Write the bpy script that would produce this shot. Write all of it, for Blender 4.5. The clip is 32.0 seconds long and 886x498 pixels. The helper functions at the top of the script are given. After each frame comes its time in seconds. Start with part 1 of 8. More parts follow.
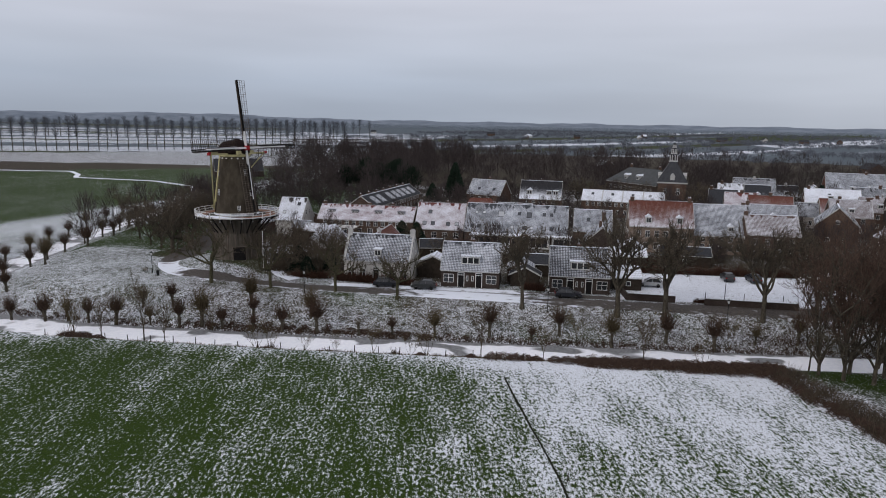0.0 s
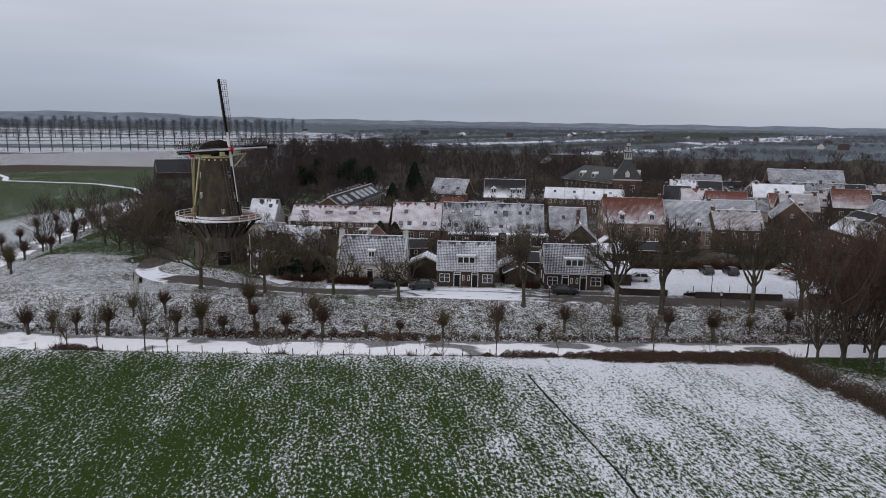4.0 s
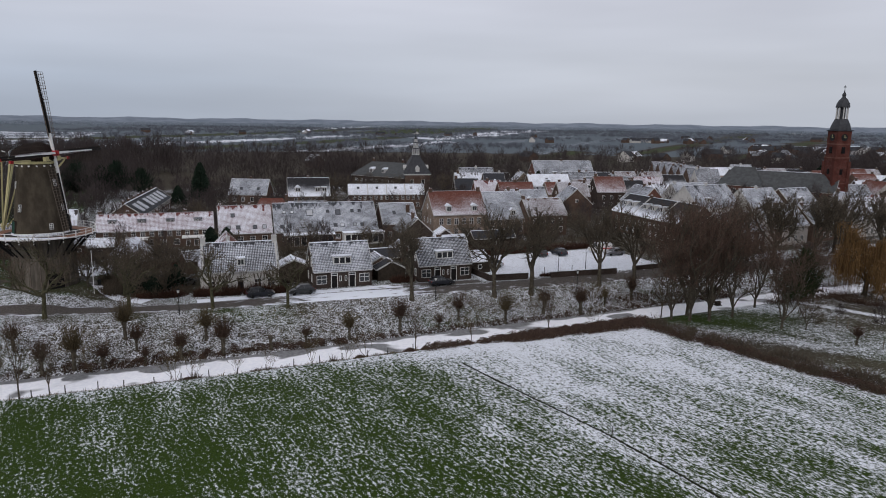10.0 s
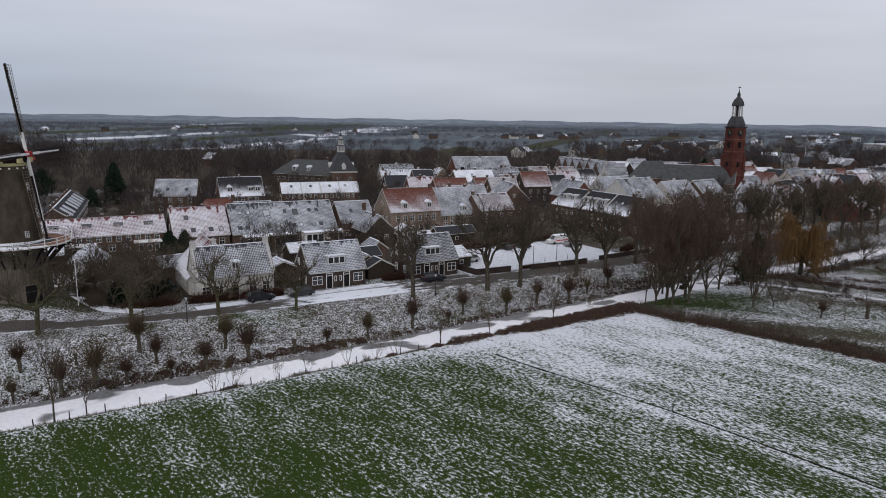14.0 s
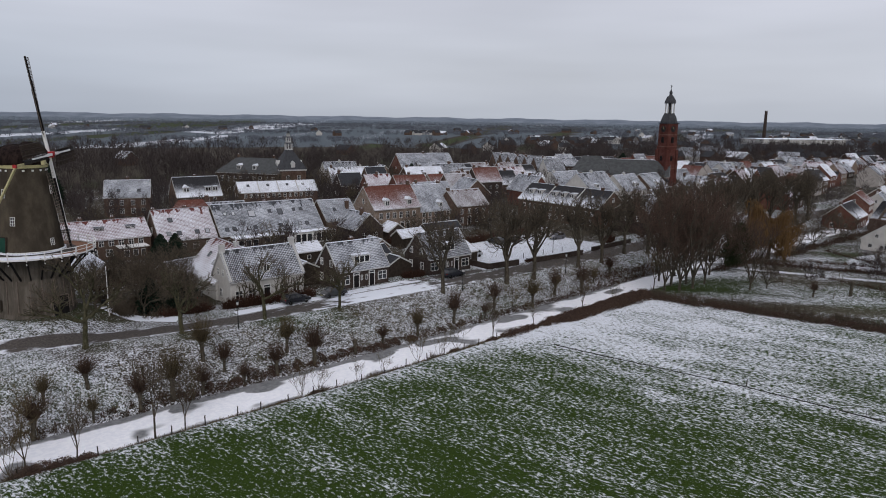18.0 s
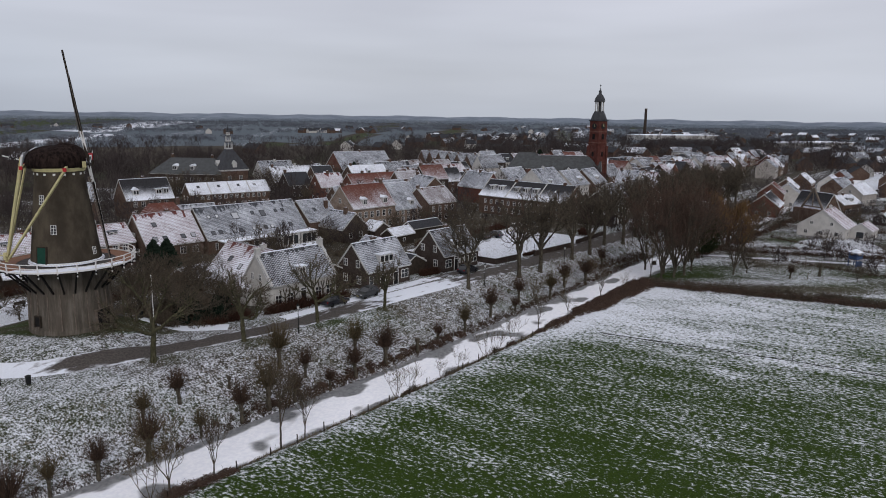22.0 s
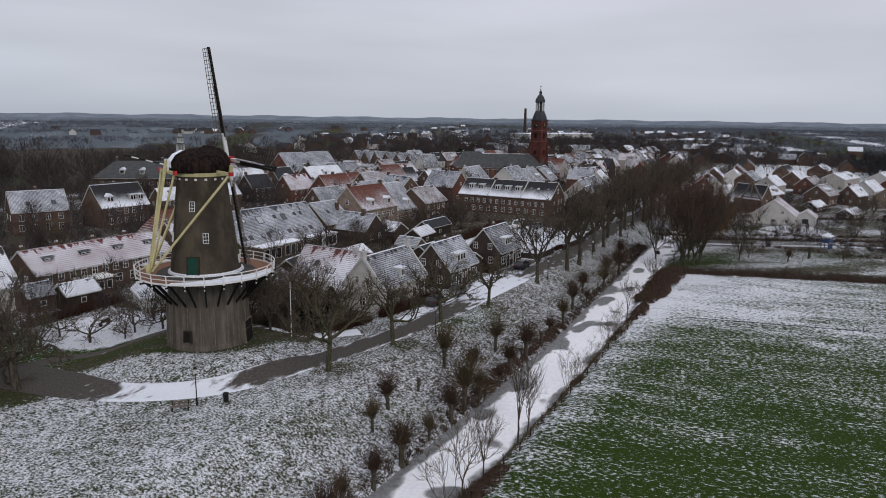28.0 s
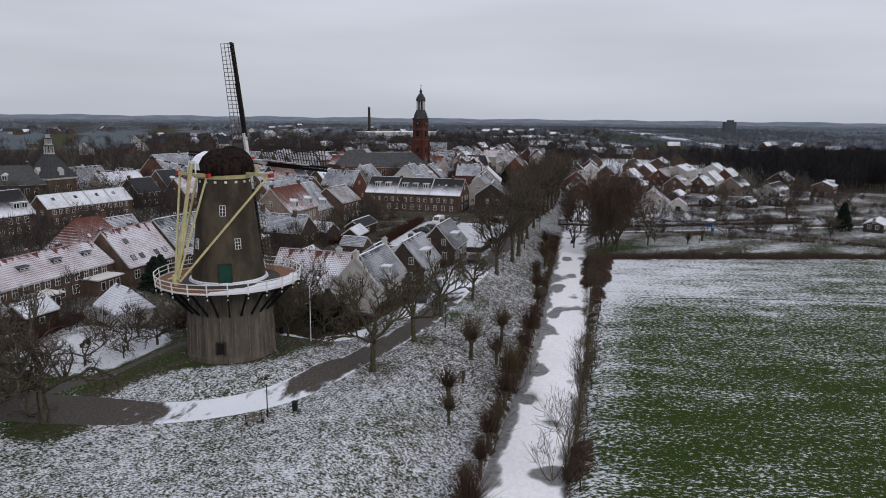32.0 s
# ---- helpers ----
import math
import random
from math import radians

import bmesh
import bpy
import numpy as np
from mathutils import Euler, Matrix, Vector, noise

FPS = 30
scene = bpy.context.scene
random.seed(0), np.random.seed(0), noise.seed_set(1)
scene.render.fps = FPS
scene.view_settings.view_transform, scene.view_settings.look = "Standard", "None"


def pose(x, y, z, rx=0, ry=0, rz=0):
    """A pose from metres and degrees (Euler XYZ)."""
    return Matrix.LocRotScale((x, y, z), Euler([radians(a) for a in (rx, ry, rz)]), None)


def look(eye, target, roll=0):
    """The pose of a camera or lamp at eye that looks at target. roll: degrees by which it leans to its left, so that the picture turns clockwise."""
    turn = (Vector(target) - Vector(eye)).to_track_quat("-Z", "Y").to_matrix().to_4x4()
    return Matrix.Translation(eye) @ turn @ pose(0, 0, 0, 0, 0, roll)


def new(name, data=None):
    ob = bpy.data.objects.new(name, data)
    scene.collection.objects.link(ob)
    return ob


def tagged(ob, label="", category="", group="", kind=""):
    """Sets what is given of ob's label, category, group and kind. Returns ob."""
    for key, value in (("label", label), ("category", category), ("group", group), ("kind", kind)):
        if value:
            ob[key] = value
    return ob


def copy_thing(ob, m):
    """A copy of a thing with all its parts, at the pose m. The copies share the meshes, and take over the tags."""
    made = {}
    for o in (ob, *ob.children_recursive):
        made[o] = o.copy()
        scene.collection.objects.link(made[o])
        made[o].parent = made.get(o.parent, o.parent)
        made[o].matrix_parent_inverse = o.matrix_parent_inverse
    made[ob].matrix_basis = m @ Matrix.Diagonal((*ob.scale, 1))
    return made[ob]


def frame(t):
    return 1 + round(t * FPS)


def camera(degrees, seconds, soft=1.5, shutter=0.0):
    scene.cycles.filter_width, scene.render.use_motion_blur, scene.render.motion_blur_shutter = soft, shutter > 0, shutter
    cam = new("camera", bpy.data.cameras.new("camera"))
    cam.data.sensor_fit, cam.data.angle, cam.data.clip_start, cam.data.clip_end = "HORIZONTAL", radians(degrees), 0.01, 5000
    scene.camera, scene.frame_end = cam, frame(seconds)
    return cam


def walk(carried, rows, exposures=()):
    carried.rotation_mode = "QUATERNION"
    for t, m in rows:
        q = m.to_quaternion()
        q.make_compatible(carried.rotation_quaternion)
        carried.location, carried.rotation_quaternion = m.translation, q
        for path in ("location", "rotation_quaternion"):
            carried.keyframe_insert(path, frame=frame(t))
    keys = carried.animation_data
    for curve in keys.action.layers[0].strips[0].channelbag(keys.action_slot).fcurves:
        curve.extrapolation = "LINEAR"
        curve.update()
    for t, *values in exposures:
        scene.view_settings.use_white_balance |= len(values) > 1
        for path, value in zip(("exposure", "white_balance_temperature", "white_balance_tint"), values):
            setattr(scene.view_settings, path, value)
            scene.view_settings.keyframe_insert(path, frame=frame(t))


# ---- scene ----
cam = camera(65.5, 32.0, soft=1.0)
METRES, EYE, TILT, LEAN, TURN = 155.0, 30.0, -6.6478, -6.5444, 8.0
ROWS = [
    (0.0, 0.0, 0.0, 0.0, -0.39, -3.98, 5.6),
    (0.5, -0.0082, 0.0001, 0.0012, -0.94, -4.05, 5.67),
    (1.0, -0.0167, 0.0003, 0.0023, -1.43, -4.12, 5.76),
    (1.5, -0.0252, 0.0006, 0.0033, -1.82, -4.17, 5.8),
    (2.0, -0.0338, 0.001, 0.0044, -2.45, -4.26, 5.88),
    (2.5, -0.0428, 0.0016, 0.0056, -3.13, -4.34, 5.97),
    (4.5, -0.0792, 0.0043, 0.0102, -8.13, -4.94, 6.57),
    (5.0, -0.0893, 0.0057, 0.0119, -10.54, -5.28, 6.83),
    (5.5, -0.0999, 0.0071, 0.0131, -13.01, -5.58, 7.06),
    (6.0, -0.1114, 0.009, 0.0147, -15.59, -5.92, 7.32),
    (6.5, -0.1237, 0.0115, 0.0163, -17.9, -6.26, 7.51),
    (7.0, -0.1363, 0.0145, 0.018, -19.17, -6.46, 7.59),
    (7.5, -0.1494, 0.0178, 0.0202, -20.45, -6.65, 7.66),
    (8.0, -0.1628, 0.0216, 0.022, -22.01, -6.85, 7.74),
    (8.5, -0.1764, 0.0259, 0.0245, -23.12, -7.05, 7.81),
    (9.0, -0.1898, 0.0305, 0.0263, -24.18, -7.2, 7.89),
    (9.5, -0.2033, 0.0355, 0.0284, -26.47, -7.54, 8.03),
    (10.0, -0.2173, 0.0411, 0.0304, -28.83, -7.89, 8.14),
    (10.5, -0.2314, 0.0472, 0.0328, -30.32, -8.15, 8.19),
    (11.0, -0.2455, 0.0539, 0.0352, -31.68, -8.38, 8.23),
    (11.5, -0.2592, 0.0608, 0.0378, -33.2, -8.65, 8.29),
    (12.0, -0.273, 0.0684, 0.0403, -34.76, -8.92, 8.38),
    (12.5, -0.2872, 0.0765, 0.0429, -36.0, -9.14, 8.37),
    (13.0, -0.301, 0.085, 0.0455, -37.23, -9.35, 8.41),
    (13.5, -0.3148, 0.0941, 0.0482, -38.51, -9.57, 8.43),
    (14.0, -0.3286, 0.1038, 0.0506, -39.53, -9.75, 8.43),
    (14.5, -0.3422, 0.1134, 0.0535, -40.23, -9.88, 8.47),
    (16.5, -0.3957, 0.1578, 0.064, -45.75, -10.82, 8.49),
    (17.0, -0.4086, 0.1696, 0.0667, -46.6, -10.97, 8.53),
    (17.5, -0.4214, 0.1822, 0.0695, -47.48, -11.15, 8.48),
    (18.0, -0.4338, 0.1948, 0.0721, -48.66, -11.38, 8.49),
    (18.5, -0.446, 0.2075, 0.0749, -49.71, -11.58, 8.5),
    (19.0, -0.4582, 0.2207, 0.0776, -51.0, -11.8, 8.47),
    (19.5, -0.4702, 0.2342, 0.0803, -52.01, -11.98, 8.47),
    (20.0, -0.4817, 0.2477, 0.0831, -53.55, -12.24, 8.46),
    (20.5, -0.4934, 0.262, 0.086, -54.93, -12.48, 8.43),
    (21.0, -0.5045, 0.2759, 0.0889, -56.24, -12.68, 8.42),
    (21.5, -0.5159, 0.2908, 0.0917, -57.8, -12.92, 8.34),
    (22.0, -0.5266, 0.306, 0.0949, -58.47, -13.03, 8.29),
    (22.5, -0.5372, 0.3209, 0.098, -58.99, -13.12, 8.25),
    (23.0, -0.5472, 0.3361, 0.1009, -59.56, -13.2, 8.24),
    (23.5, -0.557, 0.3516, 0.1038, -60.44, -13.34, 8.2),
    (24.0, -0.5664, 0.3673, 0.1067, -61.21, -13.45, 8.16),
    (24.5, -0.5754, 0.3824, 0.1096, -62.14, -13.61, 8.18),
    (25.0, -0.5845, 0.3986, 0.1122, -63.18, -13.73, 8.07),
    (25.5, -0.5931, 0.414, 0.1149, -63.95, -13.85, 8.01),
    (27.5, -0.6248, 0.477, 0.1246, -68.49, -14.47, 7.85),
    (28.0, -0.632, 0.4931, 0.127, -69.71, -14.65, 7.77),
    (28.5, -0.6387, 0.5091, 0.1294, -70.84, -14.81, 7.72),
    (29.0, -0.6452, 0.5254, 0.1318, -72.44, -15.04, 7.62),
    (29.5, -0.6513, 0.5416, 0.1341, -74.18, -15.28, 7.53),
    (30.0, -0.6571, 0.558, 0.1363, -76.31, -15.56, 7.37),
    (30.5, -0.6624, 0.5747, 0.1386, -78.62, -15.87, 7.17),
    (31.0, -0.6673, 0.5914, 0.1409, -80.05, -16.06, 7.05),
    (31.5, -0.6718, 0.6081, 0.1434, -81.66, -16.28, 6.9),
    (32.0, -0.6758, 0.6249, 0.1458, -83.62, -16.53, 6.72),
]
walk(cam, [(t, pose(0, 0, EYE, TILT, LEAN, TURN) @ pose(METRES * x, METRES * y, METRES * z, 90 + pitch, roll, yaw)) for t, x, y, z, yaw, pitch, roll in ROWS])

# ---- light ----
SUN_EL, SUN_AZ = 34.0, 232.0
world = bpy.data.worlds.new("overcast_sky")
scene.world = world
world.use_nodes = True
wt = world.node_tree
wt.nodes.clear()


def wnode(kind, **values):
    n = wt.nodes.new(kind)
    for k, v in values.items():
        n.inputs[k].default_value = v
    return n


w_out = wt.nodes.new("ShaderNodeOutputWorld")
w_bg = wnode("ShaderNodeBackground", Strength=1.0)
w_sky = wt.nodes.new("ShaderNodeTexSky")
w_sky.sky_type, w_sky.sun_disc = "NISHITA", False
w_sky.sun_elevation, w_sky.sun_rotation = radians(SUN_EL), radians(90 - SUN_AZ)
w_sky.air_density, w_sky.dust_density = 1.0, 3.0
w_dim = wt.nodes.new("ShaderNodeMix")
w_dim.data_type, w_dim.blend_type = "RGBA", "MULTIPLY"
w_dim.inputs[0].default_value, w_dim.inputs[7].default_value = 1.0, (0.08, 0.08, 0.08, 1)
wt.links.new(w_sky.outputs[0], w_dim.inputs[6])
# the cloud sheet: pale grey overhead, bluer towards the horizon, with soft long bands
w_co = wt.nodes.new("ShaderNodeTexCoord")
w_sep = wt.nodes.new("ShaderNodeSeparateXYZ")
wt.links.new(w_co.outputs["Generated"], w_sep.inputs[0])
w_ramp = wt.nodes.new("ShaderNodeValToRGB")
w_ramp.color_ramp.elements[0].position, w_ramp.color_ramp.elements[0].color = 0.0, (0.42, 0.475, 0.575, 1)
w_ramp.color_ramp.elements[1].position, w_ramp.color_ramp.elements[1].color = 0.9, (0.83, 0.82, 0.89, 1)
mid = w_ramp.color_ramp.elements.new(0.05)
mid.color = (0.45, 0.51, 0.625, 1)
mid = w_ramp.color_ramp.elements.new(0.17)
mid.color = (0.69, 0.705, 0.80, 1)
wt.links.new(w_sep.outputs[2], w_ramp.inputs[0])
# towards the east and south the sheet thins and is paler down to the horizon
w_pale = wt.nodes.new("ShaderNodeValToRGB")
w_pale.color_ramp.elements[0].position, w_pale.color_ramp.elements[0].color = 0.0, (0.57, 0.61, 0.695, 1)
w_pale.color_ramp.elements[1].position, w_pale.color_ramp.elements[1].color = 0.9, (0.83, 0.82, 0.89, 1)
mid = w_pale.color_ramp.elements.new(0.16)
mid.color = (0.66, 0.67, 0.755, 1)
wt.links.new(w_sep.outputs[2], w_pale.inputs[0])
w_east = wt.nodes.new("ShaderNodeMapRange")
w_east.interpolation_type = "SMOOTHSTEP"
for i, v in zip(range(1, 5), (-0.25, 0.75, 0.0, 1.0)):
    w_east.inputs[i].default_value = v
wt.links.new(w_sep.outputs[0], w_east.inputs[0])
w_sheet = wt.nodes.new("ShaderNodeMix")
w_sheet.data_type = "RGBA"
wt.links.new(w_east.outputs[0], w_sheet.inputs[0])
wt.links.new(w_ramp.outputs[0], w_sheet.inputs[6])
wt.links.new(w_pale.outputs[0], w_sheet.inputs[7])
w_map = wt.nodes.new("ShaderNodeMapping")
w_map.inputs["Scale"].default_value = (1.2, 1.2, 9.0)
wt.links.new(w_co.outputs["Generated"], w_map.inputs[0])
w_noise = wnode("ShaderNodeTexNoise", Scale=1.6, Detail=3.0, Roughness=0.45)
wt.links.new(w_map.outputs[0], w_noise.inputs["Vector"])
w_band = wt.nodes.new("ShaderNodeMapRange")
for i, v in zip(range(1, 5), (0.3, 0.7, 0.90, 1.10)):
    w_band.inputs[i].default_value = v
wt.links.new(w_noise.outputs[0], w_band.inputs[0])
w_mul = wt.nodes.new("ShaderNodeVectorMath")
w_mul.operation = "SCALE"
wt.links.new(w_sheet.outputs[2], w_mul.inputs[0])
wt.links.new(w_band.outputs[0], w_mul.inputs["Scale"])
w_mix = wt.nodes.new("ShaderNodeMix")
w_mix.data_type = "RGBA"
w_mix.inputs[0].default_value = 0.85
wt.links.new(w_dim.outputs[2], w_mix.inputs[6])
wt.links.new(w_mul.outputs[0], w_mix.inputs[7])
wt.links.new(w_mix.outputs[2], w_bg.inputs[0])
wt.links.new(w_bg.outputs[0], w_out.inputs[0])

sun = new("sun", bpy.data.lights.new("sun", "SUN"))
sun.data.energy, sun.data.angle, sun.data.color = 0.9, radians(25), (1.0, 0.95, 0.93)
sun.matrix_world = look((300 * math.cos(radians(SUN_AZ)), 300 * math.sin(radians(SUN_AZ)), 300 * math.tan(radians(SUN_EL))), (0, 0, 0))

# ---- materials ----


class Graph:
    """A short hand for node materials."""

    def __init__(self, name, rough=0.85, metal=0.0):
        self.m = bpy.data.materials.new(name)
        self.m.use_nodes = True
        self.t = self.m.node_tree
        self.b = self.t.nodes["Principled BSDF"]
        self.b.inputs["Roughness"].default_value = rough
        self.b.inputs["Metallic"].default_value = metal
        self.b.inputs["Specular IOR Level"].default_value = 0.08
        self.co = self.t.nodes.new("ShaderNodeTexCoord")

    def put(self, sock, v):
        if isinstance(v, bpy.types.NodeSocket):
            self.t.links.new(v, sock)
        elif isinstance(v, tuple) and len(v) == 3 and sock.type == "RGBA":
            sock.default_value = (*v, 1)
        else:
            sock.default_value = v

    def vec(self, scale=(1, 1, 1), turn=0.0, space="Object"):
        n = self.t.nodes.new("ShaderNodeMapping")
        n.inputs["Scale"].default_value = scale
        n.inputs["Rotation"].default_value = (0, 0, radians(turn))
        self.t.links.new(self.co.outputs[space], n.inputs[0])
        return n.outputs[0]

    def grain(self, across, along, turn):
        """Coordinates stretched along a direction turned from y: metres across and along."""
        n = self.t.nodes.new("ShaderNodeMapping")
        n.vector_type = "TEXTURE"
        n.inputs["Scale"].default_value = (across, along, 1)
        n.inputs["Rotation"].default_value = (0, 0, radians(turn))
        self.t.links.new(self.co.outputs["Object"], n.inputs[0])
        return n.outputs[0]

    def noise(self, scale, detail=4.0, rough=0.55, vec=None):
        n = self.t.nodes.new("ShaderNodeTexNoise")
        n.inputs["Scale"].default_value, n.inputs["Detail"].default_value, n.inputs["Roughness"].default_value = scale, detail, rough
        self.t.links.new(vec or self.co.outputs["Object"], n.inputs["Vector"])
        return n.outputs[0]

    def math(self, op, a, b=0.0, c=0.0):
        n = self.t.nodes.new("ShaderNodeMath")
        n.operation = op
        for s, v in zip(n.inputs, (a, b, c)):
            self.put(s, v)
        return n.outputs[0]

    def step(self, v, lo, hi, a=0.0, b=1.0):
        n = self.t.nodes.new("ShaderNodeMapRange")
        n.interpolation_type = "SMOOTHSTEP"
        for s, x in zip(n.inputs, (v, lo, hi, a, b)):
            self.put(s, x)
        return n.outputs[0]

    def mix(self, f, a, b):
        n = self.t.nodes.new("ShaderNodeMix")
        n.data_type = "RGBA"
        self.put(n.inputs[0], f)
        self.put(n.inputs[6], a)
        self.put(n.inputs[7], b)
        return n.outputs[2]

    def attr(self, name):
        n = self.t.nodes.new("ShaderNodeAttribute")
        n.attribute_name = name
        s = self.t.nodes.new("ShaderNodeSeparateColor")
        self.t.links.new(n.outputs["Color"], s.inputs[0])
        return s.outputs[0], s.outputs[1], s.outputs[2], n.outputs["Alpha"]

    def random(self):
        return self.t.nodes.new("ShaderNodeObjectInfo").outputs["Random"]

    def island(self):
        return self.t.nodes.new("ShaderNodeNewGeometry").outputs["Random Per Island"]

    def bump(self, h, strength=0.5, dist=0.05):
        n = self.t.nodes.new("ShaderNodeBump")
        n.inputs["Strength"].default_value, n.inputs["Distance"].default_value = strength, dist
        self.t.links.new(h, n.inputs["Height"])
        self.t.links.new(n.outputs[0], self.b.inputs["Normal"])

    def colour(self, c):
        self.put(self.b.inputs["Base Color"], c)
        return self.m


SNOW = (0.76, 0.80, 0.875)


def shade(c, k):
    return tuple(min(1.0, v * k) for v in c)


def plain(name, c, rough=0.8, var=0.25, scale=2.0, metal=0.0):
    g = Graph(name, rough, metal)
    n = g.noise(scale, 5)
    n2 = g.noise(scale * 9, 2)
    f = g.math("ADD", g.math("MULTIPLY", n, 0.7), g.math("MULTIPLY", n2, 0.3))
    col = g.mix(g.step(f, 0.3, 0.7), shade(c, 1 - var), shade(c, 1 + var))
    g.bump(n2, 0.3, 0.02)
    return g.colour(col)


def brick_wall(name, c, mortar=(0.30, 0.28, 0.26), dirt=0.35, spread=0.35):
    """Courses of bricks 0.22 m by 0.065 m, weathered by larger stains."""
    g = Graph(name, 0.9)
    sep = g.t.nodes.new("ShaderNodeSeparateXYZ")
    g.t.links.new(g.co.outputs["Object"], sep.inputs[0])
    com = g.t.nodes.new("ShaderNodeCombineXYZ")
    g.put(com.inputs[0], g.math("ADD", sep.outputs[0], sep.outputs[1]))
    g.put(com.inputs[1], sep.outputs[2])
    b = g.t.nodes.new("ShaderNodeTexBrick")
    g.t.links.new(com.outputs[0], b.inputs["Vector"])
    for k, v in (("Scale", 1.0), ("Brick Width", 0.22), ("Row Height", 0.075), ("Mortar Size", 0.008), ("Bias", 0.0)):
        b.inputs[k].default_value = v
    b.inputs["Color1"].default_value = (*shade(c, 1 - spread), 1)
    b.inputs["Color2"].default_value = (*shade(c, 1 + spread), 1)
    b.inputs["Mortar"].default_value = (*mortar, 1)
    big = g.noise(0.55, 6, 0.65)
    tone = g.mix(g.step(big, 0.35, 0.68), b.outputs[0], shade(c, 1 - dirt))
    col = g.mix(g.math("MULTIPLY", g.random(), 0.5), tone, shade(c, 0.78))
    g.bump(b.outputs[1], 0.25, 0.01)
    return g.colour(col)


def snowy_roof(name, c, snow, tile=(0.26, 0.34), rib=0.5, melt=0.6, grad=0.0, tint=SNOW):
    """Pantiles under thin snow: the courses show through, and the sheet has melted away in ragged tongues below the ridge.
    The attribute up runs from 0 at the eaves to 1 at the ridge."""
    g = Graph(name, 0.75)
    sep = g.t.nodes.new("ShaderNodeSeparateXYZ")
    g.t.links.new(g.co.outputs["Object"], sep.inputs[0])
    rnd = g.random()
    at = g.t.nodes.new("ShaderNodeAttribute")
    at.attribute_name = "up"
    up = at.outputs["Fac"]
    col_w = g.math("SINE", g.math("MULTIPLY", sep.outputs[0], 6.2832 / tile[0]))
    row_f = g.math("FRACT", g.math("MULTIPLY", sep.outputs[2], 1.45 / tile[1]))
    row_w = g.step(row_f, 0.60, 0.95)
    com = g.t.nodes.new("ShaderNodeVectorMath")
    com.operation = "ADD"
    g.t.links.new(g.co.outputs["Object"], com.inputs[0])
    off = g.t.nodes.new("ShaderNodeCombineXYZ")
    g.put(off.inputs[0], g.math("MULTIPLY", rnd, 60.0))
    g.t.links.new(off.outputs[0], com.inputs[1])
    big = g.noise(0.25, 4, 0.6, com.outputs[0])
    mp = g.t.nodes.new("ShaderNodeMapping")
    mp.inputs["Scale"].default_value = (1.0, 0.35, 0.35)
    g.t.links.new(com.outputs[0], mp.inputs[0])
    tongue = g.noise(0.9, 4, 0.6, mp.outputs[0])
    fine = g.noise(4.5, 4, 0.65, com.outputs[0])
    v = g.math("ADD", g.math("MULTIPLY", g.math("SUBTRACT", big, 0.5), 0.42), g.math("MULTIPLY", g.math("SUBTRACT", fine, 0.5), 0.36))
    v = g.math("SUBTRACT", v, g.math("MULTIPLY", row_w, rib * 0.34))
    v = g.math("ADD", v, g.math("MULTIPLY", col_w, rib * 0.12))
    v = g.math("ADD", v, g.math("MULTIPLY_ADD", up, -grad, snow + grad * 0.5))
    gone = g.step(g.math("ADD", up, g.math("MULTIPLY", g.math("SUBTRACT", tongue, 0.55), 1.5)), 0.84, 1.02)
    gone = g.math("MULTIPLY", gone, g.math("MULTIPLY", g.step(rnd, 0.1, 0.75), melt))
    v = g.math("SUBTRACT", v, gone)
    cover = g.step(v, 0.20, 0.74)
    old = g.mix(g.step(fine, 0.3, 0.7), shade(c, 0.7), shade(c, 1.3))
    h = g.math("ADD", g.math("MULTIPLY", col_w, 0.5), g.math("MULTIPLY", row_f, -0.8))
    g.bump(h, 0.5, 0.04)
    return g.colour(g.mix(cover, old, tint))


M = {}
M["brick_brown"] = brick_wall("brown_brick", (0.108, 0.070, 0.053), (0.17, 0.15, 0.135))
M["brick_dark"] = brick_wall("dark_brown_brick", (0.056, 0.042, 0.036), (0.085, 0.075, 0.068))
M["brick_red"] = brick_wall("red_brick", (0.14, 0.062, 0.046), (0.16, 0.13, 0.115))
M["brick_church"] = brick_wall("orange_red_brick", (0.105, 0.036, 0.029), (0.10, 0.07, 0.06), 0.4)
M["brick_pale"] = brick_wall("buff_brick", (0.24, 0.18, 0.14))
M["plaster"] = plain("white_lime_plaster", (0.44, 0.43, 0.41), 0.9, 0.12, 0.8)
M["plaster_grey"] = plain("grey_render", (0.33, 0.31, 0.29), 0.9, 0.15, 0.8)
M["white"] = plain("white_paint", (0.64, 0.64, 0.63), 0.55, 0.06, 1.5)
M["cream"] = plain("cream_yellow_paint", (0.46, 0.42, 0.23), 0.6, 0.16, 1.5)
M["green_paint"] = plain("dark_green_paint", (0.012, 0.05, 0.035), 0.45, 0.15)
M["black"] = plain("black_tar", (0.013, 0.012, 0.012), 0.6, 0.3)
M["red_paint"] = plain("red_paint", (0.38, 0.03, 0.035), 0.5, 0.15)
M["lead"] = plain("lead_grey_slate", (0.046, 0.048, 0.053), 0.6, 0.25, 1.2)
M["trim"] = plain("weathered_white_trim", (0.42, 0.42, 0.41), 0.7, 0.12)
M["dark_wood"] = plain("dark_stained_timber", (0.035, 0.028, 0.022), 0.8, 0.3)
M["grey_wood"] = plain("weathered_grey_timber", (0.14, 0.115, 0.095), 0.9, 0.3)
M["stone"] = plain("grey_stone", (0.30, 0.29, 0.27), 0.85, 0.15)
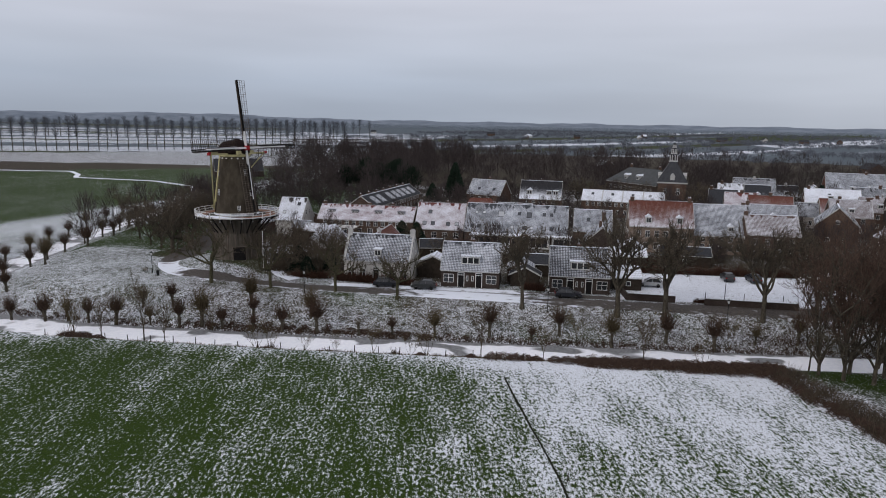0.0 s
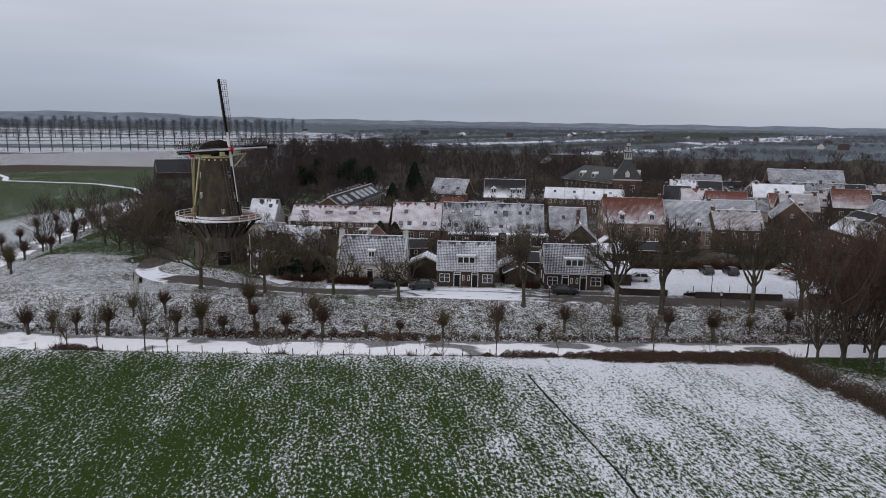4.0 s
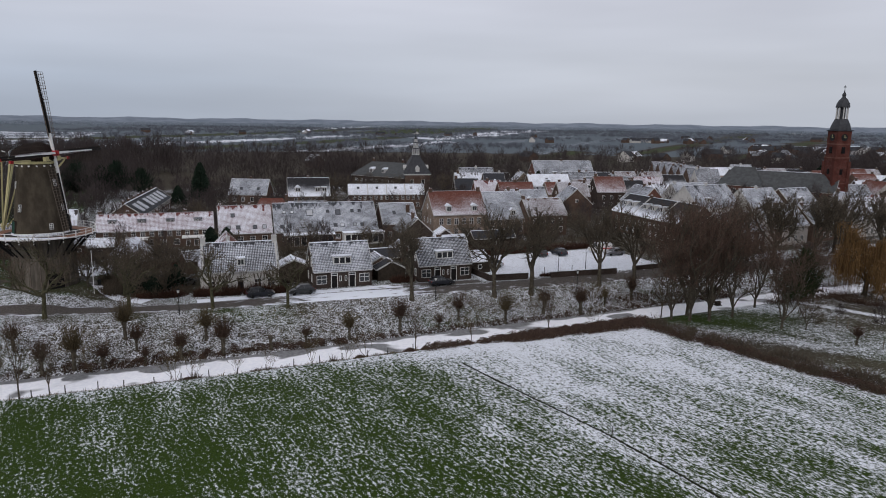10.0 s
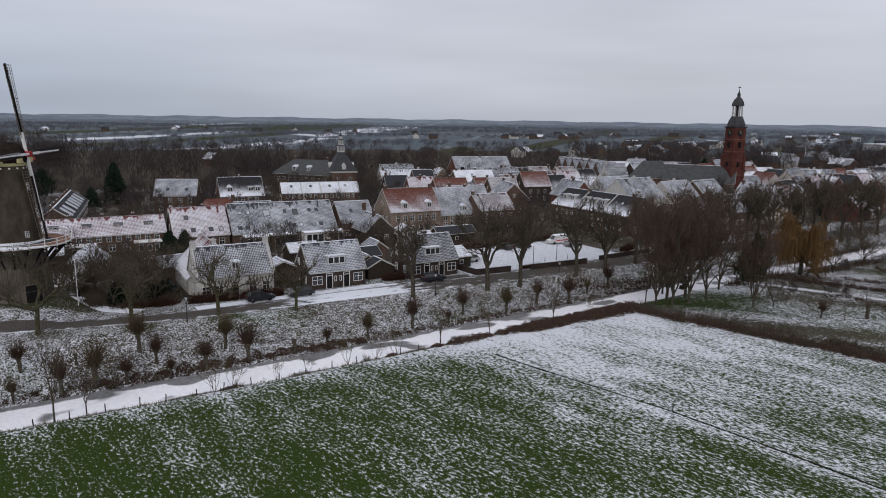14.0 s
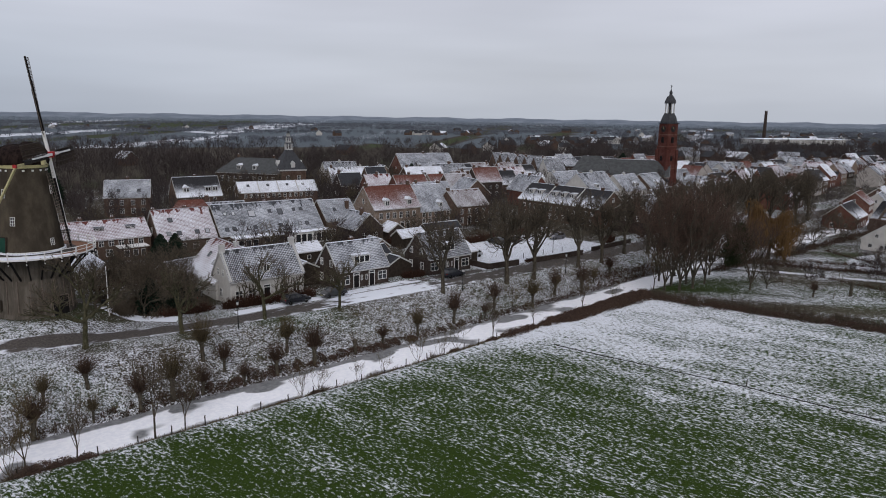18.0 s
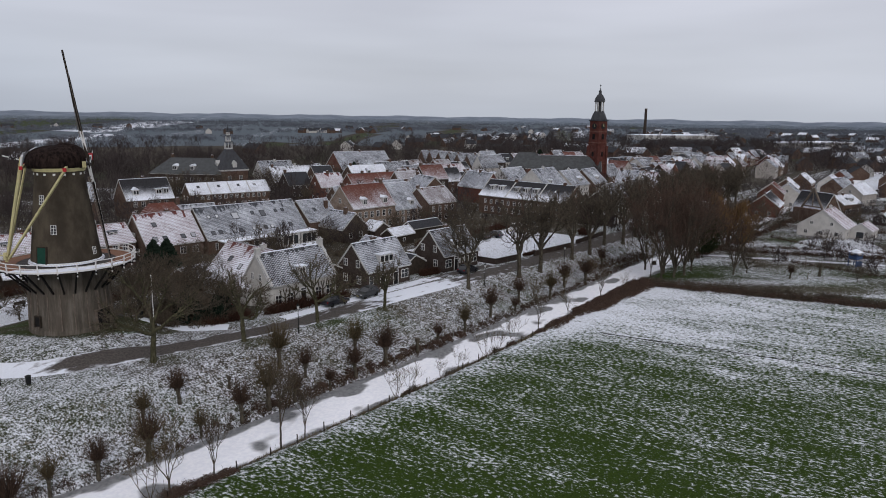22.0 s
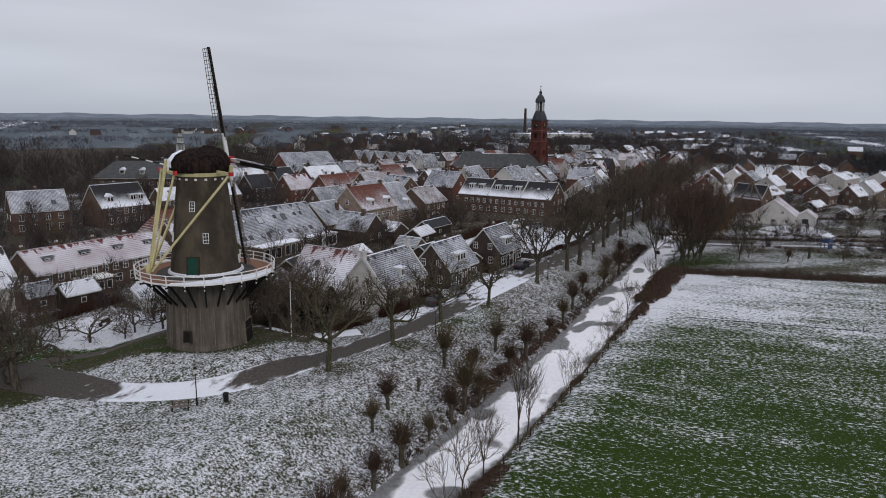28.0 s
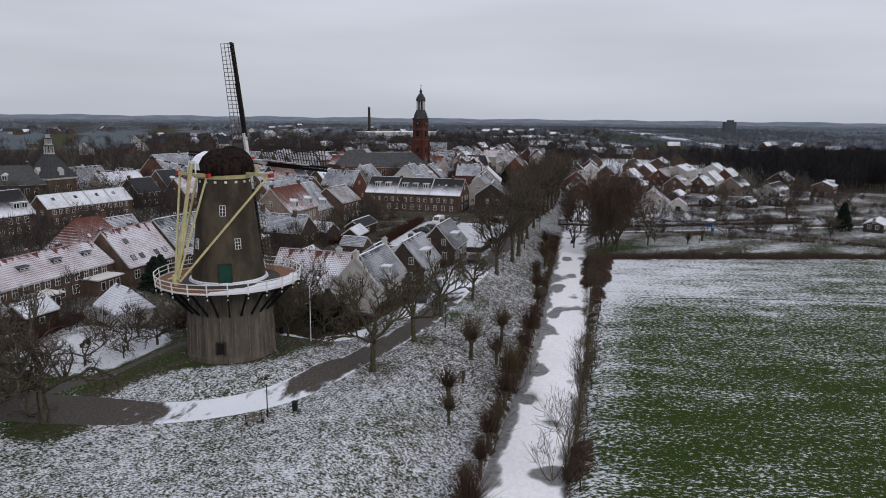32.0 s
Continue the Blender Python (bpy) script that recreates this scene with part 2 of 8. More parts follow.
M["metal"] = plain("galvanised_steel", (0.35, 0.36, 0.37), 0.4, 0.1, 2.0, 0.7)
M["dark_metal"] = plain("black_iron", (0.02, 0.022, 0.022), 0.5, 0.2, 2.0, 0.3)
M["blue_paint"] = plain("blue_paint", (0.05, 0.08, 0.16), 0.5, 0.15)
M["rubber"] = plain("tyre_rubber", (0.012, 0.012, 0.012), 0.8, 0.2)
M["snow"] = plain("settled_snow", SNOW, 0.7, 0.05, 0.8)
M["asphalt"] = plain("asphalt", (0.06, 0.056, 0.054), 0.9, 0.2, 1.0)

g = Graph("window_glass", 0.12)
g.b.inputs["Specular IOR Level"].default_value = 0.6
M["glass"] = g.colour(g.mix(g.random(), (0.010, 0.011, 0.013), (0.05, 0.055, 0.06)))
g = Graph("skylight_glass", 0.10)
g.b.inputs["Specular IOR Level"].default_value = 0.9
M["skyglass"] = g.colour(g.mix(g.step(g.random(), 0.45, 0.95), (0.05, 0.055, 0.065), (0.55, 0.57, 0.60)))
g = Graph("solar_panel_glass", 0.18)
g.b.inputs["Specular IOR Level"].default_value = 0.7
M["solar"] = g.colour(g.mix(g.step(g.noise(0.9), 0.3, 0.7), (0.07, 0.075, 0.085), (0.19, 0.20, 0.22)))

M["roof_grey"] = snowy_roof("grey_tiles_with_snow", (0.050, 0.055, 0.063), 0.43, rib=0.62, melt=0.5)
M["roof_grey_thin"] = snowy_roof("grey_tiles_with_thin_snow", (0.034, 0.036, 0.040), 0.40, rib=0.9, melt=0.3)
M["roof_dark"] = snowy_roof("dark_tiles_with_little_snow", (0.036, 0.038, 0.043), 0.06, rib=0.3)
M["roof_mixed"] = snowy_roof("dark_tiles_half_under_snow", (0.030, 0.030, 0.033), 0.32, rib=0.3, grad=0.75)
M["roof_pink"] = snowy_roof("red_tiles_under_snow", (0.125, 0.045, 0.040), 0.52, rib=0.6, melt=0.85)
M["roof_red"] = snowy_roof("red_tiles_with_little_snow", (0.115, 0.046, 0.034), 0.33, rib=0.7, grad=0.35, melt=0.9)
M["roof_white"] = snowy_roof("tiles_under_full_snow", (0.05, 0.045, 0.045), 0.62, rib=0.4, melt=0.5)
M["roof_brown"] = snowy_roof("brown_tiles_with_snow", (0.085, 0.055, 0.045), 0.43, rib=0.6, melt=0.5)

M["slate"] = plain("weathered_grey_slate", (0.062, 0.066, 0.068), 0.6, 0.22, 0.9)
M["roof_wing"] = snowy_roof("red_tiles_under_broken_snow", (0.105, 0.040, 0.034), 0.60, rib=0.75, melt=1.0, grad=0.25)

# thatch of the mill cap, with one patch of snow on its weather side
g = Graph("dark_thatch", 1.0)
n = g.noise(3.0, 6, 0.7, g.vec((1, 1, 0.25)))
M["thatch"] = g.colour(g.mix(g.step(n, 0.35, 0.7), (0.006, 0.004, 0.004), (0.030, 0.020, 0.017)))
g.bump(n, 0.8, 0.08)


def bark(name, lo, hi):
    g = Graph(name, 0.95)
    n = g.noise(6.0, 4, 0.6, g.vec((1, 1, 0.3)))
    g.bump(n, 0.6, 0.03)
    return g.colour(g.mix(g.step(n, 0.3, 0.7), lo, hi))


def twigs(name, lo, hi):
    g = Graph(name, 0.95)
    return g.colour(g.mix(g.island(), lo, hi))


M["bark"] = bark("grey_brown_bark", (0.032, 0.027, 0.021), (0.098, 0.086, 0.066))
M["bark_green"] = bark("mossy_bark", (0.030, 0.030, 0.017), (0.095, 0.088, 0.055))
M["twig"] = twigs("brown_bare_twigs", (0.050, 0.040, 0.030), (0.125, 0.102, 0.077))
M["twig_red"] = twigs("red_brown_shoots", (0.038, 0.026, 0.020), (0.100, 0.066, 0.048))
M["twig_olive"] = twigs("olive_shoots", (0.050, 0.040, 0.024), (0.125, 0.098, 0.057))
M["twig_gold"] = twigs("golden_willow_shoots", (0.075, 0.044, 0.020), (0.19, 0.115, 0.05))
M["twig_far"] = twigs("bare_far_wood", (0.034, 0.028, 0.028), (0.074, 0.062, 0.060))
# distance haze painted into the twigs of far tree belts and poplars
M["twig_haze_mid"] = twigs("far_wood_with_painted_haze", (0.078, 0.087, 0.104), (0.122, 0.134, 0.158))
# paler and bluer still: strong haze painted into the horizon woods
M["twig_haze_far"] = twigs("horizon_wood_with_painted_haze", (0.15, 0.18, 0.215), (0.20, 0.235, 0.275))
M["twig_grove"] = twigs("red_brown_grove_twigs", (0.050, 0.034, 0.027), (0.118, 0.079, 0.061))
M["twig_dark"] = twigs("dark_bare_wood", (0.016, 0.015, 0.017), (0.038, 0.035, 0.038))
M["needle"] = twigs("dark_evergreen_sprays", (0.006, 0.012, 0.008), (0.022, 0.035, 0.024))
M["ivy"] = twigs("dark_ivy_leaves", (0.010, 0.016, 0.007), (0.035, 0.045, 0.020))
M["hedge_leaf"] = twigs("brown_hedge_leaves", (0.030, 0.016, 0.012), (0.085, 0.045, 0.032))
M["dry_grass"] = twigs("withered_grass", (0.055, 0.045, 0.025), (0.17, 0.14, 0.08))

# ---- mesh helpers ----


class MB:
    """Collects vertices and faces; faces keep a material slot."""

    def __init__(self):
        self.v, self.f, self.s = [], [], []
        self.slot = 0

    def add(self, verts, faces):
        o = len(self.v)
        self.v.extend(verts)
        self.f.extend([tuple(i + o for i in f) for f in faces])
        self.s.extend([self.slot] * len(faces))
        return self

    def box(self, x0, x1, y0, y1, z0, z1):
        return self.add([(x0, y0, z0), (x1, y0, z0), (x1, y1, z0), (x0, y1, z0), (x0, y0, z1), (x1, y0, z1), (x1, y1, z1), (x0, y1, z1)],
                        [(0, 3, 2, 1), (4, 5, 6, 7), (0, 1, 5, 4), (1, 2, 6, 5), (2, 3, 7, 6), (3, 0, 4, 7)])

    def beam(self, a, b, w, h=None, up=(0, 0, 1)):
        """A square bar from a to b."""
        a, b = Vector(a), Vector(b)
        d = (b - a).normalized()
        s = d.cross(Vector(up))
        s = s.normalized() if s.length > 1e-4 else d.orthogonal().normalized()
        u = s.cross(d)
        s, u = s * w / 2, u * (h or w) / 2
        return self.add([tuple(p + q) for p in (a, b) for q in (-s - u, s - u, s + u, -s + u)],
                        [(0, 1, 2, 3), (7, 6, 5, 4), (0, 4, 5, 1), (1, 5, 6, 2), (2, 6, 7, 3), (3, 7, 4, 0)])

    def tube(self, rings, n=8, caps=True):
        """Rings (x, y, z, r) joined into a round body."""
        o = len(self.v)
        for k, (x, y, z, r) in enumerate(rings):
            for i in range(n):
                a = 2 * math.pi * i / n
                self.v.append((x + r * math.cos(a), y + r * math.sin(a), z))
        fs = [(o + k * n + i, o + k * n + (i + 1) % n, o + (k + 1) * n + (i + 1) % n, o + (k + 1) * n + i) for k in range(len(rings) - 1) for i in range(n)]
        if caps:
            fs.append(tuple(o + i for i in reversed(range(n))))
            fs.append(tuple(o + (len(rings) - 1) * n + i for i in range(n)))
        self.f.extend(fs)
        self.s.extend([self.slot] * len(fs))
        return self

    def limb(self, a, b, ra, rb, n=5):
        a, b = Vector(a), Vector(b)
        d = (b - a)
        if d.length < 1e-5:
            return self
        d.normalize()
        s = d.orthogonal().normalized()
        u = d.cross(s)
        o = len(self.v)
        for p, r in ((a, ra), (b, rb)):
            for i in range(n):
                t = 2 * math.pi * i / n
                self.v.append(tuple(p + s * (r * math.cos(t)) + u * (r * math.sin(t))))
        for i in range(n):
            self.f.append((o + i, o + (i + 1) % n, o + n + (i + 1) % n, o + n + i))
        self.s.extend([self.slot] * n)
        return self

    def poly(self, pts):
        return self.add(list(pts), [tuple(range(len(pts)))])

    def mesh(self, name, *mats, smooth=False):
        me = bpy.data.meshes.new(name)
        me.from_pydata(self.v, [], self.f)
        for m in mats:
            me.materials.append(m)
        if len(mats) > 1:
            me.polygons.foreach_set("material_index", self.s)
        if smooth:
            me.polygons.foreach_set("use_smooth", [True] * len(me.polygons))
        me.update()
        return me


def part(name, mb, material, parent, label="", smooth=False):
    mats = material if isinstance(material, (list, tuple)) else [material]
    ob = new(name, mb if isinstance(mb, bpy.types.Mesh) else mb.mesh(name, *mats, smooth=smooth))
    ob.parent = parent
    return tagged(ob, label)


def thing(name, m, label, category, group="", kind=""):
    e = new(name)
    e.empty_display_size = 0.3
    e.matrix_basis = m
    return tagged(e, label, category, group, kind)


def single(name, mb, material, label, category, group="", kind="", m=None, smooth=False):
    mats = material if isinstance(material, (list, tuple)) else [material]
    ob = new(name, mb.mesh(name, *mats, smooth=smooth))
    if m is not None:
        ob.matrix_basis = m
    return tagged(ob, label, category, group, kind)


# ---- the lie of the land ----
MOAT = [(420, 101), (160, 97), (60, 94), (30, 92.3), (0, 90.8), (-30, 89.55), (-66, 89.55), (-84, 92.5), (-96, 101), (-103, 118), (-109, 148), (-115, 180), (-120, 230), (-118, 320)]


def bend(x):
    """How far the moat has swung north at x."""
    return float(np.interp(x, [-30, 0, 30, 60, 160], [0.0, 1.0, 2.2, 3.4, 5.0]))


def moat_side(x, y):
    """Distance to the middle of the moat, positive on the town's side."""
    x, y = np.asarray(x, float), np.asarray(y, float)
    best = np.full(x.shape, 1e9)
    sign = np.ones(x.shape)
    for (ax, ay), (bx, by) in zip(MOAT, MOAT[1:]):
        dx, dy = bx - ax, by - ay
        l2 = dx * dx + dy * dy
        t = np.clip(((x - ax) * dx + (y - ay) * dy) / l2, 0, 1)
        d = np.hypot(x - ax - t * dx, y - ay - t * dy)
        c = dx * (y - ay) - dy * (x - ax)
        near = d < best
        best = np.where(near, d, best)
        sign = np.where(near, np.where(c < 0, 1, -1), sign)
    return best * sign


def smooth(v, lo, hi):
    t = np.clip((np.asarray(v, float) - lo) / (hi - lo), 0, 1)
    return t * t * (3 - 2 * t)


def height(x, y):
    x, y = np.asarray(x, float), np.asarray(y, float)
    d = moat_side(x, y)
    z = np.interp(d, [-6.2, -5.4, -3.75, -3.2, 3.0, 3.6, 13.6, 15, 24, 50, 170], [0, -0.1, -0.85, -1.4, -1.4, -0.85, 2.35, 2.5, 2.5, 2.2, 1.9])
    z = np.where(y > 500, np.minimum(z, 1.0), z)
    z = z + 1.65 * smooth(-np.hypot(x + 54.0, y - 123.2), -13.5, -5.5)
    z = z + 0.3 * smooth(x - 30 - 0.31 * (84.0 - y), 2, 6) * smooth(-d, 4, 8)
    return z


def ground_z(x, y):
    return float(height(np.array([x]), np.array([y]))[0])


def spread(lo, hi, step):
    return list(np.arange(lo, hi, step))


def outward(start, end, step, grow):
    out, v = [], start
    s = 1 if end > start else -1
    while abs(v - start) < abs(end - start):
        step *= grow
        v += s * step
        out.append(v)
    return out


def pebble(x, y, s, seed=0.0):
    """Cheap smooth noise on arrays, -1 to 1."""
    x, y = x / s + seed, y / s - seed * 1.7
    return (np.sin(x * 1.3 + np.sin(y * 1.7 + 0.6)) + np.sin(y * 1.9 + 2.1 * np.sin(x * 0.8 + 1.1)) + np.sin((x + y) * 2.7 + np.sin(x * 2.2))) / 3


gx = sorted(outward(-126, -4700, 0.7, 1.055)) + spread(-126, 112, 0.7) + outward(112, 4700, 0.7, 1.055)
gy = sorted(outward(-4, -1500, 0.6, 1.08)) + spread(-4, 118, 0.55) + outward(118, 4800, 0.55, 1.035)
GX, GY = np.meshgrid(np.array(gx), np.array(gy))
GZ = height(GX, GY)
GD = moat_side(GX, GY)
bank = smooth(GD, 3, 4) * smooth(-GD, -16, -13)
near_field = smooth(-GD, 4.5, 6)
rough_z = (pebble(GX, GY, 0.55, 3.1) * 0.05 + pebble(GX, GY, 1.9, 1.3) * 0.05)
GZ = GZ + rough_z * (0.35 + 1.5 * bank) * smooth(np.abs(GD), 3.4, 5) * (GY < 104.3)

# cover: R snow, G green of the grass, B bare brown, past 1 painted haze, A streaks of the sown field
edge_x = 30 + 0.31 * (84.0 - GY)
rowed = GX + 0.1615 * (GY - 54.9)
snow = 0.25 - 0.08 * smooth(-rowed, 20, 40) + 0.07 * smooth(rowed, -26, -10) * smooth(-GY, -62, -50)
snow = snow + 0.26 * smooth(rowed, -14, 3) * smooth(GY, 44, 66) + 0.16 * smooth(rowed, 1, 8)
snow = snow + 0.20 * smooth(GY + 0.25 * GX, 64, 86) * smooth(rowed, -10, 12)
snow = snow + (0.36 - 0.16 * smooth(rowed, 0, 14)) * smooth(GY, 78, 85)
snow = snow + 0.08 * pebble(GX, GY * 0.45, 5.0, 0.4) + 0.05 * pebble(GX, GY * 0.5, 2.1, 3.3)
snow = snow + 0.34 * smooth(-np.hypot((rowed + 4.8) / 2.6, (GY - 59.3) / 4.6) + 0.3 * pebble(GX, GY, 1.3, 2.2), -1, -0.3)
# snow caught beside the furrow and in old wheel tracks
for off, wid, amount in ((2.9, 0.9, 0.34), (5.2, 0.7, 0.16), (-28.8, 0.45, 0.22), (-25.2, 0.45, 0.20), (-17.6, 0.45, 0.10), (-31.5, 0.5, 0.10), (-8.5, 0.5, 0.10)):
    snow = snow + amount * np.exp(-((rowed - off) / wid) ** 2) * (0.6 + 0.5 * pebble(GX, GY, 6.0, off))
green = np.full(GX.shape, 1.0)
bare = np.zeros(GX.shape)
streak = np.ones(GX.shape)
town = GD > 2
snow = np.where(town, 0.52 + 0.07 * pebble(GX, GY, 5.0, 2.0), snow)
green = np.where(town, 0.42 + 0.25 * pebble(GX, GY, 7.0, 5.0), green)
streak = np.where(town, 0.0, streak)
# the bank by the mill, whiter; under the large trees, less
snow = snow - 0.05 * smooth(-GX, 52, 62) * smooth(GD, 6, 12) * (GD < 30)
green = np.where((GX < -56) & town, 0.55, green)
for tx, ty in ((-52, 107.5), (-41, 106), (-30, 105.5), (-19.3, 103.5), (-71.5, 132)):
    snow = snow - 0.20 * smooth(-np.hypot(GX - tx - 1, GY - ty + 0.5), -3.2, -1.0)
# the lawn round the mill is nearly free of snow
mill_d = np.hypot(GX + 54.5, GY - 123.5)
lawn_y = np.interp(GX, [-70, -65.9, -62.2, -59.6, -57.5, -54, -48.5, -45, -42], [133.5, 131.0, 128.8, 123.8, 119.6, 116.8, 115.6, 114.9, 115.2])
lawn = smooth(GY - lawn_y + 0.5 * pebble(GX, GY, 1.4, 6.0), -0.6, 0.9) * (mill_d < 14.5) * (GX < -42)
lawn = np.maximum(lawn, smooth(-np.hypot(GX + 72, (GY - 130.5) * 0.8), -3.6, -2.2))
snow = snow - 0.42 * lawn
green = np.where(lawn > 0.3, 0.48 + 0.2 * pebble(GX, GY, 1.6, 4.4), green)
# towards the water's edge the bank shows brown
bare = np.maximum(bare, smooth(-np.abs(GD), -4.7, -3.5) * 0.9)
bare = np.maximum(bare, 0.45 * smooth(pebble(GX, GY, 4.1, 8.0), 0.25, 0.7) * bank)
# behind the first houses
yard_a = town & (GY > 116) & (GX > -46)
snow = np.where(yard_a, 0.15 + 0.24 * pebble(GX, GY, 6.0, 2.5), snow)
green = np.where(yard_a, 0.25 + 0.2 * pebble(GX, GY, 8.0, 5.0), green)
bare = np.where(yard_a, 0.4, bare)
snow = np.where(yard_a & (GY > 258), 0.25 + 0.45 * pebble(GX * 0.5, GY, 9.0, 4.5), snow)
bare = np.where(yard_a & (GY > 258), 0.6, bare)
mead = town & (GX < -60) & (GY > 134) & (GX > -97)
snow = np.where(mead, 0.22 + 0.16 * pebble(GX, GY, 6.0, 1.0), snow)
green = np.where(mead, 0.9, green)
# the car park and the garden by the mill lie under full snow
snow = np.where((GX > 16) & (GX < 56) & (GY > 109.4) & (GY < 131), 1.05, snow)
gar = smooth(-np.hypot((GX + 53.5) / 8.5, (GY - 141) / 7.5), -1.05, -0.9)
snow = np.where(gar > 0, snow * (1 - gar) + 1.1 * gar, snow)
# gardens beyond the hedge
beyond = (~town) & (GX > edge_x + 1) & (GX < 220)
snow = np.where(beyond, 0.40 + 0.32 * pebble(GX, GY, 6.0, 6.5), snow)
green = np.where(beyond, np.where(GX < edge_x + 42, 0.55, 0.4) + 0.4 * pebble(GX, GY, 11.0, 1.5), green)
bare = np.where(beyond, np.where(GX < edge_x + 42, 0.35, 0.5) + 0.35 * pebble(GX, GY, 9.0, 7.5), bare)
snow = np.where(beyond & (np.hypot((GX - 97) / 14, (GY - 66) / 9) < 1), 0.72, snow)
lane_e = np.abs((GX - 74.4) * 0.91 + (GY - 66.3) * 0.42)
snow = np.where(beyond, np.maximum(snow, 0.85 * smooth(-lane_e, -1.6, -0.6)), snow)
snow = np.where((GX > 205) & (GY < 25), 0.0, snow)
bare = np.where((GX > 205) & (GY < 25), 0.8, bare)
streak = np.where(beyond, 0.2, streak)
bare = np.where((GX > edge_x - 0.2) & (GX < edge_x + 4.5) & (~town), 0.9, bare)
# meadows west of the moat
west = (~town) & (GX < -96) & (GY > 85)
meadow = smooth(-GD - np.interp(GY, [100, 174, 232, 300], [60, 27, 10, 8]), -3, 7) * smooth(407 + 0.11 * (GX + 317) - GY, 0, 10)
snow = np.where(west, 0.72 - 0.52 * meadow + 0.10 * pebble(GX, GY, 14.0, 3.0) + 0.06 * pebble(GX, GY, 3.0, 1.0), snow)
belt = smooth(GY - 495 - 0.87 * (GX + 384), -4, 4)
snow = np.where(west & (GY > 400 + 0.11 * (GX + 317)), 0.60, snow)
bare = np.where(west, 0.0, bare)
streak = np.where(west, 0.0, streak)
# farther land in strips of plough, pasture and snow; bare 2 paints distance haze on most of them
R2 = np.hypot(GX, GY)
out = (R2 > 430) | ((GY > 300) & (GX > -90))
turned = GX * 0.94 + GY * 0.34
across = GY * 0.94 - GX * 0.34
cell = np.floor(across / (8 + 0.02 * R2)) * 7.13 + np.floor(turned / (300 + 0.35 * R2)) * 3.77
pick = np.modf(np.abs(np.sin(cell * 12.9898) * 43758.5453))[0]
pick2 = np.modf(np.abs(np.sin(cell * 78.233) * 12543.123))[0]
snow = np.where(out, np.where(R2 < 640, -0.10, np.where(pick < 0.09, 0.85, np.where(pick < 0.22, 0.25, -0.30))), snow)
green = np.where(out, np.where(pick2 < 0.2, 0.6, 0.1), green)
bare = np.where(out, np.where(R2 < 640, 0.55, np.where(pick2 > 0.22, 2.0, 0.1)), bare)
streak = np.where(out, 0.0, streak)
polder = (GX < -150) & (belt > 0.5) & (GY < 1500)
snow = np.where(polder, np.where(np.sin(across / 23.0) + np.sin(across / 9.7 + 1.0) + 0.8 * np.sin(across / 41.0 + 2.0) > 0.75, -0.1, 0.70), snow)
lilac = west & (GY > 400 + 0.11 * (GX + 317)) & (belt < 0.5) & (GY < 800)
snow = np.where(lilac, 0.60, snow)
bare = np.where(lilac, 0.0, bare)

streak = np.where(town, -smooth(-GX, 46, 60) * (GY < 136), streak)
snow = snow + np.where(town & (lawn < 0.5), -0.13 * np.minimum(streak, 0), 0)

me = bpy.data.meshes.new("ground")
ny, nx = GX.shape
verts = np.stack([GX, GY, GZ], -1).reshape(-1, 3)
ii, jj = np.meshgrid(np.arange(nx - 1), np.arange(ny - 1))
a = (jj * nx + ii).reshape(-1)
quads = np.stack([a, a + 1, a + nx + 1, a + nx], -1)
me.vertices.add(len(verts))
me.vertices.foreach_set("co", verts.reshape(-1))
me.loops.add(quads.size)
me.loops.foreach_set("vertex_index", quads.reshape(-1))
me.polygons.add(len(quads))
me.polygons.foreach_set("loop_start", np.arange(0, quads.size, 4))
me.update(calc_edges=True)
me.polygons.foreach_set("use_smooth", np.ones(len(quads), bool))
col = me.attributes.new("cover", "FLOAT_COLOR", "POINT")
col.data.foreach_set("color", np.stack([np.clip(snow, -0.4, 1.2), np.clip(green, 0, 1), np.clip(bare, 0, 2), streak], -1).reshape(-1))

g = Graph("snow_dusted_ground", 0.9)
r, gr, br, al = g.attr("cover")
rows_a = g.noise(1.0, 5, 0.70, g.grain(0.27, 0.56, 9.2))
rows_b = g.noise(1.0, 2, 0.5, g.grain(0.5, 3.2, 9.2))
rows_n = g.math("MULTIPLY_ADD", rows_b, 0.18, g.math("MULTIPLY", rows_a, 0.82))
wide_n = g.noise(1.0, 3, 0.5, g.grain(3.5, 12.0, 9.2))
lump_n = g.noise(4.3, 5, 0.68, g.vec((1.2, 0.85, 1.2)))
clod_n = g.noise(0.9, 3, 0.6)
fine_n = g.noise(13.0, 3, 0.6)
blade_n = g.noise(1.0, 2, 0.6, g.grain(0.075, 0.19, 9.2))
f_field = g.math("ADD", g.math("MULTIPLY", rows_n, 1.35), g.math("ADD", g.math("MULTIPLY", wide_n, 0.24), g.math("MULTIPLY_ADD", blade_n, 0.20, -0.39)))
f_bank = g.math("ADD", g.math("MULTIPLY_ADD", lump_n, 0.90, -0.16), g.math("ADD", g.math("MULTIPLY", fine_n, 0.18), g.math("MULTIPLY", clod_n, 0.24)))
n = g.t.nodes.new("ShaderNodeMix")
g.put(n.inputs[0], al)
g.put(n.inputs[2], f_bank)
g.put(n.inputs[3], f_field)
soft = g.math("MAXIMUM", g.math("MULTIPLY", al, -1.0), 0.0)
gain = g.math("MULTIPLY_ADD", soft, -0.8, 3.6)
grain = g.math("MULTIPLY_ADD", g.math("SUBTRACT", n.outputs[0], 0.5), gain, 0.5)
v = g.math("ADD", grain, g.math("MULTIPLY", g.math("SUBTRACT", r, 0.5), 0.95))
cover = g.step(v, 0.36, 0.92)
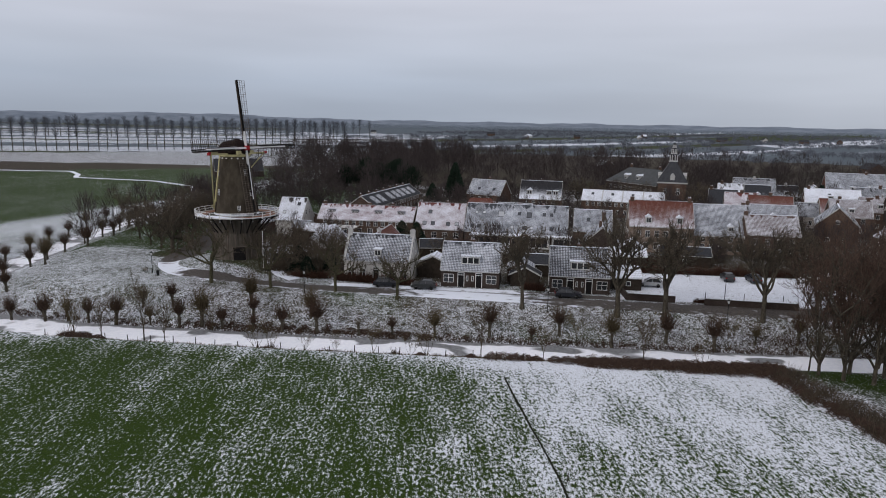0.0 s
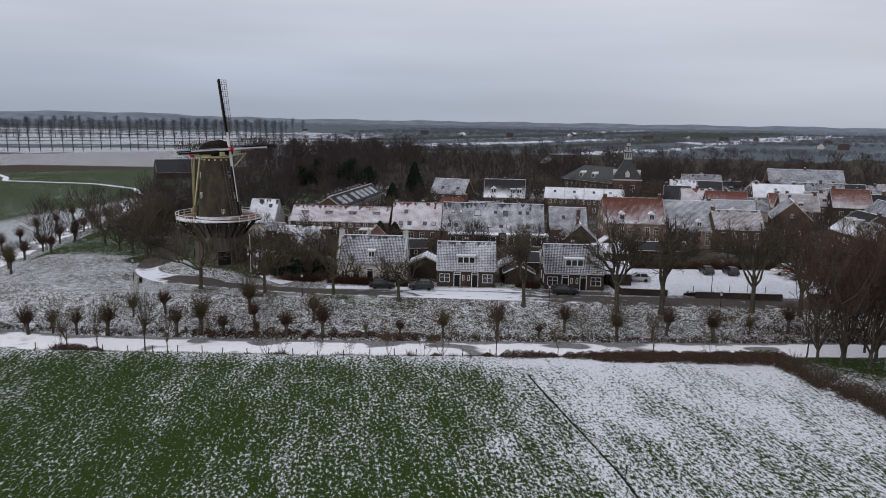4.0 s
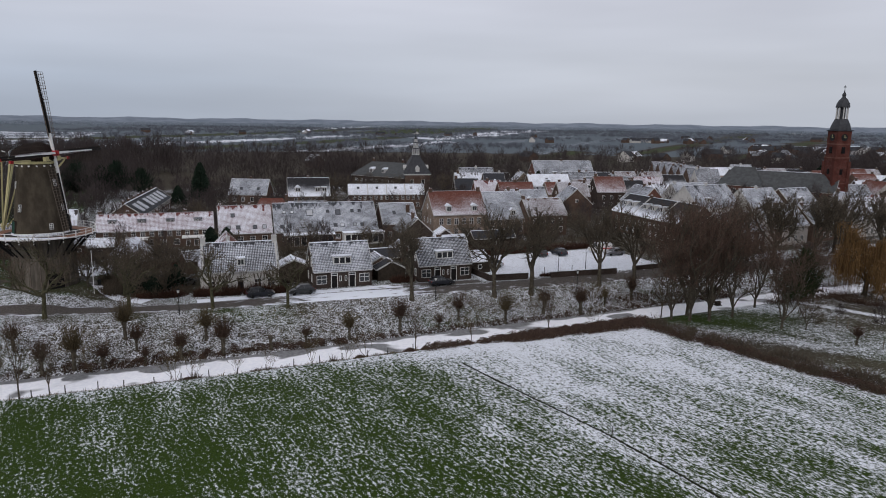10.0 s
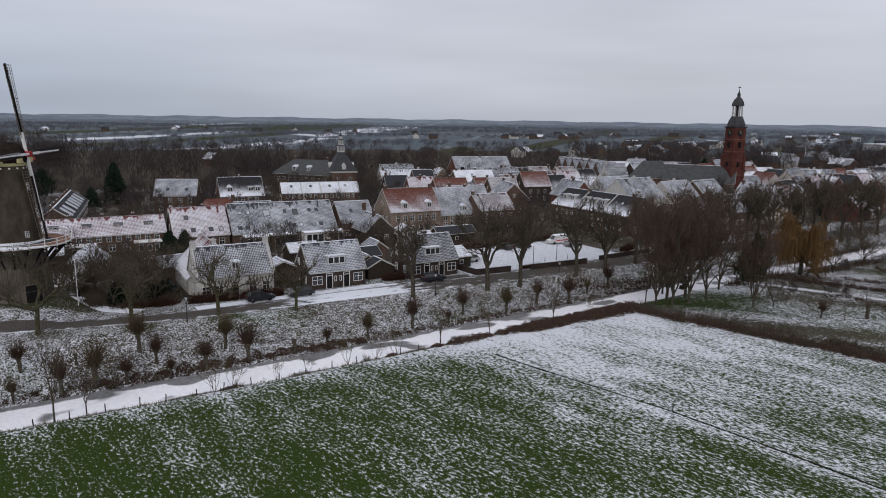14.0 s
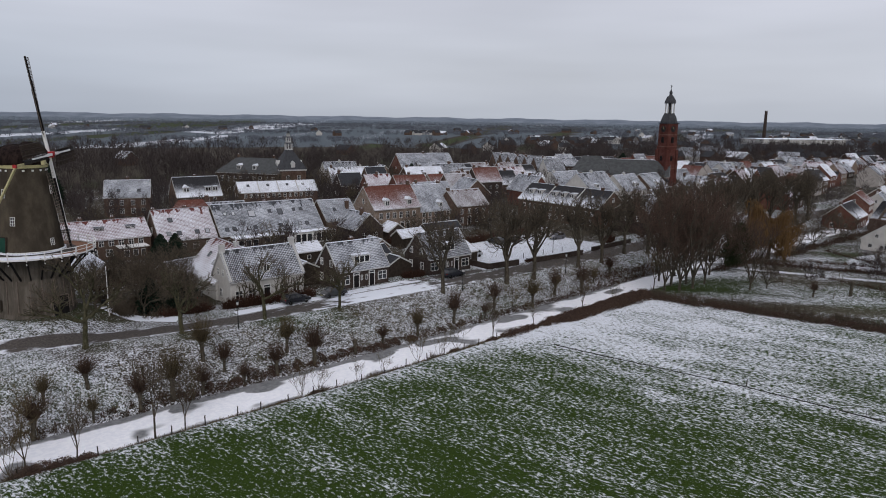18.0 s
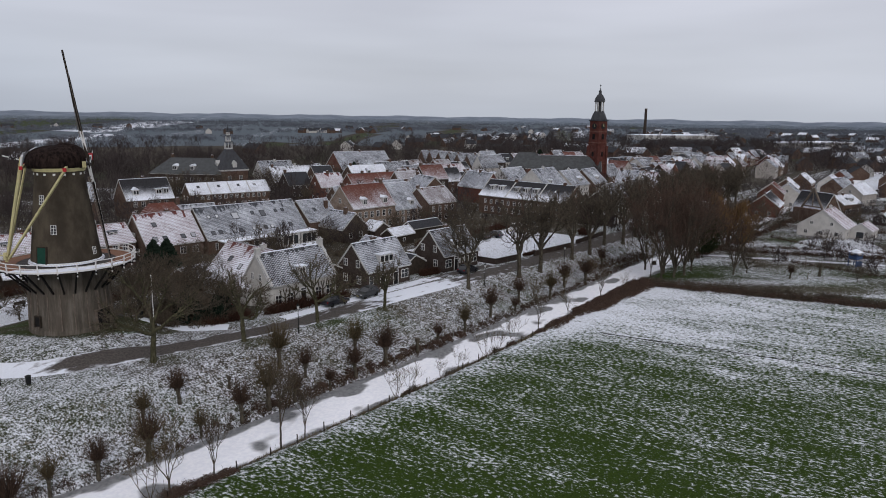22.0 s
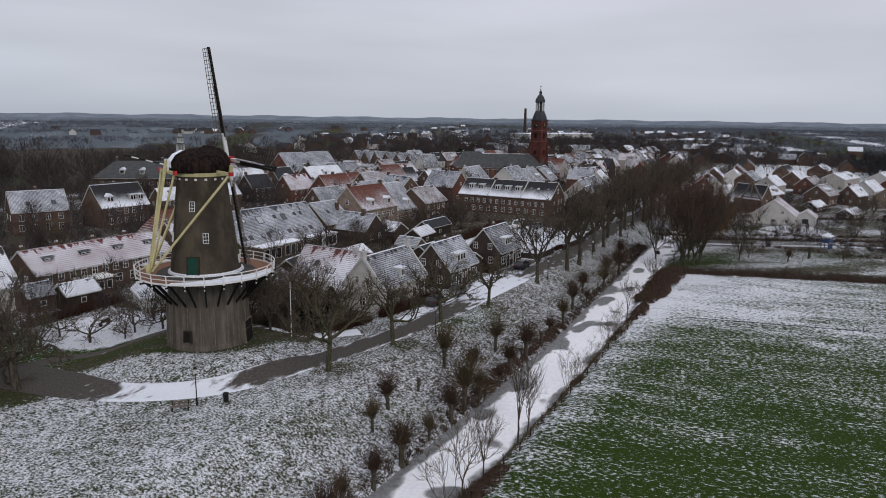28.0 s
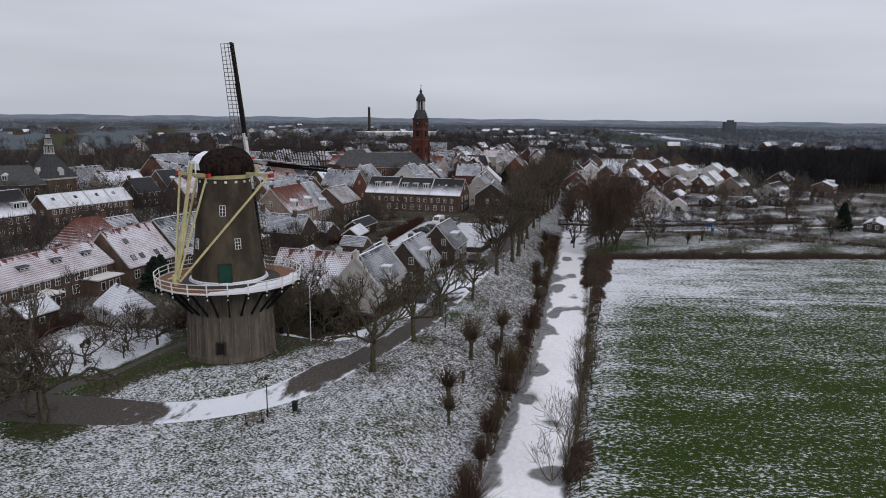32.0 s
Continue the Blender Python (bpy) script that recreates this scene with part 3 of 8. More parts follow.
grass = g.mix(g.step(blade_n, 0.32, 0.68), (0.011, 0.023, 0.003), (0.034, 0.060, 0.007))
dead = g.mix(g.step(lump_n, 0.35, 0.65), (0.028, 0.025, 0.016), (0.080, 0.070, 0.046))
turf = g.mix(g.step(g.math("ADD", gr, g.math("MULTIPLY", g.math("SUBTRACT", lump_n, 0.5), 0.9)), 0.3, 0.75), dead, grass)
soil = g.mix(g.step(fine_n, 0.3, 0.7), (0.020, 0.016, 0.013), (0.055, 0.044, 0.034))
# past 1 the bare channel paints blue-grey distance haze into the far plain
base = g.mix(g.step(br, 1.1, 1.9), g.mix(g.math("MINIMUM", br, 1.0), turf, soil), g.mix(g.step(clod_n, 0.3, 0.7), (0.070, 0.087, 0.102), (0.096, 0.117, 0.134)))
white = g.mix(g.step(fine_n, 0.25, 0.75), (0.66, 0.69, 0.74), SNOW)
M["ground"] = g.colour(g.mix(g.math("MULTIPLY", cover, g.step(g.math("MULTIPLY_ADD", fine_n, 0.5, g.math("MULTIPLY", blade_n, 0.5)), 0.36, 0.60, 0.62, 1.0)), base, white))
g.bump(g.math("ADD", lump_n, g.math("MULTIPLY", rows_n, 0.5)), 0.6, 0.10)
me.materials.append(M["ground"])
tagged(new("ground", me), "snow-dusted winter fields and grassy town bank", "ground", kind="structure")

# ---- the frozen moat ----
g = Graph("snowed_over_ice", 0.5)
r, gr, br, al = g.attr("edge")
big = g.noise(0.33, 3, 0.5, g.vec((0.75, 1.4, 1)))
blot = g.noise(0.16, 2, 0.4, g.vec((1, 1.3, 1)))
wet = g.math("MAXIMUM", g.step(g.math("ADD", big, g.math("MULTIPLY", r, 0.72)), 0.84, 1.02), g.step(g.math("ADD", blot, g.math("MULTIPLY", gr, 0.35)), 0.585, 0.66))
fine = g.noise(2.4, 4)
ice_c = g.mix(g.step(fine, 0.3, 0.7), (0.13, 0.135, 0.14), (0.22, 0.225, 0.23))
M["ice"] = g.colour(g.mix(wet, g.mix(g.step(fine, 0.3, 0.7), (0.74, 0.76, 0.81), (0.84, 0.85, 0.88)), ice_c))
iv, ifc, ie = [], [], []
path = []
for (ax, ay), (bx, by) in zip(MOAT, MOAT[1:]):
    k = max(2, int(math.hypot(bx - ax, by - ay) / 0.8))
    path += [(ax + (bx - ax) * i / k, ay + (by - ay) * i / k) for i in range(k)]
path.append(MOAT[-1])
across_n = 15
PATCHES = ((-62.3, 88.2, 2.1, 1.7), (-38.3, 91.2, 2.4, 1.1), (-20.0, 91.8, 2.2, 0.9), (-12.3, 91.0, 3.4, 0.8), (5.0, 91.5, 3.0, 1.0), (-47.0, 91.8, 1.5, 0.9), (17, 89, 3.0, 1.2), (33, 91, 4, 1.3))
for i, (px, py) in enumerate(path):
    qx, qy = path[min(i + 1, len(path) - 1)]
    ox, oy = path[max(i - 1, 0)]
    t = Vector((qx - ox, qy - oy)).normalized()
    for j in range(across_n):
        s = -1 + 2 * j / (across_n - 1)
        iv.append((px - t.y * s * 3.9, py + t.x * s * 3.9, -1.0))
        q = iv[-1]
        ie.append((abs(s) ** 1.9 * (1.35 if s < 0 else 0.9), max(math.exp(-((q[0] - a) / c) ** 2 - ((q[1] - b - bend(a)) / d) ** 2) for a, b, c, d in PATCHES), 0.0, 1.0))
for i in range(len(path) - 1):
    for j in range(across_n - 1):
        o = i * across_n + j
        ifc.append((o, o + across_n, o + across_n + 1, o + 1))
me = bpy.data.meshes.new("water")
me.from_pydata(iv, [], ifc)
me.attributes.new("edge", "FLOAT_COLOR", "POINT").data.foreach_set("color", np.array(ie).reshape(-1))
me.materials.append(M["ice"])
tagged(new("water", me), "frozen moat under snow with grey thawed patches", "canal", kind="structure")

# ---- road ----
g = Graph("road_with_trodden_snow", 0.85)
r, gr, br, al = g.attr("lane")
n1 = g.noise(0.8, 5, 0.6, g.vec((0.55, 1.2, 1)))
n2 = g.noise(5.0, 3)
tar = g.mix(g.step(n2, 0.3, 0.7), (0.052, 0.047, 0.044), (0.098, 0.088, 0.080))
sn = g.step(g.math("ADD", g.math("MULTIPLY", g.math("SUBTRACT", n1, 0.5), 1.5), r), 0.36, 0.68)
M["road"] = g.colour(g.mix(sn, tar, g.mix(n2, (0.60, 0.63, 0.68), SNOW)))


def ribbon(name, pts, label, category, kind="structure", lift=0.05, material="road", cols=9):
    """A strip along pts (x, y, half width, snow at the middle, snow at the sides)."""
    fine = []
    for p, q in zip(pts, pts[1:]):
        k = max(1, int(math.hypot(q[0] - p[0], q[1] - p[1]) / 1.2))
        fine += [tuple(p[j] + (q[j] - p[j]) * i / k for j in range(5)) for i in range(k)]
    fine.append(pts[-1])
    for _ in range(6):
        fine = [fine[0]] + [tuple((fine[i - 1][j] + 2 * fine[i][j] + fine[i + 1][j]) / 4 for j in range(5)) for i in range(1, len(fine) - 1)] + [fine[-1]]
    v, c, f = [], [], []
    for i, p in enumerate(fine):
        a, b = fine[max(i - 1, 0)], fine[min(i + 1, len(fine) - 1)]
        t = Vector((b[0] - a[0], b[1] - a[1])).normalized()
        for j in range(cols):
            s = -1 + 2 * j / (cols - 1)
            x, y = p[0] - t.y * s * p[2], p[1] + t.x * s * p[2]
            drop = 0.12 if j in (0, cols - 1) else 0.0
            v.append((x, y, ground_z(x, y) + lift - drop))
            w = p[3] + (p[4] - p[3]) * abs(s) ** 2.6
            c.append(w)
    for i in range(len(fine) - 1):
        for j in range(cols - 1):
            o = i * cols + j
            f.append((o, o + cols, o + cols + 1, o + 1))
    me = bpy.data.meshes.new(name)
    me.from_pydata(v, [], f)
    me.attributes.new("lane", "FLOAT_COLOR", "POINT").data.foreach_set("color", np.repeat(np.array(c), 4))
    me.polygons.foreach_set("use_smooth", [True] * len(f))
    me.materials.append(M[material])
    return tagged(new(name, me), label, category, kind=kind)


ribbon("road", [(330, 109, 2.5, .3, .6), (160, 107, 2.4, .2, .5), (60, 107.3, 2.3, .2, .5), (40, 106.6, 2.2, .22, .5), (18, 106.3, 2.2, .2, .45), (2, 106.4, 2.3, .3, .6), (-2, 106.8, 2.6, .85, .8),
                (-14, 107.2, 2.7, .75, .9), (-22, 107.0, 2.5, .22, .75), (-34, 107.6, 2.2, .15, .7), (-44, 109.3, 2.1, .10, .7), (-52, 111.2, 2.1, .12, .7), (-57.5, 112.2, 2.1, .12, .75), (-60.4, 113.0, 2.0, .3, .9),
                (-62.6, 114.6, 1.9, .9, 1), (-65.6, 118.0, 2.0, .95, 1), (-67.2, 121.2, 2.2, .5, .9), (-68.0, 125, 2.8, .10, .3), (-68.4, 131, 3.8, .1, .15), (-69.6, 138, 3.4, .1, .2), (-73.5, 152, 2.6, .1, .4), (-79.5, 172, 2.3, .1, .5), (-84, 200, 2.2, .2, .5)],
       "narrow asphalt lane with snow along its edges", "road")
ribbon("pavement", [(-69.5, 137, 1.7, .1, .2), (-66, 137.2, 1.5, .1, .2), (-63, 136.2, 1.15, .1, .25), (-60.1, 133.4, 0.85, .12, .3), (-55.9, 131.1, 0.75, .12, .3), (-52.6, 129.6, 0.75, .15, .3), (-49.6, 127.6, .75, .2, .3), (-47.6, 124, .8, .2, .3), (-46.4, 119.9, 1.0, .5, .6), (-43.5, 116.4, 1.3, .95, .95), (-39, 112.6, 1.5, .95, .95)], "brown gravel path round the windmill", "path", lift=0.06)
ribbon("parking_lane", [(-32, 110.6, 1.2, .8, .8), (-20, 110.6, 1.1, .75, .8), (-3, 110.9, 1.3, .8, .8), (3, 110.4, 1.2, .3, .4), (15, 109.6, 1.2, .2, .3)], "snow-covered parking strip before the houses", "pavement", lift=0.045)

ribbon("farm_path", [(-330, 338, 1.3, .9, .9), (-265, 338, 1.2, .9, .9), (-241, 342, 1.2, .9, .9), (-226, 326, 1.2, .9, .9), (-216, 309, 1.2, .9, .9), (-172, 303, 1.1, .9, .9), (-145, 285, 1.1, .85, .9), (-132, 262, 1.0, .8, .9)], "narrow snowed farm path through the meadow", "path", lift=0.12)

# ---- houses ----
WIN = {}


def lattice_frame(xs, zs, t):
    """A frame in one piece: bars where either index is even, openings between them."""
    mb, at = MB(), {}

    def vert(i, k, y):
        if (i, k, y) not in at:
            at[(i, k, y)] = len(mb.v)
            mb.v.append((xs[i], y, zs[k]))
        return at[(i, k, y)]

    solid = lambda i, k: 0 <= i < len(xs) - 1 and 0 <= k < len(zs) - 1 and (i % 2 == 0 or k % 2 == 0)
    for i in range(len(xs) - 1):
        for k in range(len(zs) - 1):
            if not solid(i, k):
                continue
            mb.f.append((vert(i, k, -t), vert(i + 1, k, -t), vert(i + 1, k + 1, -t), vert(i, k + 1, -t)))
            for di, dk, a, c in ((-1, 0, (i, k + 1), (i, k)), (1, 0, (i + 1, k), (i + 1, k + 1)), (0, -1, (i, k), (i + 1, k)), (0, 1, (i + 1, k + 1), (i, k + 1))):
                if not solid(i + di, k + dk):
                    mb.f.append((vert(*a, -t), vert(*a, 0.0), vert(*c, 0.0), vert(*c, -t)))
    mb.s = [0] * len(mb.f)
    return mb


def window_meshes(w, h, kind):
    """Frame and pane of a window, its back on the plane y = 0, facing -y, sill at z = 0."""
    key = (round(w, 2), round(h, 2), kind)
    if key in WIN:
        return WIN[key]
    b = 0.065 if kind != "small" else 0.045
    xs, zs = [-w / 2, -w / 2 + b, w / 2 - b, w / 2], [0, b, h - b, h]
    if kind in ("cross", "pair"):
        xs[2:2] = [-0.03, 0.03]
    if kind == "small":
        xs[2:2] = [-0.02, 0.02]
        zs[2:2] = [h * .33 - .02, h * .33 + .02, h * .66 - .02, h * .66 + .02]
    if kind in ("sash", "cross"):
        zs[2:2] = [h * 0.56, h * 0.56 + 0.055]
    f = lattice_frame(xs, zs, 0.06)
    p = MB().box(-w / 2 + b, w / 2 - b, -0.03, -0.004, b, h - b)
    WIN[key] = (f.mesh("window_frame", M["white"]), p.mesh("pane", M["glass"]))
    return WIN[key]


DOORS = {}


def door_meshes(w, h, mat):
    key = (w, h, mat)
    if key not in DOORS:
        f = MB().box(-w / 2 - 0.1, -w / 2, -0.07, 0, 0, h + 0.45).box(w / 2, w / 2 + 0.1, -0.07, 0, 0, h + 0.45).box(-w / 2, w / 2, -0.07, 0, h, h + 0.08).box(-w / 2, w / 2, -0.07, 0, h + 0.37, h + 0.45)
        leaf = MB().box(-w / 2, w / 2, -0.05, -0.004, 0, h)
        for z0, z1 in ((0.15, h * 0.45), (h * 0.52, h - 0.15)):
            leaf.box(-w / 2 + 0.14, w / 2 - 0.14, -0.065, -0.05, z0, z1)
        light = MB().box(-w / 2, w / 2, -0.03, -0.004, h + 0.08, h + 0.37)
        DOORS[key] = (f.mesh("door_frame", M["white"]), leaf.mesh("door_leaf", M[mat]), light.mesh("fanlight", M["glass"]))
    return DOORS[key]


def set_window(root, m, w, h, kind="cross"):
    f, p = window_meshes(w, h, kind)
    o = part("window", f, None, root)
    o.matrix_basis = m
    part("pane", p, None, o)


def set_door(root, m, w=0.95, h=2.05, mat="green_paint"):
    f, leaf, light = door_meshes(w, h, mat)
    o = part("door", f, None, root)
    o.matrix_basis = m
    part("door_leaf", leaf, None, o)
    part("fanlight", light, None, o)


def wall_pose(side, L, D, u, z):
    if side == "f":
        return pose(u, -D / 2 - 0.004, z)
    if side == "b":
        return pose(-u, D / 2 + 0.004, z, 0, 0, 180)
    if side == "l":
        return pose(-L / 2 - 0.004, -u, z, 0, 0, -90)
    return pose(L / 2 + 0.004, u, z, 0, 0, 90)


def row(side, us, z, w=0.9, h=1.3, kind="cross"):
    return [(side, u, z, w, h, kind) for u in us]


def house(name, label, x, y, yaw, L, D, eave, ridge, wall, roof, z=None, wins=(), doors=(), chim=(), sky=(), dorm=(), over=0.22, hip=0.0, verge=True, roof2=None, group="", category="house", gut=True, party=()):
    """A gabled or hipped house; its ridge runs along its own x, its front faces its own -y. Heights are above its floor."""
    z = ground_z(x, y) if z is None else z
    root = thing(name, pose(x, y, z, 0, 0, yaw), label, category, group)
    a, b = L / 2, D / 2
    lo = -0.7
    w = MB()
    if hip:
        w.box(-a, a, -b, b, lo, eave)
    else:
        w.add([(-a, -b, lo), (a, -b, lo), (a, b, lo), (-a, b, lo), (-a, -b, eave), (a, -b, eave), (a, b, eave), (-a, b, eave), (-a, 0, ridge - 0.05), (a, 0, ridge - 0.05)],
              [(0, 1, 5, 4), (2, 3, 7, 6), (1, 2, 6, 9, 5), (3, 0, 4, 8, 7), (4, 5, 9, 8), (6, 7, 8, 9), (0, 3, 2, 1)])
    part("wall", w, M[wall], root)
    k = (ridge - eave) / b
    th = 0.17
    for s in (-1, 1):
        r = MB()
        e = b + over
        ze = eave - over * k
        ax, hx = a + (0.10 if not hip else over), a - hip
        if hip:
            top = [(-hx, 0, ridge), (hx, 0, ridge)]
        else:
            top = [(-ax, 0, ridge), (ax, 0, ridge)]
        q = [(-ax, s * e, ze), (ax, s * e, ze), top[1], top[0]]
        q2 = [(px, py, pz + th) for px, py, pz in q]
        fs = [(0, 1, 2, 3), (7, 6, 5, 4), (0, 4, 5, 1), (1, 5, 6, 2), (2, 6, 7, 3), (3, 7, 4, 0)]
        if s > 0:
            fs = [f[::-1] for f in fs]
        r.add(q + q2, [f[::-1] for f in fs])
        rs = part("roof_slope", r, M[roof2 if s > 0 and roof2 else roof], root)
        rs.data.attributes.new("up", "FLOAT", "POINT").data.foreach_set("value", [0, 0, 1, 1] * 2)
    if hip:
        for s in (-1, 1):
            r = MB()
            q = [(s * (a + over), -b - over, eave - over * k), (s * (a + over), b + over, eave - over * k), (s * (a - hip), 0, ridge)]
            r.add(q + [(p[0], p[1], p[2] + th) for p in q], [(0, 1, 2), (5, 4, 3), (0, 3, 4, 1), (1, 4, 5, 2), (2, 5, 3, 0)])
            rs = part("roof_hip", r, M[roof], root)
            rs.data.attributes.new("up", "FLOAT", "POINT").data.foreach_set("value", [0, 0, 1] * 2)
    else:
        part("ridge_tiles", MB().box(-a - 0.1, a + 0.1, -0.13, 0.13, ridge + th - 0.04, ridge + th + 0.05), M["roof_brown" if roof in ("roof_pink", "roof_red") else "roof_mixed"], root)
        if verge:
            for sx in (-1, 1):
                v = MB()
                for s in (-1, 1):
                    v.beam((sx * (a + 0.13), s * (b + over), eave - over * k + th / 2), (sx * (a + 0.13), 0, ridge + th / 2), 0.06, 0.24)
                part("verge_board", v, M["trim"], root)
    if gut:
        for s in (-1, 1):
            part("gutter", MB().box(-a, a, min(s * (b + over), s * (b + over + 0.12)), max(s * (b + over), s * (b + over + 0.12)), eave - over * k - 0.06, eave - over * k + 0.06), M["trim"], root)
    for px in party:
        v = MB()
        for s in (-1, 1):
            v.beam((px, s * (b + over), eave - over * k + th), (px, 0, ridge + th), 0.28, 0.3)
        part("party_wall", v, M["trim"], root)
    for side, u, zz, ww, hh, kind in wins:
        set_window(root, wall_pose(side, L, D, u, zz), ww, hh, kind)
    for side, u, mat in doors:
        set_door(root, wall_pose(side, L, D, u, 0.02), mat=mat)
    for u, v, hh in chim:
        zb = ridge - abs(v) * k
        c = MB().box(u - 0.4, u + 0.4, v - 0.3, v + 0.3, zb - 0.5, zb + hh).box(u - 0.46, u + 0.46, v - 0.36, v + 0.36, zb + hh, zb + hh + 0.12)
        ch = part("chimney", c, M["brick_brown" if wall != "plaster" else "trim"], root)
        part("chimney_pot", MB().tube([(u - 0.18, v, zb + hh + 0.12, 0.11), (u - 0.18, v, zb + hh + 0.42, 0.09)], 8).tube([(u + 0.18, v, zb + hh + 0.12, 0.11), (u + 0.18, v, zb + hh + 0.38, 0.09)], 8), M["roof_red"], ch)
    pitch = math.degrees(math.atan(k))
    for side, u, t, ww, hh in sky:
        s = -1 if side == "f" else 1
        yy, zz = s * b * (1 - t), eave + (ridge - eave) * t + th
        m = pose(u, yy, zz, 0, 0, 0 if s < 0 else 180) @ pose(0, 0, 0, pitch, 0, 0)
        fr = MB().box(-ww / 2, -ww / 2 + 0.09, -hh / 2, hh / 2, -0.02, 0.10).box(ww / 2 - 0.09, ww / 2, -hh / 2, hh / 2, -0.02, 0.10).box(-ww / 2 + .09, ww / 2 - .09, -hh / 2, -hh / 2 + 0.09, -0.02, 0.10).box(-ww / 2 + .09, ww / 2 - .09, hh / 2 - 0.09, hh / 2, -0.02, 0.10)
        o = part("skylight", fr, M["lead"], root)
        o.matrix_basis = m
        part("pane", MB().box(-ww / 2 + 0.09, ww / 2 - 0.09, -hh / 2 + 0.09, hh / 2 - 0.09, 0.03, 0.07), M["skyglass"], o)
    for item in dorm:
        side, u, t, ww, hh = item[:5]
        style = item[5] if len(item) > 5 else "flat"
        s = -1 if side == "f" else 1
        yy, zz = -b * (1 - t), eave + (ridge - eave) * t + th
        dep = hh / k + 0.25
        m = pose(0, 0, 0, 0, 0, 0 if s < 0 else 180) @ pose(u * (1 if s < 0 else -1), yy, zz)
        o = part("dormer", MB().box(-ww / 2, ww / 2, 0, dep, -0.25, hh), M["trim" if style != "dark" else "lead"], root)
        o.matrix_basis = m
        if style == "gable":
            rf = MB().add([(-ww / 2 - .15, -.15, hh), (ww / 2 + .15, -.15, hh), (0, -.15, hh + ww * .45), (-ww / 2 - .15, dep + .6, hh), (ww / 2 + .15, dep + .6, hh), (0, dep + .6, hh + ww * .45)], [(0, 1, 2), (5, 4, 3), (1, 4, 5, 2), (0, 2, 5, 3), (0, 3, 4, 1)])
        else:
            rf = MB().box(-ww / 2 - 0.12, ww / 2 + 0.12, -0.18, dep + 0.1, hh + 0.002, hh + 0.13)
        part("dormer_roof", rf, M["roof_white" if style != "dark" else "roof_grey"], o)
        kk = max(1, int(round(ww / 0.95)))
        for i in range(kk):
            f, p = window_meshes((ww - 0.16) / kk - 0.04, hh - 0.22, "pair" if kk == 1 else "plain")
            wo = part("pane_frame", f, None, o)
            wo.matrix_basis = pose(-ww / 2 + 0.08 + (i + 0.5) * (ww - 0.16) / kk, -0.003, 0.10)
            po = part("pane", p, None, o)
            po.matrix_basis = wo.matrix_basis
    return root


def spaced(n, L, margin=0.9):
    return [-L / 2 + margin + (L - 2 * margin) * (i + 0.5) / n for i in range(n)]


# the white cottage by the lane, with a long tiled wing behind
house("cottage", "white plastered cottage with thinly snowed grey pantiles", -24.9, 117.6, -1.5, 11.8, 6.6, 3.7, 7.6, "plaster", "roof_grey_thin",
      wins=row("f", (-4.6, -2.6, 2.5, 4.6), 0.7, 1.15, 1.45) + row("l", (0.0,), 0.8, 1.0, 1.3) + row("l", (-0.9, 0.9), 4.0, 0.7, 1.0) + row("r", (0.9,), 4.0, 0.7, 1.0),
      doors=[("f", -0.2, "black")], chim=[(-5.6, 0, 0.9), (5.6, 0, 0.9)], dorm=[("f", 0.0, 0.12, 1.2, 1.2)], party=(-5.75, 5.75))
house("cottage_wing", "long rear wing with patchy red tiles under snow", -26.2, 125.2, 88, 12.5, 9.4, 2.6, 7.4, "plaster", "roof_red", roof2="roof_wing",
      wins=row("l", (-2.6, 2.6), 0.7, 1.0, 1.2) + row("f", (-3, 0, 3), 0.9, 0.9, 1.1) + row("b", (-4, 0, 3), 0.9, 1.0, 1.1), sky=[("b", -1.0, 0.42, 0.8, 1.0), ("b", 2.5, 0.55, 0.8, 1.0)], chim=[(-3.2, 0.0, 0.6)])
# two brick pairs by the lane
for hx, rf, rf2 in ((-8.7, "roof_grey", "roof_grey"), (9.4, "roof_grey_thin", "roof_grey_thin")):
    house("brick_cottage", "dark brick semi-detached cottage with snow-streaked tiles", hx, 116.2 if hx < 0 else 115.4, -1.0, 9.8, 7.0, 3.0, 7.0, "brick_dark", rf, roof2=rf2,
          wins=row("f", (-3.6, 3.6), 0.75, 1.7, 1.45, "cross") + row("f", (-0.45, 0.45), 1.1, 0.35, 0.9, "plain") + row("l", (-1.5, 1.4), 3.4, 0.85, 1.2) + row("l", (-1.6, 1.6), 0.8, 0.95, 1.3) + row("r", (1.5, -1.4), 3.4, 0.85, 1.2),
          doors=[("f", -1.5, "black"), ("f", 1.5, "black")], dorm=[("f", 0.0, 0.17, 3.1, 1.3)], chim=[(0.0, 0.3, 0.8)], group="pair of brick cottages on the lane")
# terraces behind
xs = spaced(9, 23.4)
house("terrace_house", "long grey-roofed terrace with many skylights under thin snow", -1.7, 162.0, -4, 23.4, 11.4, 3.0, 8.7, "brick_brown", "roof_grey",
      wins=row("f", xs, 0.8, 1.1, 1.4) + row("r", (-3, 0, 3), 0.9, 0.9, 1.3) + row("r", (-1.2, 1.2), 4.2, 0.9, 1.2) + row("l", (-2, 2), 3.6, 0.9, 1.2),
      sky=[("f", u, 0.16, 0.85, 1.0) for u in (-10, -8.4, -5.3, -3.8, -0.8, 2.0, 3.6, 6.5, 8.2)] + [("f", u, 0.66, 0.75, 0.9) for u in (-9.4, -7.6, 0.6, 6.3, 8.0)] + [("f", -3.6, 0.62, 1.5, 1.7), ("f", 2.9, 0.62, 1.2, 1.6)],
      chim=[(-5.6, 0.4, 0.6), (0.4, 0.4, 0.6), (6.0, 0.4, 0.6)])
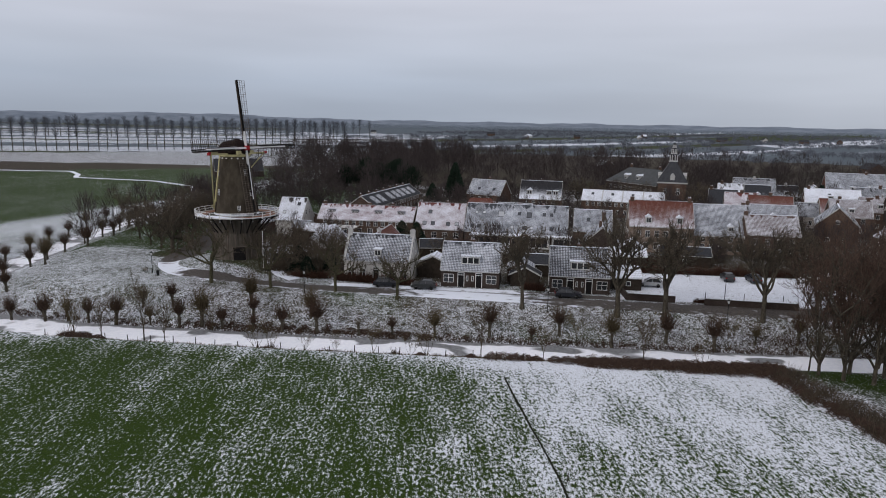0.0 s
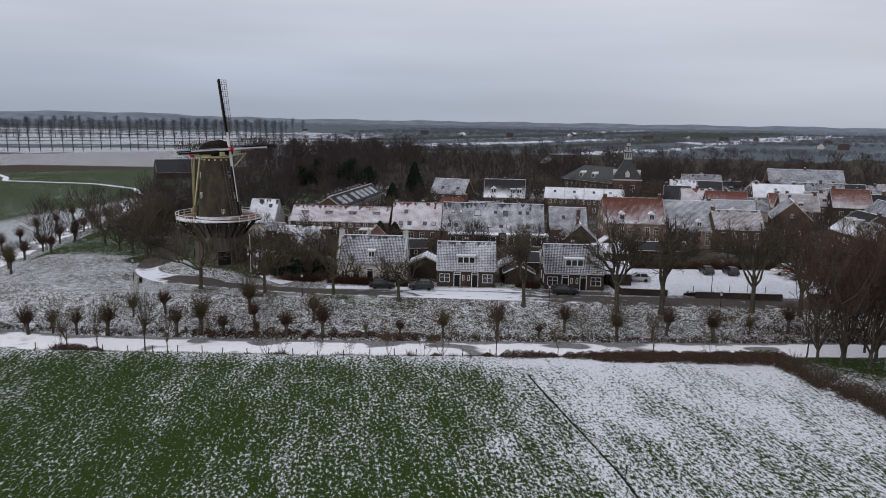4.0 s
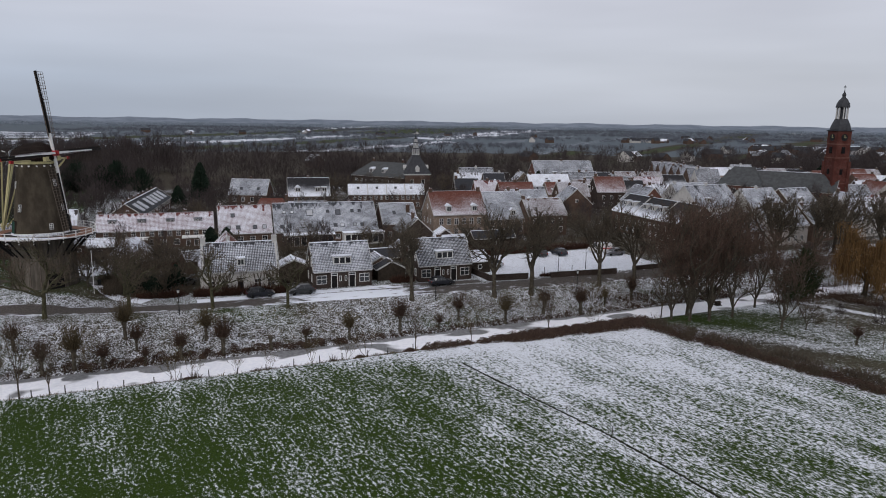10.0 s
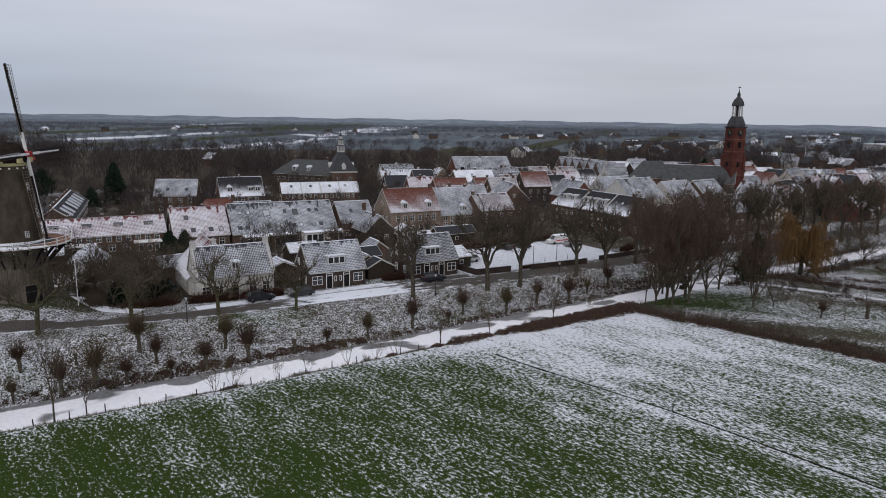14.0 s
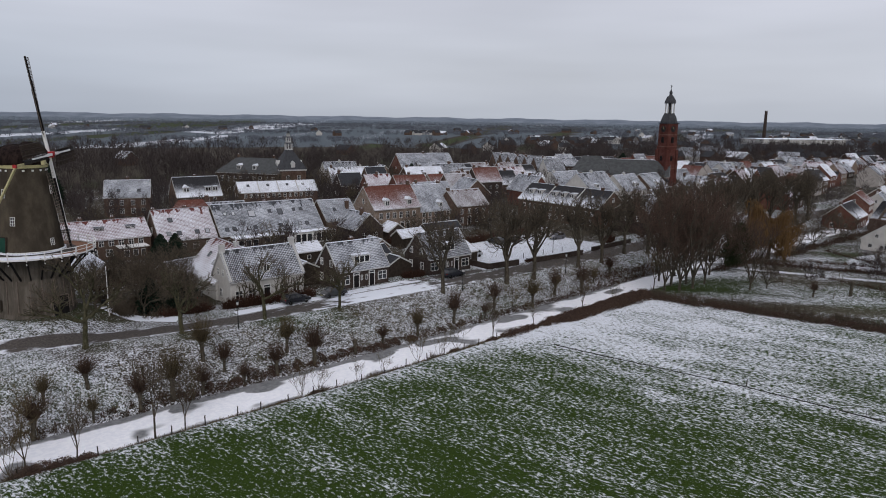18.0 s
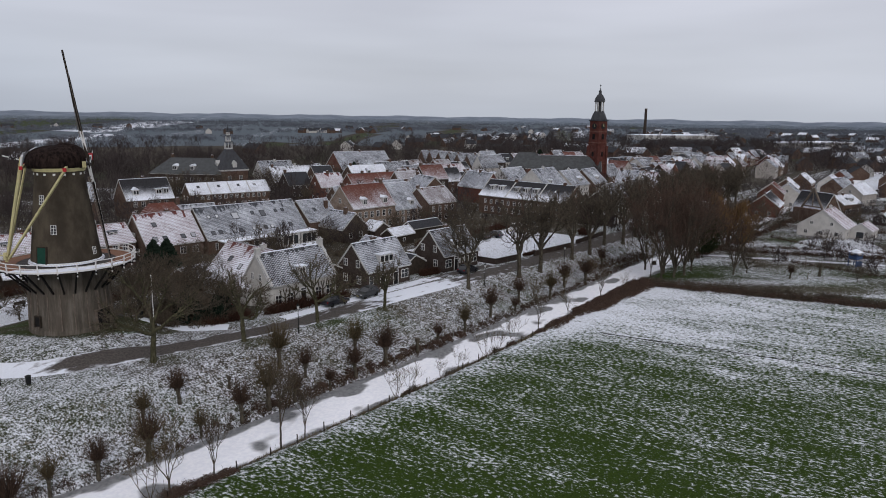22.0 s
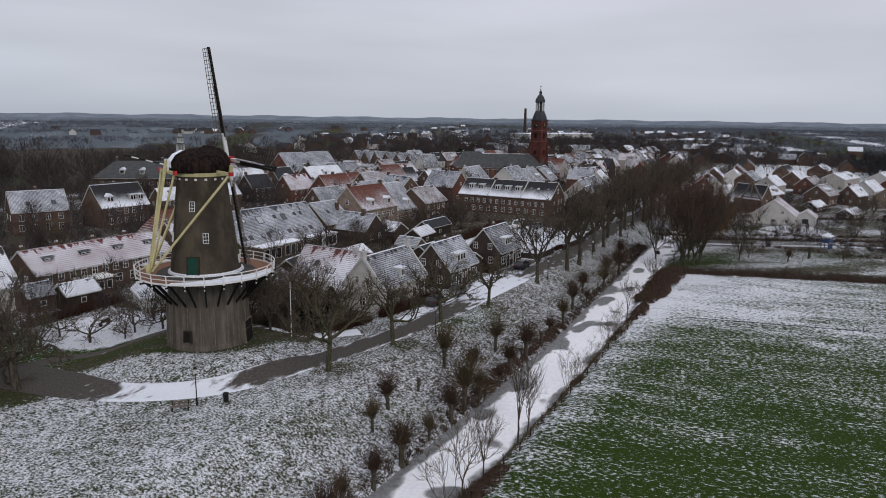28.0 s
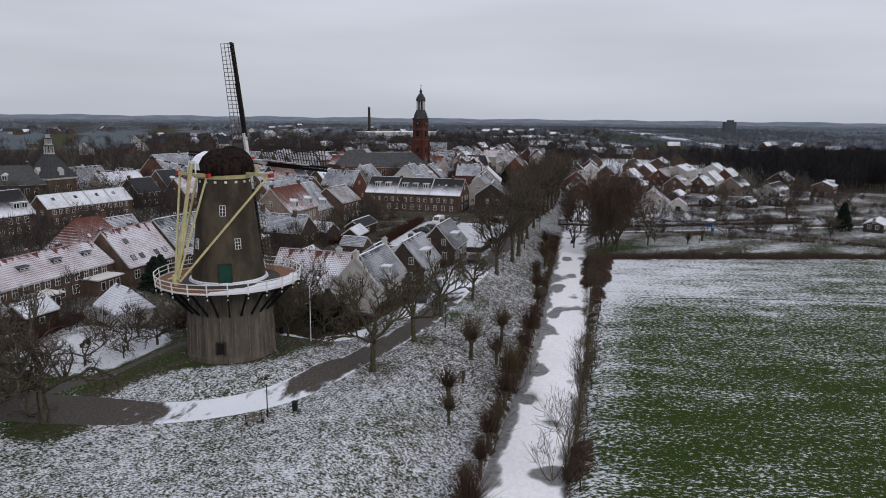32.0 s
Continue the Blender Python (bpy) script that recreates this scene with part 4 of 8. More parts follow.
for cx, cw, cm in ((-9.5, 5.2, "brick_brown"), (-3.6, 5.4, "brick_brown"), (3.4, 4.6, "white"), (8.4, 4.2, "trim")):
    root = thing("garden_room", pose(cx, 154.6, ground_z(cx, 154.6), 0, 0, -4), "flat-roofed garden room with snow on its roof", "extension", "garden rooms of the terrace")
    part("wall", MB().box(-cw / 2, cw / 2, -1.5, 1.6, -0.4, 2.55), M[cm], root)
    part("roof", MB().box(-cw / 2 - 0.15, cw / 2 + 0.15, -1.7, 1.6, 2.552, 2.72), M["trim"], root)
    part("snow_cover", MB().box(-cw / 2 - 0.1, cw / 2 + 0.1, -1.65, 1.55, 2.722, 2.78), M["snow"], root, "settled snow")
    for u in spaced(3, cw, 0.3):
        set_window(root, pose(u, -1.504, 0.3), 1.2, 2.0, "plain")
house("end_house", "pink-red tiled house with four skylights and thin snow", -19.7, 163.4, -2, 11.4, 10.0, 3.0, 8.4, "brick_brown", "roof_pink",
      wins=row("f", (-4, -1.2, 1.4, 4.0), 0.8, 1.2, 1.4) + row("l", (-2.5, 1.5), 0.9, 1.0, 1.3) + row("l", (0,), 3.8, 1.0, 1.3), sky=[("f", u, 0.17, 0.95, 1.05) for u in (-3.6, -1.6, 2.0, 4.1)] + [("f", -2.6, 0.62, 0.9, 1.0)], chim=[(1.2, 0.3, 0.7), (-5.2, 0.4, 0.7)])
house("row_house", "brick row with four flat dormers and pinkish snowed tiles", -38.2, 165.4, -2, 23.6, 8.2, 4.0, 7.0, "brick_brown", "roof_pink",
      wins=row("f", spaced(12, 23.4), 2.55, 0.95, 1.15) + row("f", spaced(8, 23.4), 0.6, 1.3, 1.35) + row("l", (-1.5, 1.5), 2.4, 0.9, 1.2) + row("b", spaced(10, 23), 2.5, 0.9, 1.1),
      dorm=[("f", u, 0.42, 1.6, 0.55, "dark") for u in (-8.7, -2.9, 2.9, 8.6)], chim=[(-11.2, 0.2, 0.7), (-5.8, 0.4, 0.8), (0.2, 0.4, 0.8), (6.0, 0.4, 0.8)])
for cx in (-42.5, -30.5):
    root = thing("porch", pose(cx, 159.6, ground_z(cx, 159.6), 0, 0, -2), "flat-roofed brick porch under snow", "porch", "porches of the brick row")
    part("wall", MB().box(-2.4, 2.4, -1.4, 1.6, -0.4, 2.4), M["brick_brown"], root)
    part("roof", MB().box(-2.7, 2.7, -1.8, 1.6, 2.402, 2.6), M["white"], root)
    for u in (-1.4, 0.2, 1.6):
        set_window(root, pose(u, -1.404, 0.7), 0.9, 1.3, "plain")
house("row_house_with_panels", "dark-roofed brick row carrying solar panels", -42.5, 209, 81, 42, 8.0, 3.8, 6.6, "brick_brown", "roof_dark",
      wins=row("f", spaced(18, 41), 2.4, 1.0, 1.2) + row("f", spaced(12, 41), 0.6, 1.2, 1.3) + row("l", (-1.8, 1.8), 2.4, 0.9, 1.1), chim=[(u, 0.5, 0.9) for u in (-20, -14, -8, -2, 4, 10, 16)])
sol = bpy.data.objects["row_house_with_panels"]
for u in (-16, -11, -3.5, 1.5, 6.0, 11.0, 16.0):
    p = part("solar_panel", MB().box(-1.7, 1.7, -1.6, 1.6, 0.02, 0.10), M["solar"], sol)
    p.matrix_basis = pose(u, -2.2, 3.8 + 2.8 * 0.45 + 0.19, 35, 0, 0)
house("garden_shed_house", "small white-walled outbuilding with a snowed hip roof", -42.6, 146.0, 62, 6.6, 4.8, 2.2, 4.7, "plaster", "roof_white", hip=1.2, wins=row("f", (-2, 2), 0.8, 0.9, 1.0))
house("gable_house", "steep white house with three skylights in snowed tiles", -56.6, 164.2, -3, 6.4, 8.4, 3.6, 8.4, "plaster", "roof_white", sky=[("f", -1.6, 0.3, .8, .9), ("f", 1.4, .3, .8, .9), ("f", 1.6, .7, .8, .9)], wins=row("r", (-1, 1.4), 4.6, .9, 1.2))
house("red_roofed_house", "tall brick townhouse with a red tiled roof and two dormers", 30.2, 159.2, -3, 13.6, 9.6, 5.9, 10.9, "brick_pale", "roof_red", roof2="roof_mixed",
      wins=row("f", spaced(6, 13.4), 3.4, 1.0, 1.5) + row("f", [-5.2, -3.1, -1.0, 4.9], 0.7, 1.0, 1.6) + row("l", (-2.6, 0.2, 2.4), 3.3, 0.8, 1.3) + row("l", (0.0,), 6.8, 0.8, 1.2) + row("r", (-2, 2), 3.3, .8, 1.3), doors=[("f", 1.4, "black"), ("f", 3.0, "black")],
      dorm=[("f", -2.8, 0.08, 1.3, 1.35, "gable"), ("f", 3.8, 0.08, 1.3, 1.35, "gable")], chim=[(-6.2, 0, 0.7), (6.2, 0, 0.8)])
house("brick_house", "brick house with a long snowed roof", 43.3, 161.5, -3, 11.8, 12.5, 4.2, 10.2, "brick_pale", "roof_grey", wins=row("f", spaced(5, 11.5), 0.8, 1.0, 1.5) + row("f", spaced(5, 11.5), 2.7, 1.0, 1.2), chim=[(5.4, 0.2, 0.8)], dorm=[("f", 2.0, 0.1, 1.2, 1.2, "gable")])
house("brick_house", "brown brick house with a snow-dusted roof and side gable", 53.0, 156.2, -4, 10.5, 9.0, 5.2, 8.8, "brick_brown", "roof_brown", wins=row("f", (-3.6, -1.2, 1.2, 3.6), 3.0, .95, 1.4) + row("f", (-3.6, 1.2, 3.6), .7, .95, 1.5) + row("l", (-1.5, 1.5), 3.0, .9, 1.3), doors=[("f", -1.2, "black")], chim=[(-5.0, 0, 0.7)])
house("back_house", "grey-roofed house wedged behind the terrace", 15.6, 160.8, -4, 8.4, 9.8, 4.0, 8.2, "brick_brown", "roof_grey", wins=row("f", (-2.6, 0, 2.6), 0.8, 1.0, 1.3), chim=[(2.4, -2.2, 1.6)], sky=[("f", -1, .5, .8, 1)])
house("corner_house", "low brick house with a grey snowed roof and tall flue", 16.8, 151.5, 86, 9.0, 7.0, 3.0, 6.2, "brick_dark", "roof_grey", wins=row("f", (-2, 2), 0.8, 1.0, 1.3) + row("l", (-1.4, 1.4), .8, 1, 1.3), chim=[(-1.5, 0.4, 1.3)])
house("garden_house", "small shed with a white snowed roof", 22.4, 146.4, 80, 5.2, 4.6, 2.3, 3.9, "brick_dark", "roof_white")
house("red_hip_house", "dark red hip-roofed house with little snow", -11.5, 178.5, -8, 11, 8.6, 3.2, 8.2, "brick_red", "roof_red", hip=2.8, sky=[("f", -2, .4, .8, 1), ("f", .5, .4, .8, 1)], wins=row("f", (-4, -1.5, 1.5, 4), .8, 1, 1.3), chim=[(3.6, 0, 0.8)])
house("low_house", "low house with grey snowed tiles", -2.6, 180, -8, 9, 7.5, 3.0, 7.0, "brick_brown", "roof_grey", wins=row("f", (-3, 0, 3), .8, 1, 1.3))
house("twin_house", "brick house with two skylights and thin snow on grey tiles", -11.8, 223, -22, 11.6, 8.5, 5.2, 9.4, "brick_brown", "roof_grey", wins=row("f", (-4, -1.4, 1.4, 4), 3.0, 1, 1.4) + row("f", (-4, -1.4, 1.4, 4), .7, 1.1, 1.5) + row("l", (-2, 2), 3, .9, 1.3), sky=[("f", -2.2, .35, .9, 1.1), ("f", 3, .35, .9, 1.1)], chim=[(0, .3, 1.0)])
house("twin_house", "brick house half white with snow, two dormers", 4.9, 217.5, -6, 12.6, 9, 5.0, 10.0, "brick_brown", "roof_mixed", wins=row("f", spaced(5, 12), 3.0, 1, 1.4) + row("f", spaced(5, 12), .7, 1, 1.5), dorm=[("f", -3.4, .2, 1.6, 1.3, "gable"), ("f", 2.6, .2, 1.5, 1.3), ("f", 4.6, .2, 1.5, 1.3)], chim=[(0, .3, .8)])
house("snowed_row", "low brick row with white snowed roof and small skylights", 29.7, 216.0, -12, 24.2, 6.6, 4.9, 7.7, "brick_brown", "roof_white", wins=row("f", spaced(13, 24), 3.2, .9, 1.2) + row("f", spaced(10, 24), .8, 1, 1.4) + row("l", (-1.4, 1.4), 3.2, .8, 1.1), sky=[("f", u, .6, .8, .9) for u in (-9, -3, 3, 8)], party=(-6, 0, 6))

# the long apartment house by the car park
house("apartment_house", "long brown brick apartment house with snowed dark roof and white dormers", 79.6, 141.2, 88.0, 29, 11.0, 5.2, 9.3, "brick_brown", "roof_mixed",
      wins=row("b", spaced(13, 28), 2.9, .85, 1.25) + row("b", spaced(11, 28), .6, 1.0, 1.5) + row("l", (-2.6, 0.6, 3.0), .8, .9, 1.5) + row("l", (-2.6, 0.6, 3.0), 3.2, .9, 1.4) + row("l", (0,), 6.4, .8, 1.3) + row("f", spaced(12, 28), 2.9, .9, 1.2),
      dorm=[("b", u, .34, 1.5, 1.25) for u in (-3.6, -0.4, 2.8, 8.2, 11.4)], sky=[("b", u, .55, .8, .9) for u in (-12.5, -9.6, -7.4, 6.2)], party=(-5.4, 5.0), chim=[(-11, 0, .6), (5.0, 0.3, 0.7)])
house("link_house", "brown brick block with snowed roof beside the lane", 79.5, 118.5, 6, 11, 9, 5.4, 8.6, "brick_dark", "roof_grey_thin", wins=row("f", (-4, -1.4, 1.4, 4), 3, .9, 1.4) + row("f", (-4, 1.4, 4), .7, .9, 1.5) + row("l", (-1, 2), 3, .8, 1.3), doors=[("f", -1.4, "white")])
# sheds and garages between the lane houses
for x, y, L, D, h, rf, yw in ((-0.4, 121, 5.0, 4.4, 2.3, "roof_grey", 88), (2.2, 126, 5.5, 4.0, 2.4, "roof_dark", 0), (-15.8, 121, 4.4, 5.5, 2.6, "roof_white", 88), (0.5, 116.6, 3.0, 5.0, 2.0, "roof_dark", 88), (17.6, 119, 4.4, 6.5, 2.2, "roof_white", 2), (20.5, 138, 7, 3.5, 2.3, "roof_white", 3), (32, 141, 10, 3.6, 2.4, "roof_dark", -2), (-30.6, 134.5, 6, 4.5, 2.4, "roof_grey", 15),
                              (-48.5, 155.2, 5, 3.6, 2.2, "roof_white", -4), (-52.6, 158.2, 4, 4, 2.4, "roof_grey", -4), (-62, 172, 16, 7, 3.2, "roof_grey", -20), (-66, 161, 8, 6, 2.6, "roof_grey", 70), (-6, 137, 6, 4, 2.3, "roof_white", 0), (8, 133, 5, 3.5, 2.3, "roof_grey", 85), (-19, 140, 5, 3.5, 2.2, "roof_dark", 10)):
    house("garden_shed", "low garden shed with a snowed roof", x, y, yw, L, D, h, h + 1.3, "dark_wood" if rf != "roof_grey" else "brick_brown", rf, group="sheds between the houses", category="shed", wins=row("f", (0,), .8, .8, .8, "plain"), chim=())

# ---- church ----
CH = (167.6, 165.8)
root = thing("church", pose(CH[0], CH[1], 2.0, 0, 0, -14), "orange-red brick church tower with slate nave", "church")
for z0, z1, h in ((-0.5, 10, 2.75), (10, 18.2, 2.55), (18.2, 27.0, 2.4)):
    part("tower_stage", MB().box(-h, h, -h, h, z0, z1), M["brick_church"], root)
for sx in (-1, 1):
    for sy in (-1, 1):
        part("buttress", MB().box(sx * 2.45 - 0.5, sx * 2.45 + 0.5, sy * 2.45 - 0.5, sy * 2.45 + 0.5, -0.5, 17.0), M["brick_church"], root)
for z, h in ((10, 2.85), (18.2, 2.65), (22.6, 2.46), (26.9, 2.75)):
    part("stone_band", MB().box(-h, h, -h, h, z - 0.18, z + 0.18), M["brick_red" if z < 26 else "lead"], root)
for k in range(4):
    m = pose(0, 0, 0, 0, 0, 90 * k)
    for z, w, h in ((19.6, 1.1, 2.1), (12.8, 0.9, 1.8)):
        lou = MB().box(-w / 2, w / 2, -2.66, -2.3, z, z + h)
        for i in range(6):
            lou.box(-w / 2 - 0.04, w / 2 + 0.04, -2.76, -2.6, z + 0.2 + i * h / 6.5, z + 0.32 + i * h / 6.5)
        o = part("louvre", lou, M["black"], root)
        o.matrix_basis = m
    d = MB().tube([(0, 0, 0, 1.15), (0, 0, 0.10, 1.15)], 24)
    o = part("clock_face", d, M["dark_metal"], root, "dark clock dial")
    o.matrix_basis = m @ pose(0, -2.42, 24.7, 90, 0, 0)
    part("clock_pointer", MB().box(-0.07, 0.07, 0, 0.9, 0.101, 0.14).box(0, 0.6, -0.06, 0.06, 0.101, 0.14), M["cream"], o)
oct8 = lambda z, r: (0, 0, z, r)
part("lower_dome", MB().tube([oct8(27.1, 3.1), oct8(27.6, 3.05), oct8(29.0, 2.6), oct8(30.2, 2.0), oct8(30.6, 1.9)], 8), M["lead"], root)
for i in range(8):
    a = 2 * math.pi * (i + 0.5) / 8
    part("lantern_post", MB().beam((1.65 * math.cos(a), 1.65 * math.sin(a), 30.5), (1.6 * math.cos(a), 1.6 * math.sin(a), 34.2), 0.34), M["trim"], root)
part("lantern_core", MB().tube([oct8(30.5, 0.8), oct8(34.2, 0.8)], 8), M["lead"], root)
part("onion_dome", MB().tube([oct8(34.2, 2.1), oct8(34.5, 2.1), oct8(35.4, 1.9), oct8(36.6, 1.25), oct8(37.2, 0.7), oct8(37.6, 0.5), oct8(38.2, 0.62), oct8(38.8, 0.3), oct8(39.6, 0.1)], 8), M["lead"], root)
part("weather_vane", MB().tube([oct8(39.5, 0.09), oct8(41.2, 0.05)], 6).box(-0.5, 0.5, -0.03, 0.03, 40.5, 40.75), M["dark_metal"], root)
house("church_nave", "brick church nave with a large dark slate roof", 161.5, 175.0, -57, 25, 12.0, 7.0, 12.6, "brick_red", "slate", wins=row("f", spaced(6, 29), 1.6, 1.6, 4.6, "pair") + row("b", spaced(6, 29), 1.6, 1.6, 4.6, "pair"), category="church nave")
house("church_choir", "taller slate-roofed choir of the church", 152.4, 189.2, -57, 15, 12.6, 7.8, 13.6, "brick_red", "slate", hip=4, wins=row("f", spaced(4, 16), 1.6, 1.6, 5.0, "pair"), category="church choir")

# ---- town hall ----
house("town_hall", "large brick town hall with a dark slate hip roof", 42.0, 254.5, -55, 25, 13, 7.8, 12.6, "brick_dark", "slate", z=1.8, hip=5, category="town hall",
      wins=row("f", spaced(9, 24), 4.6, 1.2, 2.0) + row("f", spaced(9, 24), 1.0, 1.2, 2.2) + row("r", spaced(4, 12), 4.6, 1.2, 2) + row("l", spaced(4, 12), 4.6, 1.2, 2), dorm=[("f", -4, .2, 1.4, 1.4, "gable"), ("f", 2, .2, 1.4, 1.4, "gable")], chim=[(-7, .3, 1.4), (7, .3, 1.2)])
root = thing("town_hall_pavilion", pose(49.6, 244.2, 1.8, 0, 0, -10), "brick pavilion with steep slate roof and open bell lantern", "tower")
part("wall", MB().box(-4.6, 4.6, -4.6, 4.6, -0.5, 9.0), M["brick_brown"], root)
part("cornice", MB().box(-4.9, 4.9, -4.9, 4.9, 8.8, 9.3), M["trim"], root)
part("roof", MB().add([(-5, -5, 9.3), (5, -5, 9.3), (5, 5, 9.3), (-5, 5, 9.3), (-1, -1, 16), (1, -1, 16), (1, 1, 16), (-1, 1, 16)], [(0, 1, 5, 4), (1, 2, 6, 5), (2, 3, 7, 6), (3, 0, 4, 7), (4, 5, 6, 7), (3, 2, 1, 0)]), M["lead"], root)
for k in range(4):
    o = part("dormer", MB().box(-.7, .7, -4.6, -2.6, 9.6, 11.2).add([(-.9, -4.7, 11.2), (.9, -4.7, 11.2), (0, -4.7, 12.3), (0, -2, 12.3), (-.9, -2, 11.2), (.9, -2, 11.2)], [(0, 1, 2), (1, 5, 3, 2), (0, 2, 3, 4)]), M["trim"], root)
    o.matrix_basis = pose(0, 0, 0, 0, 0, 90 * k)
    for u in (-2, 2):
        for z in (1.2, 5.0):
            f, p = window_meshes(1.2, 2.2, "cross")
            o = part("window", f, None, root)
            o.matrix_basis = pose(0, 0, 0, 0, 0, 90 * k) @ pose(u, -4.604, z)
            part("pane", p, None, o)
for z, r, hh in ((16, 1.25, 2.2), (18.6, .85, 1.7), (20.6, .5, 1.1)):
    part("lantern_base", MB().tube([(0, 0, z - .05, r + .25), (0, 0, z + .25, r + .2)], 8), M["trim"], root)
    for i in range(8):
        a = 2 * math.pi * (i + .5) / 8
        part("lantern_post", MB().beam((r * math.cos(a), r * math.sin(a), z + .2), (r * math.cos(a), r * math.sin(a), z + hh), 0.2), M["trim"], root)
    part("lantern_roof", MB().tube([(0, 0, z + hh, r + .3), (0, 0, z + hh + .2, r + .2), (0, 0, z + hh + .45, r * .55)], 8), M["lead"], root)
part("spire", MB().tube([(0, 0, 21.8, .3), (0, 0, 22.6, .12), (0, 0, 24.2, .04)], 8), M["dark_metal"], root)

# ---- the rest of the town ----
rng = random.Random(7)
TAKEN = [(-24.9, 120, 11), (-8.7, 116, 8), (9.4, 115, 8), (-1.7, 161, 14), (-19.7, 163, 8), (-38, 165, 13), (-42, 209, 16), (30, 159, 9), (43, 161, 8), (53, 156, 7), (15.6, 160, 6), (16.8, 151, 6), (-11, 178, 7), (-3, 180, 6), (-12, 223, 8), (5, 217, 8), (30, 216, 14), (79.5, 133, 9), (79.8, 149, 9), (79, 118, 8),
         (167.6, 166, 6), (160, 176, 14), (145, 197, 12), (42, 254, 14), (50, 244, 8), (36, 120, 24)]
WALLS = ("brick_brown", "brick_brown", "brick_red", "brick_dark", "brick_pale", "plaster", "plaster_grey")
ROOFS = ("roof_white", "roof_dark", "roof_grey", "roof_grey", "roof_grey_thin", "roof_brown", "roof_pink", "roof_red", "roof_mixed")
TEXT = {"roof_dark": "dark tiled roof with little snow", "roof_white": "fully snowed roof", "roof_grey": "grey roof under thin snow", "roof_grey_thin": "grey tiles streaked with snow", "roof_brown": "brown tiles with snow", "roof_pink": "red tiles under thin snow", "roof_red": "red tiles with little snow", "roof_mixed": "dark tiles half under snow"}
WTEXT = {"brick_brown": "brown brick", "brick_red": "red brick", "brick_dark": "dark brick", "brick_pale": "buff brick", "plaster": "white plastered", "plaster_grey": "grey rendered"}


def free(x, y, r):
    return all(math.hypot(x - a, y - b) > r * 0.75 + c * 0.75 for a, b, c in TAKEN)


def town_house(x, y, yaw, L, D, eave, ridge, wall, roof, detail=True):
    k = max(2, int(L / 2.6))
    wins = row("f", spaced(k, L), 0.8, 0.95, 1.4, "pair")
    if eave > 4.4:
        wins += row("f", spaced(k, L), 3.3, 0.95, 1.3, "pair")
    if detail:
        wins += row("l", (-D * .2, D * .2), 0.9, .9, 1.2, "pair") + row("l", (0,), eave + .3, .8, 1.0, "pair") + row("r", (0,), eave + .3, .8, 1.0, "pair")
    dorm = [("f", rng.uniform(-L * .25, L * .25), .2, 1.4, 1.1, rng.choice(("flat", "gable")))] if rng.random() < .35 else []
    sky = [("f", rng.uniform(-L * .35, L * .35), rng.uniform(.3, .6), .8, 1.0)] if rng.random() < .4 else []
    house("town_house", WTEXT[wall] + " house, " + TEXT[roof], x, y, yaw, L, D, eave, ridge, wall, roof, wins=wins, dorm=dorm, sky=sky, chim=[(L * .5 * rng.choice((-.85, .85, 0)), 0, rng.uniform(.5, .9))] if rng.random() < .8 else [], group="houses of the old town", gut=detail, verge=detail)
    TAKEN.append((x, y, max(L, D) / 2))


# large roofs north of the car park
for x, y, yw, L, D, e, r, w, rf in ((112, 245, -14, 24, 15, 6.5, 13.0, "brick_red", "roof_grey"), (92, 221, -14, 15, 9, 6.0, 9.6, "brick_brown", "roof_white"), (106, 222, -14, 13, 10, 6, 10.2, "brick_brown", "roof_grey_thin"), (100, 150, 4, 15, 11, 6.5, 11.8, "plaster", "roof_grey"),
                                    (66, 196, -12, 11, 9, 5.2, 9.4, "brick_red", "roof_red"), (62, 208, -12, 9, 8, 5, 9, "brick_red", "roof_pink"), (60, 178, -8, 12, 9, 4.6, 8.8, "brick_brown", "roof_grey"), (76, 178, 70, 12, 9, 5, 9.2, "brick_brown", "roof_grey"), (86, 195, -12, 10, 8, 5, 9, "brick_brown", "roof_brown"), (52, 188, -10, 10, 7.5, 3.4, 7, "brick_brown", "roof_grey"), (72, 240, -12, 16, 9, 4, 9, "plaster_grey", "roof_white"), (82, 262, -12, 14, 10, 4, 9.5, "plaster", "roof_grey_thin"),
                                    (97, 172, 80, 12, 9, 5, 9.6, "brick_red", "roof_grey"), (112, 170, 3, 14, 9, 5.6, 10.4, "plaster", "roof_grey"), (120, 152, 4, 13, 10, 5.6, 10.2, "plaster", "roof_grey"), (134, 152, 6, 12, 10, 5.4, 10, "brick_brown", "roof_grey"), (100, 126, 5, 13, 9, 4.6, 8.8, "plaster_grey", "roof_grey"), (116, 128, 5, 14, 9, 4.4, 8.4, "brick_brown", "roof_grey_thin"), (132, 130, 8, 13, 10, 4.6, 9.2, "plaster", "roof_white")):
    town_house(x, y, yw, L, D, e, r, w, rf)
for i in range(7):
    town_house(158 + 2.6 * i, 214 + 7.6 * i, -13, 9.5, 7.0, 6.2, 11.2, "brick_brown" if i else "plaster", "roof_grey_thin", False)
